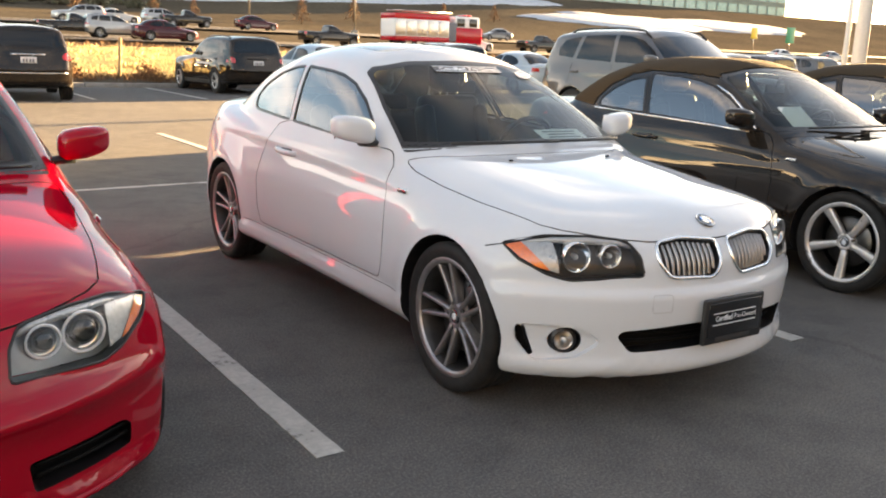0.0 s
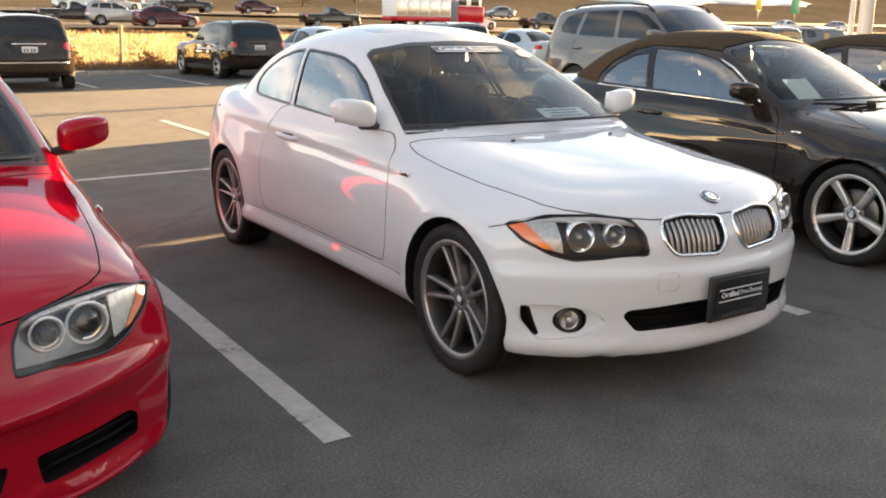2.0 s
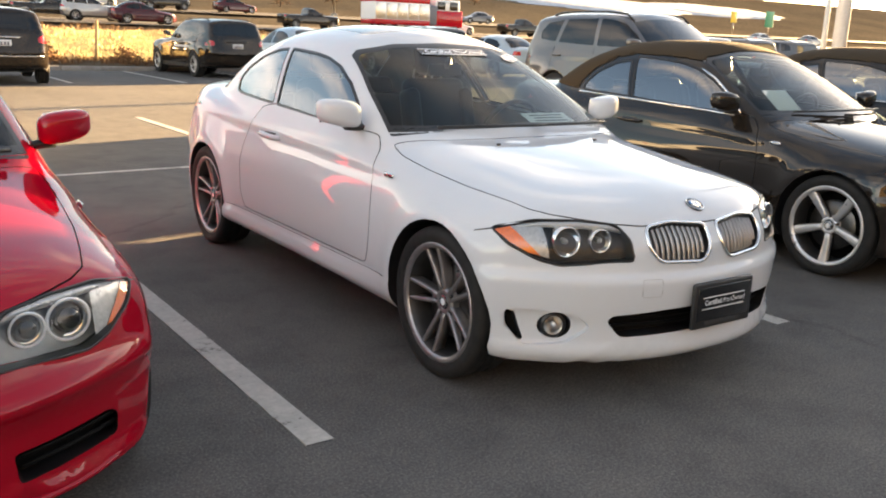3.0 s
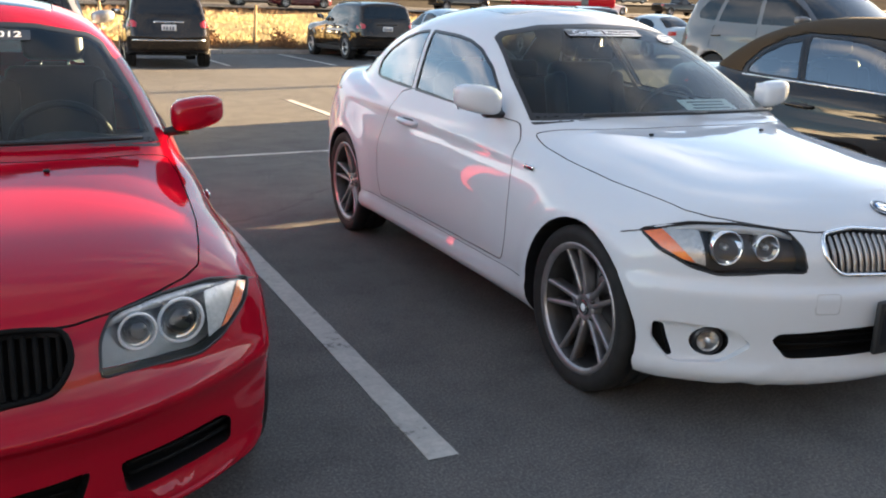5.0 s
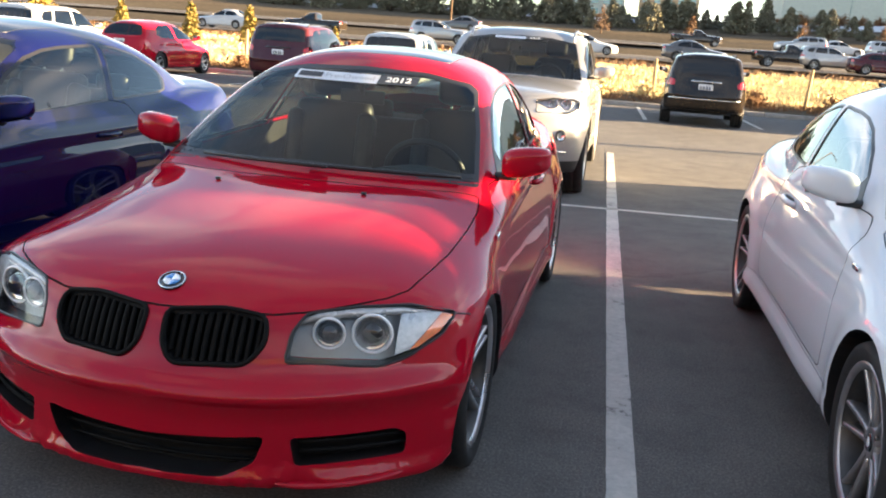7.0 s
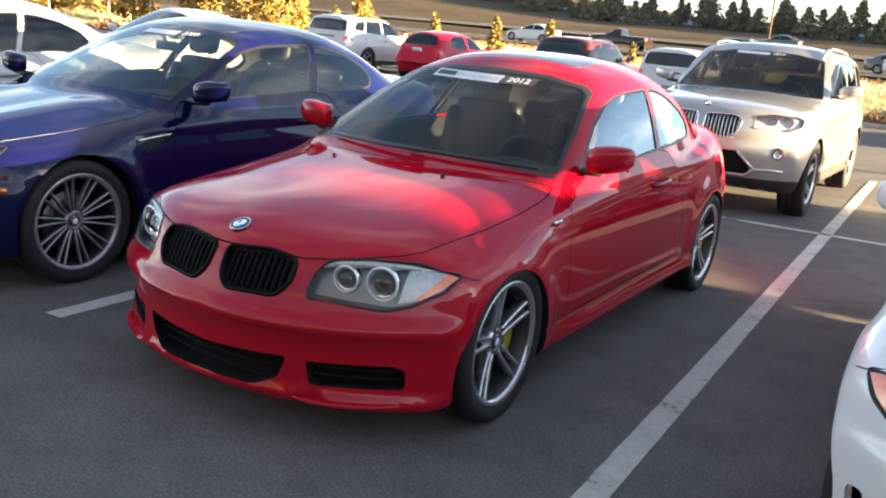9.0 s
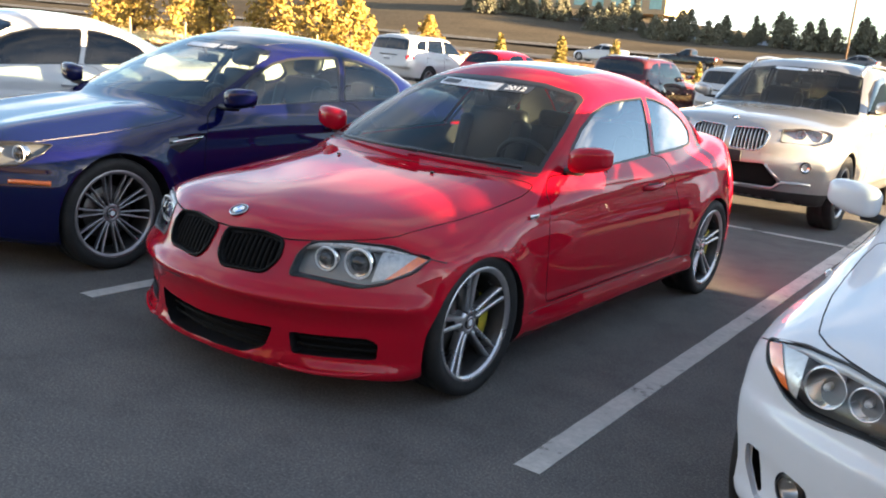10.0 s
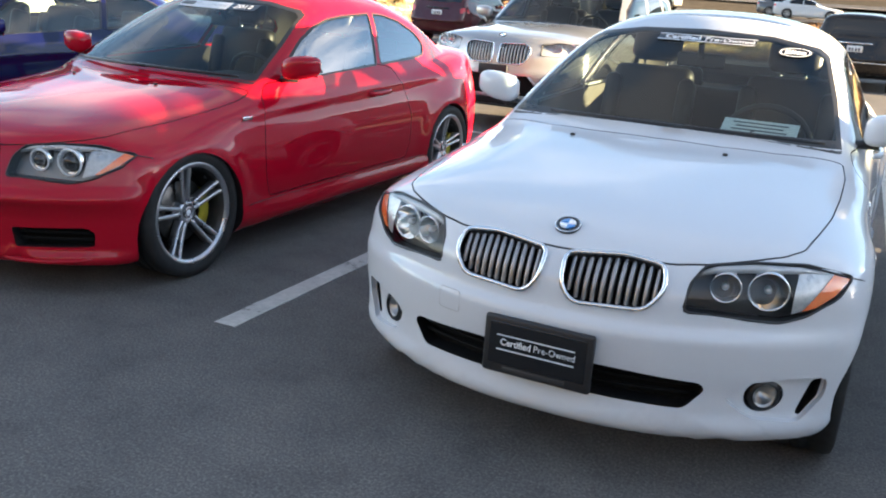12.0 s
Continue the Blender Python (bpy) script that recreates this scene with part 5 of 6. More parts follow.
PICKUP = dict(SUV, stern=2.15, stern_k=0.2, belt=1.12, base=3.3, hood=[(-0.85, 0.85), (-0.76, 0.98), (-0.6, 1.05), (0.0, 1.10), (1.0, 1.15), (2.2, 1.12), (4.3, 1.12)],
              plan=[(-0.9, 0.84), (-0.5, 0.92), (0.0, 0.95), (2.0, 0.95), (4.0, 0.95), (4.3, 0.93)], rear=[(0.3, 4.2), (0.5, 4.35), (1.15, 4.35), (1.25, 4.3)], under=[(-0.8, 0.42), (0.0, 0.36), (4.0, 0.40)])
FORMS = {"wide": WIDE, "suv": SUV, "hatch": HATCH, "sedan": SEDAN, "pickup": PICKUP}


def vehicle(name, label, kind, colour, place, dens=0.35, wheels="star", metal=ALLOY, fitted=False, pane=None, rims=0.62, group="", plate=True, trim=False, edge=None):
    """A parked or passing vehicle with its openings, panes, lamps, mirrors, plates and wheels."""
    shape, look_ = Shape(FORMS[kind]), LOOKS[kind]
    s = shape.s
    car = thing(name, label, "car", place, group)
    near = dens > 0.5
    pane = pane or DARKGLASS
    bm = half_shell(shape, dens)
    for wy in (0.0, s["base"]):
        hole(bm, circle(wy, s["wheel"] + 0.005, s["arch"] - 0.012, 36 if near else 20), "side", Vector((-0.30, 0, 0)), lambda c, n: c.x > 0.5 and c.z < s["wheel"] + 0.5)
    for o in look_["sides"]:
        piece = hole(bm, o, "side", None, lambda c, n: c.z > s["belt"] - 0.1 and n.x > 0.3)
        if near:
            inner = take(piece, cut(piece, inset(o, 0.014), "side"))
            pair("window_trim", piece, SEAL, car)
            piece = inner
        pair("side_window", piece, pane, car, "dark side window")
    piece = hole(bm, look_["screen"], "front", None, lambda c, n: c.z > s["belt"] - 0.1 and n.y < -0.2 and c.y < 2.0)
    part("windscreen", both(piece), (COATED if kind == "wide" else SCREEN) if fitted else pane, car, "raked windscreen")
    pl, o = look_["back"]
    piece = hole(bm, o, pl, None, (lambda c, n: c.z > 0.9 and n.z > 0.2 and c.y > 2.2) if pl == "top" else (lambda c, n: n.y > 0.2 and c.y > 1.8 and c.z > s["belt"] - 0.05))
    part("rear_window", both(piece), pane, car, "dark rear window")
    liner = lining_of(bm, s["screen"][0] + 0.3, s["base"] + 0.6, s["belt"] - 0.4, 0.03) if fitted else None
    lens = hole(bm, rounded(look_["lamp"], 0.012, 2), "front", Vector((0, 0.04, 0)), lambda c, n: c.y < 0.05 and n.y < -0.08 and c.x > 0.3)
    for sgn in (1, -1):
        cover = lens.copy() if sgn > 0 else mirrored(lens)
        back = cover.copy()
        for v in back.verts:
            v.co += Vector((-sgn * 0.01, 0.045, 0))
        unit = part("headlight", back, LAMPSILVER if near and kind == "wide" else LAMPGREY, car, "clear headlight")
        part("lamp_cover", biggest(cover), LENS, unit)
        if near:
            cx, cz = sum(p[0] for p in look_["lamp"]) / len(look_["lamp"]), sum(p[1] for p in look_["lamp"]) / len(look_["lamp"])
            for dx, r in ((-0.07, 0.042), (0.05, 0.050)):
                p = front_at(shape, cx + dx, cz + 0.005, -0.038)[0]
                lamp_bowl(unit, (sgn * p[0], p[1], p[2]), r, kind == "wide", sgn=sgn)
            o = rounded(look_["lamp"], 0.012, 2)
            p = front_at(shape, [a for a, _ in o], [b_ for _, b_ in o], 0.0)
            part("lamp_seal", tube([(sgn * q[0], q[1], q[2]) for q in p], 0.005, 6, True), SEAL, unit)
    lens.free()
    tail = hole(bm, rounded(look_["tail"], 0.012, 2), "front", Vector((0, -0.02, 0)), lambda c, n: c.y > s["base"] and n.y > 0.35)
    if len(tail.faces):
        pair("tail_light", tail, REDLENS, car, "red tail light")
    else:
        tail.free()
    if kind == "suv" and trim:
        for nm, o, dep in (("kidney_back", rounded([(0.030, 0.725), (0.036, 0.920), (0.30, 0.930), (0.365, 0.890), (0.345, 0.785), (0.27, 0.720)], 0.03, 3), 0.05),):
            k = hole(bm, o, "front", Vector((0, dep, 0)), lambda c, n: n.y < -0.1 and c.y < -0.3)
            for v in k.verts:
                v.co.y += dep
            pair("grille_back", k, MESHGRILLE, car, "dark grille backing")
            kidney_grille(car, shape, o, 0, CHROME, SATIN, 9)
        o = rounded([(-0.02, 0.40), (-0.02, 0.60), (0.36, 0.615), (0.50, 0.46), (0.47, 0.40)], 0.02, 2)
        k = hole(bm, o, "front", Vector((0, 0.06, 0)), lambda c, n: n.y < -0.1 and c.y < -0.2)
        for v in k.verts:
            v.co.y += 0.058
        part("lower_grille", both(k), MESHGRILLE, car, "black lower intake")
        for sgn in (1, -1):
            o = [(0.0, 0.392), (0.46, 0.392), (0.53, 0.455), (0.66, 0.46), (0.76, 0.455)]
            p = front_at(shape, [a for a, _ in o], [b for _, b in o], 0.006)
            part("skid_trim", tube([(sgn * q[0], q[1], q[2]) for q in p], 0.016, 8), SATIN, car, "silver bumper trim")
            o = [(0.38, 0.61), (0.44, 0.54), (0.53, 0.455)]
            p = front_at(shape, [a for a, _ in o], [b for _, b in o], 0.006)
            part("skid_trim", tube([(sgn * q[0], q[1], q[2]) for q in p], 0.012, 8), SATIN, car)
            p = front_at(shape, 0.70, 0.615, -0.004)[0]
            f = part("fog_lamp", lathe([(0.003, 0.0), (0.03, -0.002), (0.036, -0.014), (0.048, -0.014), (0.052, 0.01)], 24, "y"), BRIGHT, car, "round fog lamp", Matrix.Translation((sgn * p[0], p[1], p[2])) @ Matrix.Rotation(radians(26 * sgn), 4, "Z"))
            part("lamp_bezel", lathe([(0.040, -0.016), (0.052, -0.016), (0.055, 0.01)], 24, "y"), SEAL, f)
        roundel(car, top_at(shape, 0.0, -0.66, 0.003)[0], (0, -0.5, 0.86), 0.040)
        part("plate", rbox(0.32, 0.012, 0.10, (0, s["front"][3][1] - 0.012, 0.66), 0.004), PLASTIC, car, "dark front plate holder")
    low = hole(bm, [(-0.95, s["under"][1][1] + 0.0), (4.6, s["under"][1][1] + 0.02), (4.6, s["under"][1][1] + 0.13), (-0.95, s["under"][1][1] + 0.13)], "side", None, lambda c, n: abs(n.z) < 0.9) if kind in ("suv", "pickup") else None
    if low is not None:
        part("sill_cladding", both(low), PLASTIC, car, "black lower cladding")
    if near and kind == "wide":
        bon = panel(bm, sc([(a, b * 1.02 - 0.02) for a, b in HOOD]), "top", 0.0045, Vector((0, 0, -0.02)), lambda c, n: c.z > 0.55 and n.z > 0.15)
        part("bonnet", both(bon), colour, car, "bonnet with open joints")
        if colour is BLUE:
            rf = panel(bm, rounded([(-0.02, 1.38), (0.38, 1.42), (0.43, 1.50), (0.41, 2.35), (0.36, 2.44), (-0.02, 2.46)], 0.02, 2), "top", 0.004, Vector((0, 0, -0.012)), lambda c, n: c.z > 1.2)
            part("roof_panel", both(rf), TRIM, car, "dark roof panel")
        dr = panel(bm, sc(DOOR, 1.04, 0.05), "side", 0.0045, Vector((-0.02, 0, 0)), lambda c, n: c.x > 0.5)
        pair("door", dr, colour, car, "wide single door")
        o = rounded([(0.365, 0.70), (0.375, 0.755), (0.66, 0.775), (0.58, 0.715), (0.44, 0.66)], 0.012, 2)
        v_ = hole(bm, o, "side", Vector((-0.02, 0, 0)), lambda c, n: c.x > 0.5)
        for q in v_.verts:
            q.co.x -= 0.018
        pair("side_vent", v_, TRIM, car, "black side vent")
        for sgn in (1, -1):
            p = side_at(shape, np.linspace(0.39, 0.62, 6), np.linspace(0.728, 0.752, 6), 0.004)
            part("vent_bar", tube([(sgn * q[0], q[1], q[2]) for q in p], 0.008, 8), CHROME, car, "bright bar across the vent")
            p = side_at(shape, np.linspace(-0.53, -0.38, 5), np.full(5, 0.525), 0.002)
            part("side_marker", tube([(sgn * q[0], q[1], q[2]) for q in p], 0.014, 8), AMBER, car, "amber side marker")
    part("body", both(bm), colour, car, "painted body shell")
    hy = (1.70,) if kind in ("wide", "pickup") else (1.72, 2.72) if kind == "suv" else (1.50, 2.40)
    hz = s["belt"] - 0.11
    for sgn in (1, -1):
        for y in hy:
            p = side_at(shape, np.linspace(y, y + 0.22, 7), np.full(7, hz), 0)
            off = [0.003, 0.022, 0.03, 0.03, 0.03, 0.022, 0.003]
            part("door_handle", tube([(sgn * (q[0] + o), q[1], q[2]) for q, o in zip(p, off)], 0.013, 8), colour, car)
        if kind != "wide" and kind != "hatch" and dens > 0.3:
            for y in ((1.0, 2.0, 2.93) if kind == "suv" else (0.8, 1.79)):
                p = side_at(shape, np.full(8, y), np.linspace(s["under"][1][1] + 0.2, s["belt"] + 0.02, 8), 0.0005)
                part("door_joint", tube([(sgn * q[0], q[1], q[2]) for q in p], 0.003, 4), SEAL, car)
        if kind == "suv":
            p = [top_at(shape, 0.60 - 0.02 * k * 0, y, 0.035 if 0 < k < 6 else 0.005)[0] for k, y in enumerate((1.45, 1.6, 2.0, 2.4, 2.8, 3.1, 3.25))]
            part("roof_rail", tube([(sgn * q[0], q[1], q[2]) for q in p], 0.016, 8), SATIN if trim else SEAL, car, "roof rail")
    y0, dz = s["screen"][0], s["belt"] - 0.9
    mirror_housing(car, y0 + (0.30 if kind == "wide" else 0.42), 1.0 + dz, 0.945 + (0.05 if kind in ("suv", "pickup") else 0.0), colour)
    if fitted:
        interior(car, shape, liner, DASH)
    else:
        part("cabin_seats", add(rbox(1.2, 0.14, 0.62, (0, y0 + 1.35, 0.75 + dz), 0.05, 2), rbox(1.2, 0.14, 0.55, (0, s["base"] - 0.1 if kind != "pickup" else y0 + 1.4, 0.75 + dz), 0.05, 2)), LEATHER, car, "dark seat backs")
        part("floor_pan", rbox(1.5, s["base"] - 0.5, 0.05, (0, s["base"] / 2 + 0.3, 0.3 + dz), 0.02), DASH, car)
    if plate:
        z = 0.98 if kind == "hatch" else s["belt"] - 0.22
        z = 0.66 if kind in ("wide",) else z - (0.12 if kind == "hatch" else 0)
        q = rear_at(shape, 0, z, 0.008)[0]
        p = part("plate", rbox(0.31, 0.012, 0.155, (0, q[1], z), 0.004), PLATE_WHITE, car, "pale number plate")
        for dx in (-0.09, -0.03, 0.04, 0.1):
            part("writing_bar", rbox(0.04, 0.004, 0.07, (dx, q[1] + 0.007, z), 0), BAR_GREY, p)
        if kind == "suv":
            z2 = z + 0.13
            q = rear_at(shape, np.linspace(-0.33, 0.33, 7), np.full(7, z2), 0.01)
            part("tailgate_bar", tube([tuple(a) for a in q], 0.018, 6), CHROME if edge else SEAL, car, "bright tailgate bar" if edge else "")
            if edge:
                q = rear_at(shape, np.linspace(-0.78, 0.78, 13), np.full(13, 0.62), 0.012)
                part("bumper_strip", tube([tuple(a) for a in q], 0.022, 6), CHROME, car, "bright bumper strip")
    for y in (0.0, s["base"]):
        for sgn in (1, -1):
            wheel(car, (sgn * (s["half"] - 0.065), y, s["wheel"]), s["wheel"], 0.24, s["wheel"] * (0.78 if kind == "wide" else rims), wheels, metal, sgn, 0.2 + y, None, 1.0 if near else 0.5)
    return car, shape


blue_car, blue_shape = vehicle("coupe_car", "deep blue two-door coupe with many-spoked wheels", "wide", BLUE, pose(-5.43, 0.06, 0, 0, 0, -0.5), 0.72, "many", ALLOY_DARK, True, CLEARGLASS, plate=False)
banner(blue_car, blue_shape, [], -0.02, 1.288, (0.32, 0.06), "2009", 0.24)
suv_car, suv_shape = vehicle("suv_car", "silver sport utility car with chrome-slatted grille", "suv", SILVER, pose(-2.95, 6.58, 0, 0, 0, -0.5) @ Matrix.Scale(1.035, 4), 0.7, "double", ALLOY, True, DARKGLASS, rims=0.66, trim=True)
banner(suv_car, suv_shape, [], -0.12, 1.515, (0.36, 0.06), "2014", 0.16)


def turned(x, y, deg=0.0, k=1.0, z=0.0):
    """A pose that faces away from the camera's side (nose to +y)."""
    return pose(x, y, z, 0, 0, 180 + deg) @ Matrix.Scale(k, 4)


def parked(src, x, y, deg=0.0, k=1.0, z=0.0):
    ob = copy_thing(src, pose(0, 0, 0))
    ob.matrix_basis = pose(x, y, z, 0, 0, deg) @ Matrix.Scale(k, 4)
    return ob


# far row: noses to the kerb
REAR = 3.72
vehicle("suv_car", "black sport utility car with chrome tailgate bar", "suv", BLACK, turned(0.35, 18.0 + REAR, -3, 1.0), 0.42, edge=True, group="cars along the kerb")
vehicle("suv_car", "black crossover parked by the dry grass", "suv", BLACK, turned(6.1, 20.6 + REAR, 4, 0.97), 0.42, "double", group="cars along the kerb")
vehicle("suv_car", "dark maroon sport utility car", "suv", MAROON, turned(-10.7, 19.8 + REAR, 0, 1.03), 0.36, group="cars along the kerb")
white_suv, _ = vehicle("suv_car", "white sport utility car with dark panes", "suv", PEARL, turned(-7.75, 20.0 + REAR, 0, 1.0), 0.36, group="cars along the kerb")
parked(white_suv, -18.6, 19.6 + REAR, 180, 1.05)
vehicle("hatchback_car", "red hatchback with five doors", "hatch", RED, turned(-15.4, 19.9 + 3.3, 0, 1.03), 0.36, group="cars along the kerb")
pale_sedan, _ = vehicle("sedan_car", "pale blue-grey four-door sedan", "sedan", ICE, turned(8.75, 20.4 + 3.75, 2), 0.36, group="cars along the kerb")
dark_suv, _ = vehicle("suv_car", "dark grey sport utility car with roof rails", "suv", GREY, pose(8.45, 5.85, 0, 0, 0, 0) @ Matrix.Diagonal((1.08, 1.06, 1.13, 1)), 0.5, "double", plate=False)
parked(dark_suv, 13.6, 20.6 + REAR, 176, 1.0)
parked(pale_sedan, 16.6, 20.4 + REAR, 180)
for x, y, src in ((25.5, 23.5, white_suv), (28.3, 23.6, dark_suv), (31.2, 23.6, dark_suv), (34.5, 24, pale_sedan)):
    parked(src, x, y, 180, 1.02)
white_sedan, _ = vehicle("sedan_car", "white four-door sedan in the second row", "sedan", PEARL, pose(-13.8, 7.4, 0), 0.36, "double", plate=False)
vehicle("coupe_car", "white two-door coupe beside the blue one", "wide", PEARL, pose(-8.45, -0.15, 0), 0.52, "double", fitted=True, pane=DARKGLASS, plate=False)


# ---- ground and setting ----
LAND = curve([(-200, 0), (24.3, 0.0), (24.62, 0.02), (24.9, 0.14), (27, 0.22), (36, 0.55), (48, 0.95), (55, 1.12), (72, 1.5), (78, 2.0), (83, 2.45), (97, 2.95), (110, 3.9), (140, 6.2), (160, 8.4), (190, 9.5), (400, 13), (1500, 15)])


def land(x, y):
    h = LAND(y)
    rise = step(y, 95, 175) * step(x, 10, 120) * 6.0 + step(y, 96, 150) * step(-x, 48, 100) * 3.5
    return h + rise


def asphalt():
    m, n, l, b = mat("asphalt")
    a, p, f = tex(n, l, "ShaderNodeTexNoise", 0.35, 6, 0.6), tex(n, l, "ShaderNodeTexNoise", 3.0, 8, 0.7), tex(n, l, "ShaderNodeTexVoronoi", 130)
    g = tex(n, l, "ShaderNodeTexNoise", 95, 5, 0.85)
    base = ramp(n, l, a.outputs[0], [(0.3, (0.100, 0.097, 0.095)), (0.7, (0.130, 0.126, 0.121))])
    mx = n.new("ShaderNodeMix")
    mx.data_type, mx.blend_type = "RGBA", "MULTIPLY"
    mx.inputs[0].default_value = 1.0
    l.new(base, mx.inputs[6])
    l.new(ramp(n, l, p.outputs[0], [(0.28, (0.72, 0.72, 0.73)), (0.5, (1, 1, 1)), (0.78, (1.25, 1.22, 1.18))]), mx.inputs[7])
    m2 = n.new("ShaderNodeMix")
    m2.data_type, m2.blend_type = "RGBA", "MULTIPLY"
    m2.inputs[0].default_value = 1.0
    l.new(mx.outputs[2], m2.inputs[6])
    l.new(ramp(n, l, g.outputs[0], [(0.28, (0.42, 0.42, 0.42)), (0.5, (0.95, 0.95, 0.95)), (0.66, (1.9, 1.85, 1.8)), (0.8, (2.6, 2.5, 2.4))]), m2.inputs[7])
    # thin cracks
    c = tex(n, l, "ShaderNodeTexVoronoi", 0.22)
    c.feature = "DISTANCE_TO_EDGE"
    w = tex(n, l, "ShaderNodeTexNoise", 1.3, 5)
    mv = n.new("ShaderNodeMix")
    mv.data_type = "VECTOR"
    mv.inputs[0].default_value = 0.35
    co = n.new("ShaderNodeTexCoord")
    l.new(co.outputs["Object"], mv.inputs[4])
    l.new(w.outputs["Color"], mv.inputs[5])
    l.new(mv.outputs[1], c.inputs["Vector"])
    m3 = n.new("ShaderNodeMix")
    m3.data_type, m3.blend_type = "RGBA", "MULTIPLY"
    m3.inputs[0].default_value = 0.28
    l.new(m2.outputs[2], m3.inputs[6])
    l.new(ramp(n, l, c.outputs["Distance"], [(0.0, (0.25, 0.25, 0.25)), (0.0035, (1, 1, 1))]), m3.inputs[7])
    l.new(m3.outputs[2], b.inputs["Base Color"])
    b.inputs["Roughness"].default_value = 0.88
    b.inputs["Specular IOR Level"].default_value = 0.12
    bumped(n, l, b, g.outputs[0], 0.55, 0.004)
    return m


def road_paint():
    m, n, l, b = mat("worn_road_paint")
    t, u = tex(n, l, "ShaderNodeTexNoise", 26, 8, 0.75), tex(n, l, "ShaderNodeTexNoise", 3.1, 4, 0.6)
    s = n.new("ShaderNodeMath")
    s.operation = "MULTIPLY"
    l.new(t.outputs[0], s.inputs[0])
    l.new(u.outputs[0], s.inputs[1])
    l.new(ramp(n, l, s.outputs[0], [(0.155, (0.12, 0.115, 0.108)), (0.195, (0.37, 0.36, 0.335)), (0.4, (0.52, 0.50, 0.46))]), b.inputs["Base Color"])
    b.inputs["Roughness"].default_value = 0.75
    bumped(n, l, b, t.outputs[0], 0.3, 0.002)
    return m


def soil():
    m, n, l, b = mat("dry_ground")
    a, p = tex(n, l, "ShaderNodeTexNoise", 0.05, 8, 0.65), tex(n, l, "ShaderNodeTexNoise", 1.7, 8, 0.7)
    base = ramp(n, l, a.outputs[0], [(0.3, (0.075, 0.064, 0.051)), (0.5, (0.100, 0.085, 0.066)), (0.7, (0.128, 0.108, 0.080))])
    mx = n.new("ShaderNodeMix")
    mx.data_type, mx.blend_type = "RGBA", "MULTIPLY"
    mx.inputs[0].default_value = 0.8
    l.new(base, mx.inputs[6])
    l.new(ramp(n, l, p.outputs[0], [(0.3, (0.6, 0.58, 0.55)), (0.7, (1.3, 1.3, 1.25))]), mx.inputs[7])
    l.new(mx.outputs[2], b.inputs["Base Color"])
    b.inputs["Roughness"].default_value, b.inputs["Specular IOR Level"].default_value = 1.0, 0.0
    bumped(n, l, b, p.outputs[0], 0.35, 0.04)
    return m


ASPHALT, LINE, SOIL = asphalt(), road_paint(), soil()
STRAW = plain("dry_straw", (0.52, 0.43, 0.24), 0.9, vary=0.3, scale=3)
BRUSH = plain("dry_brush", (0.17, 0.10, 0.055), 0.95, vary=0.35, scale=6)
CONCRETE = plain("concrete", (0.30, 0.28, 0.255), 0.9, vary=0.2, scale=9, bump=0.002)
TIMBER = plain("weathered_post", (0.34, 0.26, 0.15), 0.9, vary=0.25, scale=12)
# needle colour lightened to paint in the haze over the far ridge
NEEDLE = plain("hazy_conifer_needles", (0.14, 0.135, 0.095), 0.9, vary=0.4, scale=5)
GOLD = plain("autumn_leaves", (0.30, 0.21, 0.055), 0.9, vary=0.35, scale=5)
BARK = plain("bark", (0.12, 0.085, 0.06), 0.95, vary=0.3, scale=14)
SNOW = plain("old_snow", (0.42, 0.45, 0.50), 0.9, vary=0.2, scale=1.5)
PALE_STEEL = plain("white_pole_paint", (0.72, 0.73, 0.74), 0.4, vary=0.06)
WALL_PALE = plain("pale_building_wall", (0.38, 0.42, 0.38), 0.8, vary=0.06, scale=2)
WALL_GLASS = plain("building_glass", (0.16, 0.30, 0.30), 0.12, coat=0.5, vary=0.15, scale=1)
WALL_BROWN = plain("tan_building_wall", (0.36, 0.27, 0.17), 0.85, vary=0.12, scale=2)
# the pale wall's tint at about half brightness, with shade put into the colour
WALL_SHADED = plain("shaded_green_wall", (0.20, 0.24, 0.21), 0.8, vary=0.06, scale=2)
ROAD = plain("road_asphalt", (0.105, 0.098, 0.092), 0.9, vary=0.15, scale=3)

xs = np.concatenate([np.linspace(-1500, -160, 12), np.linspace(-150, 220, 75), np.linspace(240, 1500, 12)])
ys = np.concatenate([np.linspace(-300, 20, 12), [24.3, 24.6, 24.9], np.linspace(26, 100, 50), np.linspace(104, 200, 30), [230, 300, 400, 700, 1500]])
g = np.array([[(x, y, land(x, y) - (0.10 if y < 24.8 else 0.0)) for x in xs] for y in ys], float)
for row in g:
    for p in row:
        if p[1] > 25:
            p[2] += 0.12 * noise.noise(Vector((p[0] * 0.2, p[1] * 0.2, 0)))
ground = part("ground", from_grid(g[:, ::-1]), SOIL)
tagged(ground, "dry brown ground that rises to a low hill", "ground", kind="structure")
lot = tagged(part("parking_lot", rbox(190, 104.4, 0.12, (-2, 24.4 - 52.2, -0.06), 0), ASPHALT, smooth=False), "grey asphalt parking lot, worn and patched", "pavement", kind="structure")
kerb = bmesh.new()
for k in range(62):
    add(kerb, rbox(2.98, 0.16, 0.26, (-92 + 3 * k, 24.48, 0.0), 0.025, 2))
tagged(part("kerb", kerb, CONCRETE), "pale concrete kerb at the edge of the lot", "kerb", kind="structure")


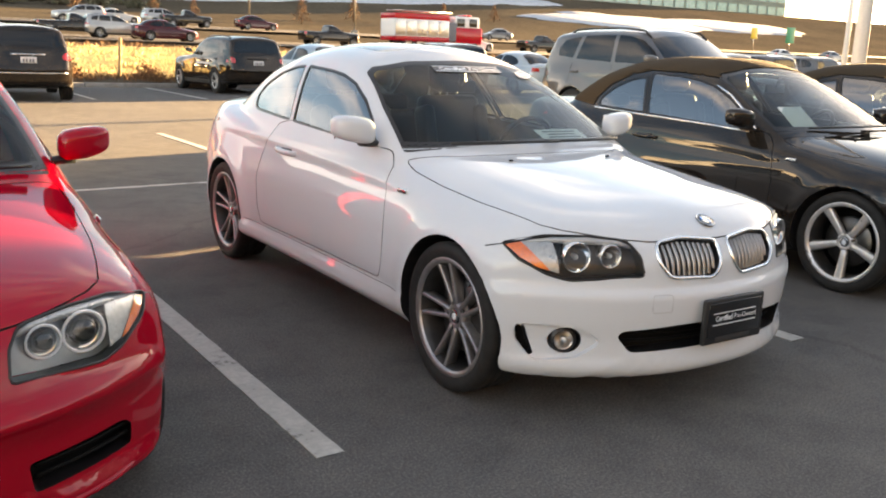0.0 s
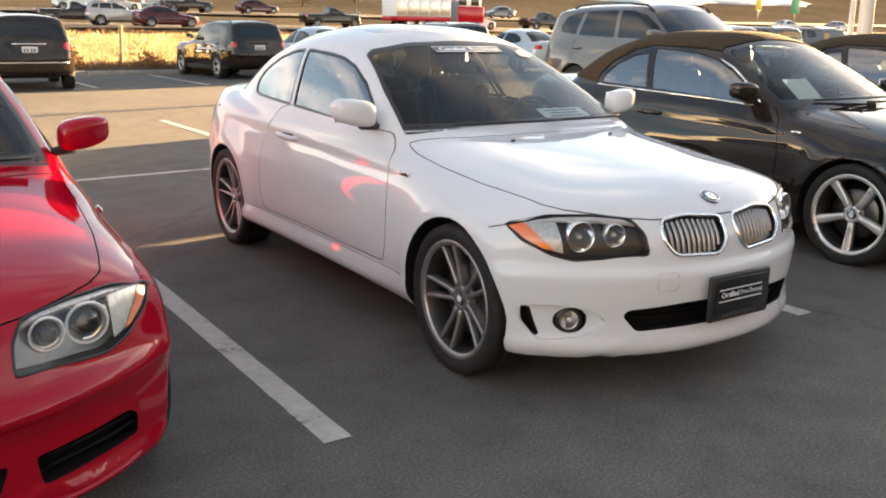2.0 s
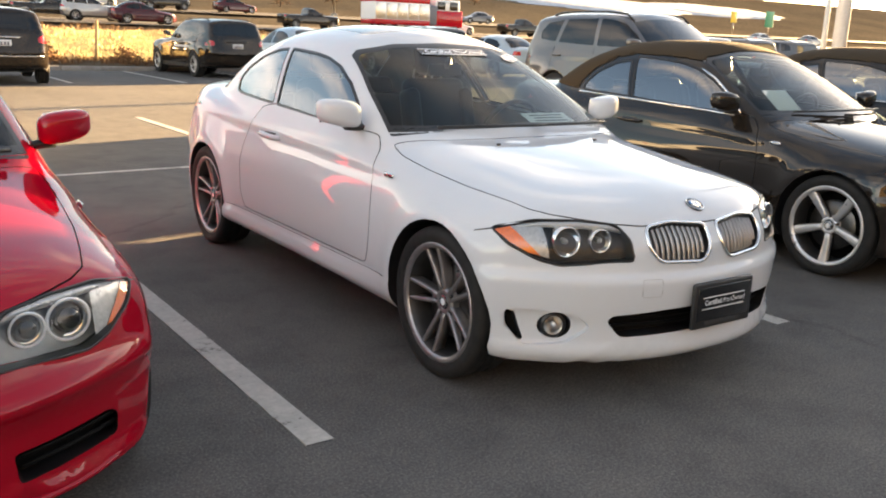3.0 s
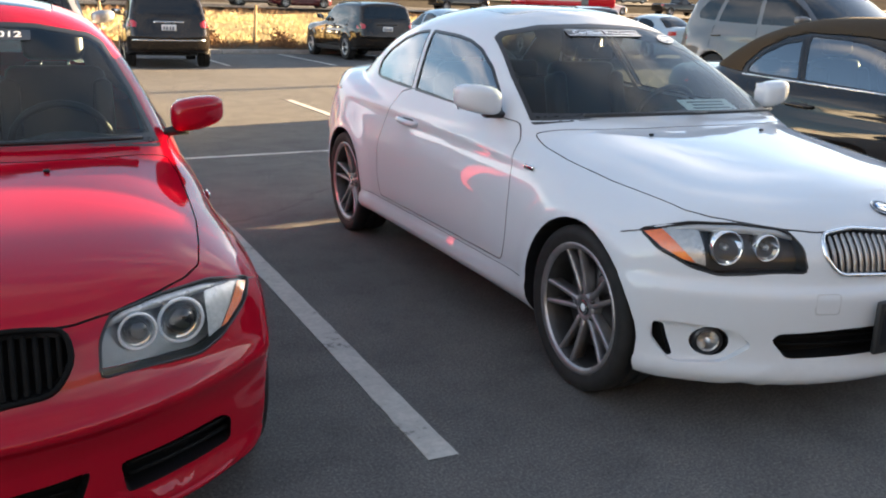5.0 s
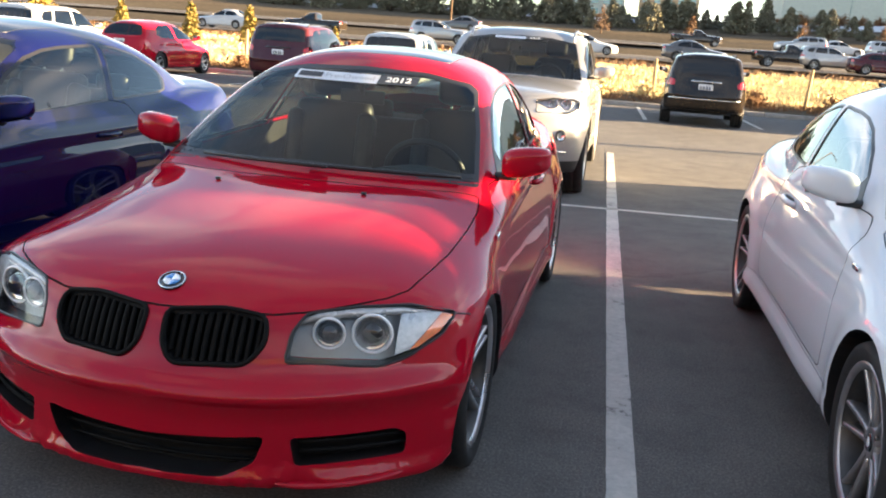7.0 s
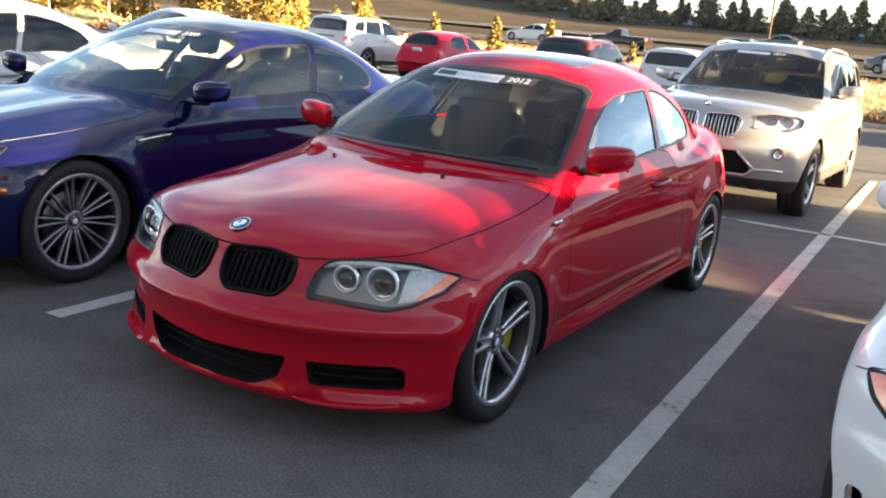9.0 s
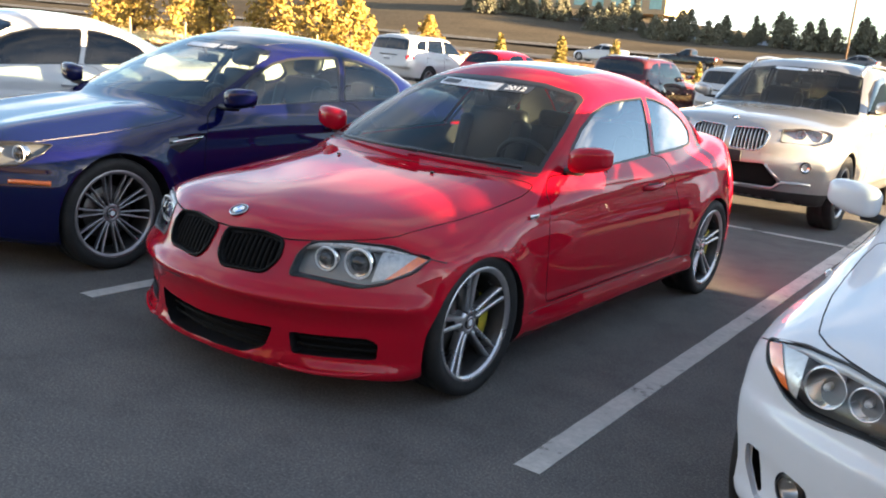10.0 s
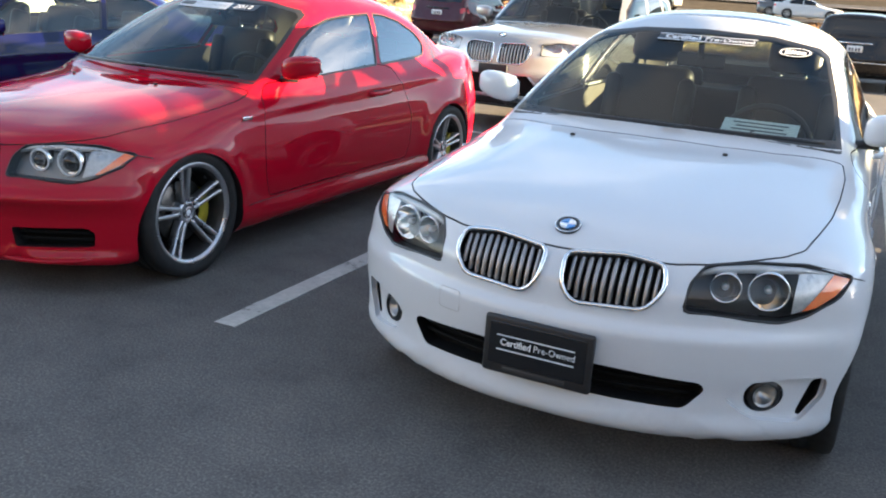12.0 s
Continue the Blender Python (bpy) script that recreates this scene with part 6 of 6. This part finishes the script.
def stripe(x0, y0, x1, y1, w, name="painted_line", label="worn white painted parking line"):
    """A thin strip of paint with a slightly ragged edge."""
    a, b = Vector((x0, y0)), Vector((x1, y1))
    d = (b - a).normalized()
    s = Vector((-d.y, d.x))
    n = max(8, int((b - a).length * 14))
    rows = []
    for i in range(n + 1):
        c = a + (b - a) * i / n
        e0, e1 = (noise.noise(Vector((c.x * 9, c.y * 9, k))) * 0.004 for k in (0.0, 7.0))
        p, q = c - s * (w / 2 + e0), c + s * (w / 2 + e1)
        rows.append([(p.x, p.y, 0.0), (p.x, p.y, 0.004), (q.x, q.y, 0.004), (q.x, q.y, 0.0)])
    bm = from_grid(np.array(rows))
    bmesh.ops.recalc_face_normals(bm, faces=bm.faces)
    return tagged(part(name, bm, LINE, smooth=False), label, "marking", "parking lines", "structure")


for k in range(-8, 9):
    x = -1.538 + 2.66 * k
    y = -0.33 + 0.035 * k
    stripe(x, y, x - 0.215, y + 11.1, 0.105)
stripe(-26, 5.70 - 24.4 * 0.072, 26, 5.70 + 27.6 * 0.072, 0.075, label="thin white line between the parking rows")
for k in range(-12, 14):
    x = -1.05 + 2.68 * k
    stripe(x, 18.9, x - 0.1, 24.3, 0.10)


# ---- plants ----
def tufts(name, label, n, area_, h, material, width, blades=5, seed=1):
    """Many blades of dry grass as one mesh."""
    rnd = np.random.RandomState(seed)
    x0, x1, y0, y1 = area_
    v, f = [], []
    for _ in range(n):
        y = y0 + (y1 - y0) * rnd.rand() ** 1.25
        x = x0 + (x1 - x0) * rnd.rand()
        z = float(land(x, y)) + 0.10 * noise.noise(Vector((x * 0.2, y * 0.2, 0)))
        k = h * (0.55 + 0.9 * rnd.rand()) * (0.75 + 0.5 * noise.noise(Vector((x * 0.35, y * 0.35, 3))))
        for _ in range(blades):
            a, r, t = rnd.rand() * 6.283, 0.16 * rnd.rand(), k * (0.6 + 0.5 * rnd.rand())
            bx, by = x + r * math.cos(a), y + r * math.sin(a)
            lean = 0.45 * t
            c = rnd.rand() * 6.283
            dx, dy = width * math.cos(c), width * math.sin(c)
            i = len(v)
            v += [(bx - dx, by - dy, z - 0.05), (bx + dx, by + dy, z - 0.05), (bx + lean * math.cos(a) * 0.4 + dx * 0.5, by + lean * math.sin(a) * 0.4 + dy * 0.5, z + t * 0.65), (bx + lean * math.cos(a), by + lean * math.sin(a), z + t)]
            f += [(i, i + 1, i + 2), (i, i + 2, i + 3)]
    me = bpy.data.meshes.new(name)
    me.from_pydata(v, [], f)
    me.materials.append(material)
    return tagged(new(name, me), label, "grass", kind="stuff")


MEADOW = plain("matted_dry_grass", (0.42, 0.32, 0.15), 0.95, vary=0.35, scale=14, bump=0.06)
gx, gy = np.linspace(-90, 90, 181), np.linspace(26.4, 48, 55)
mat_grid = np.array([[(x, y + 0.5 * noise.noise(Vector((x * 0.4, 0, 5))) * (1 if y < 27 else 0), float(land(x, y)) + 0.12 * noise.noise(Vector((x * 0.2, y * 0.2, 0))) + (0.05 if 26.5 < y < 47.5 else -0.1) + 0.05 * noise.noise(Vector((x * 1.3, y * 1.3, 9)))) for x in gx] for y in gy])
tagged(part("meadow", from_grid(mat_grid[:, ::-1]), MEADOW), "matted golden grass on the bank behind the kerb", "ground", kind="structure")
tufts("dry_grass", "short golden dry grass behind the kerb", 22000, (-50, 50, 26.6, 47), 0.24, STRAW, 0.007, 7, 2)
tufts("dry_grass", "low brown grass along the kerb", 4500, (-50, 50, 24.9, 27.0), 0.17, BRUSH, 0.006, 7, 4)
tufts("dry_grass", "low brown dry grass beside the road", 5000, (-75, 75, 46, 55), 0.25, BRUSH, 0.012, 4, 3)


def leaf_cloud(centres, n, size, rnd, spread):
    """Small leaves scattered round limb ends."""
    v, f = [], []
    for _ in range(n):
        c = centres[rnd.randint(len(centres))]
        p = Vector(c) + Vector(rnd.normal(0, 1, 3)) * spread
        a, b = Vector(rnd.normal(0, 1, 3)).normalized(), Vector(rnd.normal(0, 1, 3)).normalized()
        b = (b - a * a.dot(b)).normalized()
        s = size * (0.6 + 0.8 * rnd.rand())
        i = len(v)
        v += [tuple(p - a * s), tuple(p + b * s * 0.5), tuple(p + a * s), tuple(p - b * s * 0.5)]
        f += [(i, i + 1, i + 2, i + 3)]
    return v, f


def mesh_part(name, v, f, material, parent, label=""):
    me = bpy.data.meshes.new(name)
    me.from_pydata(v, [], f)
    me.materials.append(material)
    ob = new(name, me)
    ob.parent = parent
    return tagged(ob, label)


def conifer(label, h, material, seed, n=1300, slim=0.30, leaf=0.09):
    """A small pine: trunk, whorls of limbs and a ragged crown of needle clumps."""
    rnd = np.random.RandomState(seed)
    t = thing("conifer_tree", label, "tree")
    trunk = tube([(0, 0, -0.1), (0.02 * h, 0, 0.4 * h), (0, 0.01 * h, h * 0.97)], [0.035 * h, 0.022 * h, 0.004 * h], 7)
    cent = []
    for k in range(26):
        z = h * (0.12 + 0.86 * k / 26)
        r = slim * h * (1 - k / 27) ** 0.85 * (0.65 + 0.6 * rnd.rand())
        for _ in range(5):
            a = rnd.rand() * 6.283
            e = (r * math.cos(a), r * math.sin(a), z - 0.05 * h * rnd.rand())
            add(trunk, tube([(0, 0, z), (e[0] * 0.6, e[1] * 0.6, z + 0.01 * h), e], [0.006 * h, 0.004 * h, 0.002 * h], 4))
            for u in (0.45, 0.75, 1.0):
                cent.append((e[0] * u, e[1] * u, z + (e[2] - z) * u))
    part("trunk", trunk, BARK, t, "brown trunk with limbs")
    v, f = leaf_cloud(cent, n, leaf * h / 2, rnd, 0.028 * h)
    mesh_part("crown", v, f, material, t, "ragged needle crown")
    return t


def shrub(label, r, material, seed, n=700, leaf=0.05):
    rnd = np.random.RandomState(seed)
    t = thing("shrub", label, "shrub")
    twigs, cent = bmesh.new(), []
    for _ in range(22):
        a, e = rnd.rand() * 6.283, 0.35 + 1.1 * rnd.rand()
        d = Vector((math.cos(a) * math.cos(e), math.sin(a) * math.cos(e), math.sin(e) * 0.75)) * r * (0.7 + 0.5 * rnd.rand())
        add(twigs, tube([(0, 0, -0.03), tuple(d * 0.5 + Vector((0, 0, 0.05))), tuple(d)], [0.012, 0.008, 0.003], 4))
        cent += [tuple(d * u) for u in (0.5, 0.7, 0.85, 1.0)]
    part("stem", twigs, BARK, t, "bare twigs")
    v, f = leaf_cloud(cent, n, leaf, rnd, 0.13 * r)
    mesh_part("foliage", v, f, material, t, "dry leaves")
    return t


def put(ob, x, y, k=1.0, rot=0.0, sink_=0.0):
    c = copy_thing(ob, pose(0, 0, 0))
    c.matrix_basis = pose(x, y, float(land(x, y)) - sink_, 0, 0, rot) @ Matrix.Scale(k, 4)
    return c


rnd = np.random.RandomState(11)
bush_a, bush_b, bush_c = (shrub("dry brown shrub behind the kerb", 0.55, BRUSH, 21), shrub("low straw-coloured shrub behind the kerb", 0.5, STRAW, 22), shrub("broad brown shrub in the planting bed", 0.7, BRUSH, 23, 900))
for ob, x in ((bush_a, 2.2), (bush_b, -2.9), (bush_c, 8.4)):
    ob.matrix_basis = pose(x, 25.7, float(land(x, 25.7)))
for k in range(44):
    x = -40 + 80 * k / 43 + rnd.normal(0, 0.5)
    y = 25.5 + abs(rnd.normal(0, 0.7))
    put((bush_a, bush_b, bush_c)[rnd.randint(3)], x, y, 0.7 + 0.6 * rnd.rand(), rnd.rand() * 360, 0.03)

# golden needle colour with the warm sunlight already mixed in
young = conifer("young pine with sunlit golden-green needles", 1.9, plain("sunlit_needles", (0.20, 0.16, 0.05), 0.9, vary=0.35, scale=6), 31, 1500, 0.30)
young.matrix_basis = pose(-23.6, 40, float(land(0, 40)))
for x, y, k in ((-27.5, 40, 0.95), (-20.2, 39.5, 1.0), (-16.2, 41, 0.6), (-31, 38, 1.1), (-34.5, 40, 0.9), (-12.5, 42, 0.5), (-38, 41, 1.2)):
    put(young, x, y, k, x * 37)
gold = conifer("bushy tree with golden foliage in the sun", 4.2, GOLD, 41, 2600, 0.42, 0.06)
gold.matrix_basis = pose(-33.5, 31.5, float(land(0, 31)))
for x, y, k in ((-30.2, 30.5, 0.85), (-37.5, 32, 1.0), (-41.5, 31, 0.95), (-27.3, 33, 0.6), (-46, 33, 1.1), (-50, 32, 1.0), (-55, 34, 1.1)):
    put(gold, x, y, k, x * 53)
pine = conifer("dark pine on the ridge", 6.5, NEEDLE, 51, 1500, 0.27, 0.085)
pine.matrix_basis = pose(-12, 139, float(land(-12, 139)))
pine_b = conifer("broad dark pine on the ridge", 5.5, NEEDLE, 52, 1500, 0.40, 0.09)
pine_b.matrix_basis = pose(-18, 141, float(land(-18, 141)))
for k in range(64):
    x = -92 + 104 * k / 63 + rnd.normal(0, 1.0)
    y = 140 + rnd.normal(0, 4)
    put((pine, pine_b)[rnd.randint(2)], x + rnd.normal(0, 1.5), y, 0.28 + 0.66 * rnd.rand() ** 1.4, rnd.rand() * 360, 0.1)
pine_c = conifer("round-topped dark pine on the ridge", 4.6, NEEDLE, 53, 1300, 0.52, 0.10)
pine_c.matrix_basis = pose(-40, 143, float(land(-40, 143)))
for k in range(70):
    x = -95 + 128 * k / 69 + rnd.normal(0, 1.6)
    put((pine_b, pine_c)[rnd.randint(2)], x, 136 + rnd.normal(0, 5), 0.45 + 0.55 * rnd.rand(), rnd.rand() * 360, 0.3)
bare = conifer("small bare tree on the slope", 3.2, BRUSH, 61, 500, 0.38, 0.05)
bare.matrix_basis = pose(5.5, 105, float(land(5.5, 105)))
for x, y in ((19, 112), (27, 108), (35, 118), (48, 112), (60, 120), (75, 118), (-5, 112), (90, 125)):
    put(bare, x, y, 0.8 + 0.4 * rnd.rand(), x * 17)

# ---- road, fence, poles, far buildings ----
def strip(y0, y1, name, material, label, lift, cat="road"):
    xx = np.linspace(-420, 420, 60)
    p = np.array([[(x, y, float(land(x, y)) + lift) for x in xx] for y in (y0, (y0 + y1) / 2, y1)])
    bm = from_grid(p[:, ::-1])
    return tagged(part(name, bm, material), label, cat, kind="structure")


strip(56.5, 71.5, "road", ROAD, "near carriageway of the highway", 0.16)
strip(82.5, 96.5, "road", ROAD, "far carriageway of the highway", 0.20)
for y in (57.2, 70.8, 83.2, 95.8):
    strip(y, y + 0.18, "edge_line", LINE, "white road edge line", 0.18 if y < 75 else 0.22, "marking")
for x0 in range(-70, 110, 9):
    for y in (61.6, 66.2, 87.5, 91.8):
        bm = rbox(3.0, 0.14, 0.02, (x0, y, float(land(x0, y)) + (0.175 if y < 75 else 0.215)), 0)
        tagged(part("lane_dash", bm, LINE, smooth=False), "white lane dash on the highway", "marking", "lane dashes", "structure")
for k in range(-9, 9):
    x, y = -0.7 + 4.6 * k, 26.2
    h = 1.25
    bm = tube([(0, 0, -0.3), (0, 0, h * 0.5), (0, 0, h - 0.03), (0, 0, h)], [0.055, 0.052, 0.05, 0.03], 9)
    tagged(part("fence_post", bm, TIMBER, None, "", pose(x, y, float(land(x, y)), rnd.normal(0, 1.5), rnd.normal(0, 1.5), 0)), "weathered wooden fence post in dry grass", "post", "fence posts")


def pole(x, y, z, h, r, material, label, arm=0.0):
    t = thing("light_pole", label, "pole", pose(x, y, z))
    part("base", add(rbox(0.7, 0.7, 0.5, (0, 0, 0.2), 0.04), rbox(0.4, 0.4, 0.06, (0, 0, 0.48), 0.01)), CONCRETE, t, "concrete footing")
    part("shaft", tube([(0, 0, 0.3), (0, 0, h * 0.5), (0, 0, h)], [r, r * 0.85, r * 0.65], 12), material, t)
    if arm:
        part("arm", tube([(0, 0, h - 0.1), (-arm * 0.5, 0, h + 0.2), (-arm, 0, h + 0.2)], 0.05, 8), material, t)
        part("lamp_head", rbox(0.7, 0.3, 0.14, (-arm - 0.3, 0, h + 0.2), 0.04, 2), SATIN, t)
    return t


pole(11.0, 5.82, 0, 9, 0.12, PALE_STEEL, "white lamp post in the parking lot", 0.8)
pole(32.4, 20.0, 0, 9, 0.12, PALE_STEEL, "slim white lamp post in the parking lot", 0.8)
pole(-21.5, 98, 3.0, 11, 0.12, BARK, "tall lamp post beside the highway", 1.5)
pole(49, 98, 3.0, 11, 0.12, SATIN, "tall lamp post beside the highway", 1.5)
pole(36, 100, 3.3, 11, 0.12, SATIN, "tall lamp post beside the highway", 1.5)


def snow_patch(x, y, w, d, seed):
    r2 = np.random.RandomState(seed)
    a = np.linspace(0, 2 * np.pi, 40, endpoint=False)
    rows = []
    for u in (0.0, 0.5, 0.85, 1.0):
        ring = []
        for t in a:
            k = 1 + 0.35 * noise.noise(Vector((math.cos(t) * 2 + seed, math.sin(t) * 2, seed))) + 0.2 * noise.noise(Vector((math.cos(t) * 6, math.sin(t) * 6, seed)))
            px, py = x + w * u * k * math.cos(t), y + d * u * k * math.sin(t)
            ring.append((px, py, float(land(px, py)) + (0.35 if u < 0.9 else -0.1)))
        rows.append(ring)
    bm = from_grid(np.array(rows), True)
    bmesh.ops.remove_doubles(bm, verts=bm.verts, dist=1e-4)
    bmesh.ops.recalc_face_normals(bm, faces=bm.faces)
    return tagged(part("snow_patch", bm, SNOW), "old snow lying on the brown slope", "snow", "snow patches")


for k, (x, y, w, d) in enumerate(((52, 152, 22, 5), (88, 150, 26, 6), (130, 132, 26, 9), (165, 135, 24, 8), (10, 147, 26, 1.2), (-26, 146, 22, 0.9), (-58, 143, 20, 0.7), (40, 152, 22, 1.4), (110, 150, 16, 4))):
    snow_patch(x, y, w, d, k + 3)


def building(name, label, x, y, w, d, h, wall, storeys, bays, glazed, base=None):
    """A block with storeys of window bays, parapet and plinth."""
    z = float(land(x + w / 2, y)) - 0.5 if base is None else base
    t = thing(name, label, "building", pose(x, y, z))
    part("wall", rbox(w, d, h, (w / 2, d / 2, h / 2), 0), wall, t, smooth=False)
    part("roof", rbox(w + 0.6, d + 0.6, 0.5, (w / 2, d / 2, h + 0.2), 0.05), CONCRETE, t, smooth=False)
    sh = h / storeys
    for i in range(storeys):
        for k in range(bays):
            bw = w / bays
            win = part("window", rbox(bw * glazed, 0.12, sh * 0.62, (bw * (k + 0.5), -0.05, sh * (i + 0.52)), 0), WALL_GLASS, t, smooth=False)
            part("window_frame", rbox(bw * glazed + 0.15, 0.2, 0.12, (bw * (k + 0.5), -0.06, sh * (i + 0.2)), 0), CONCRETE, win, smooth=False)
    return t


building("office_building", "long pale office building on the hill", 24, 162, 22, 18, 11, WALL_PALE, 1, 1, 0.001)
building("office_building", "pale glass-fronted office building on the hill", 46.5, 163, 46, 18, 12, WALL_SHADED, 3, 14, 0.82)
building("office_building", "long green-glass office building on the hill", 100, 170, 130, 20, 14, WALL_SHADED, 4, 30, 0.8)
building("office_building", "tan building behind the pines", 0, 190, 12, 10, 6, WALL_BROWN, 2, 5, 0.5)
building("office_building", "pale low building behind the pines", -18, 195, 15, 10, 5, WALL_PALE, 2, 6, 0.6)
building("office_building", "dark flat building on the far hill", -120, 165, 50, 14, 4.5, WALL_BROWN, 1, 12, 0.6)
for k in range(26):
    x = 24 + 3.0 * k
    ob = put(bush_c, x, 158.5 + rnd.normal(0, 0.8), 2.2 + rnd.rand(), rnd.rand() * 360)
# dealership building out of view, whose corner shades the near stalls
dx = 34.0
corner = 0.64 + dx * math.tan(radians(SUN_AZ))
t = thing("dealership_building", "large plain building beside the parking lot", "building", pose(dx, corner - 60, 0))
part("wall", rbox(18, 60, 11, (9, 30, 5.5), 0), WALL_PALE, t, smooth=False)
part("roof", rbox(18.6, 60.0, 0.5, (9.3, 29.99, 11.2), 0), CONCRETE, t, smooth=False)
for k in range(12):
    part("window", rbox(0.12, 4.2, 3.0, (-0.05, 2.5 + 5 * k, 2.2), 0), WALL_GLASS, t, smooth=False)

# invented block behind the camera: cuts low sky light on faces towards -y
t = thing("unseen_blocker_building", "long unseen block behind the camera, added to darken the car fronts", "building", pose(-40, -40, 0))
part("wall", rbox(90, 12, 11, (45, 6, 5.5), 0), WALL_BROWN, t, smooth=False)
part("roof", rbox(90.6, 12.6, 0.5, (45, 6, 11.2), 0), CONCRETE, t, smooth=False)
for k in range(16):
    part("window", rbox(4.4, 0.12, 3.2, (4 + 5.4 * k, 12.05, 2.3), 0), WALL_GLASS, t, smooth=False)

# ---- traffic on the highway, standing as it stood ----
truck, _ = vehicle("pickup_truck", "dark pickup truck on the highway", "pickup", BLACK, pose(11.5, 64.5, float(land(11, 64)) + 0.16, 0, 0, 90), 0.24, group="cars on the highway", plate=False)
far_sedan, _ = vehicle("sedan_car", "plain white sedan on the highway", "sedan", PEARL, pose(-3, 63.5, float(land(-3, 63)) + 0.16, 0, 0, 90), 0.24, group="cars on the highway", plate=False)
far_red, _ = vehicle("sedan_car", "dark red sedan on the highway", "sedan", MAROON, pose(16.5, 60.5, float(land(16, 60)) + 0.16, 0, 0, 90), 0.24, group="cars on the highway", plate=False)
far_suv, _ = vehicle("suv_car", "silver sport utility car on the highway", "suv", SILVER, pose(24, 87, float(land(24, 87)) + 0.2, 0, 0, 90), 0.24, group="cars on the highway", plate=False)
far_dark, _ = vehicle("sedan_car", "dark sedan on the highway", "sedan", GREY, pose(4.5, 61.5, float(land(4, 61)) + 0.16, 0, 0, 90), 0.24, group="cars on the highway", plate=False)
for src, x, y, dirn in ((far_dark, -4.5, 66.5, 90), (far_suv, 12.5, 85, -90), (truck, 26, 86, 90), (far_suv, 14.0, 64, 90), (truck, 31, 64, 90), (far_sedan, 20.5, 92, 90), (far_red, 33, 86, 90), (truck, -28, 66, -90), (far_sedan, -34, 63, -90),
                        (far_dark, -20, 88, -90), (far_suv, -14, 64, 90), (far_sedan, 44, 63, 90), (truck, 54, 65, 90), (far_dark, 62, 88, -90), (far_suv, 74, 64, 90), (far_sedan, 92, 66, 90), (far_dark, 108, 70, 90), (truck, 7, 92, 90)):
    c = copy_thing(src, pose(0, 0, 0))
    c.matrix_basis = pose(x, y, float(land(x, y)) + (0.16 if y < 75 else 0.2), 0, 0, dirn)


def fire_truck(place):
    """A fire engine: long pale-and-red body with lockers, cab with windows, ladder rack and six wheels."""
    t = thing("fire_truck", "red and white fire engine on the highway", "truck", place)
    b = part("body", rbox(5.2, 2.4, 2.1, (-2.4, 0, 1.75), 0.06), PLATE_WHITE, t, "white locker body")
    part("red_band", rbox(5.22, 2.44, 0.45, (-2.4, 0, 2.6), 0.04), RED, b)
    part("skirt", rbox(5.22, 2.42, 0.4, (-2.4, 0, 0.85), 0.04), RED, b)
    for k in range(5):
        part("locker_door", rbox(0.9, 0.03, 1.2, (-4.5 + 1.03 * k, -1.215, 1.7), 0.01), SATIN, b)
    c = part("cab", rbox(2.7, 2.4, 1.35, (2.2, 0, 1.25), 0.12, 3), RED, t, "red cab")
    part("cab_roof", rbox(2.5, 2.3, 1.1, (2.05, 0, 2.25), 0.15, 3), WHITE, c, "white cab top")
    for x in (1.35, 2.6):
        part("cab_window", rbox(0.8, 0.05, 0.65, (x, -1.15, 2.3), 0.03), DARKGLASS, c)
    part("pump_panel", rbox(0.9, 2.35, 1.5, (0.55, 0, 1.5), 0.04), BAR_GREY, t)
    for y in (-0.6, 0.6):
        part("ladder_rail", tube([(-4.8, y, 3.05), (0.8, y, 3.05)], 0.05, 6), SATIN, t)
    for k in range(8):
        part("ladder_rung", tube([(-4.6 + 0.72 * k, -0.6, 3.05), (-4.6 + 0.72 * k, 0.6, 3.05)], 0.03, 6), SATIN, t)
    part("light_bar", rbox(0.35, 1.7, 0.18, (2.4, 0, 2.9), 0.04), REDLENS, t)
    for x in (2.5, -2.6, -3.7):
        for y in (-1.05, 1.05):
            w = lathe([(0, 0.10), (0.22, 0.10), (0.26, 0.14), (0.30, 0.13)], 20, "y")
            wh = part("wheel", w, SATIN, t, "", Matrix.Translation((x, y, 0.5)) @ Matrix.Rotation(0 if y > 0 else math.pi, 4, "Z"))
            part("tyre", lathe([(0.28, 0.13), (0.46, 0.15), (0.5, 0.10), (0.5, -0.12), (0.46, -0.15), (0.28, -0.13)], 20, "y"), RUBBER, wh)
    return t


fire_truck(pose(38.0, 61.0, float(land(38, 61)) + 0.17, 0, 0, 0))


def road_sign(x, y, label, material, r):
    z = float(land(x, y))
    t = thing("road_sign", label, "sign", pose(x, y, z))
    part("sign_post", tube([(0, 0, -0.3), (0, 0, 3.2)], 0.06, 8), SATIN, t)
    part("sign_panel", rbox(r, 0.05, r * 1.15, (0, -0.06, 3.0), 0.02), material, t)
    return t


road_sign(128, 100, "yellow curve sign beside the highway", plain("sign_yellow", (0.65, 0.45, 0.03), 0.5, vary=0.05), 1.6)
road_sign(138, 100, "green exit sign beside the highway", plain("sign_green", (0.03, 0.25, 0.12), 0.5, vary=0.05), 2.4)
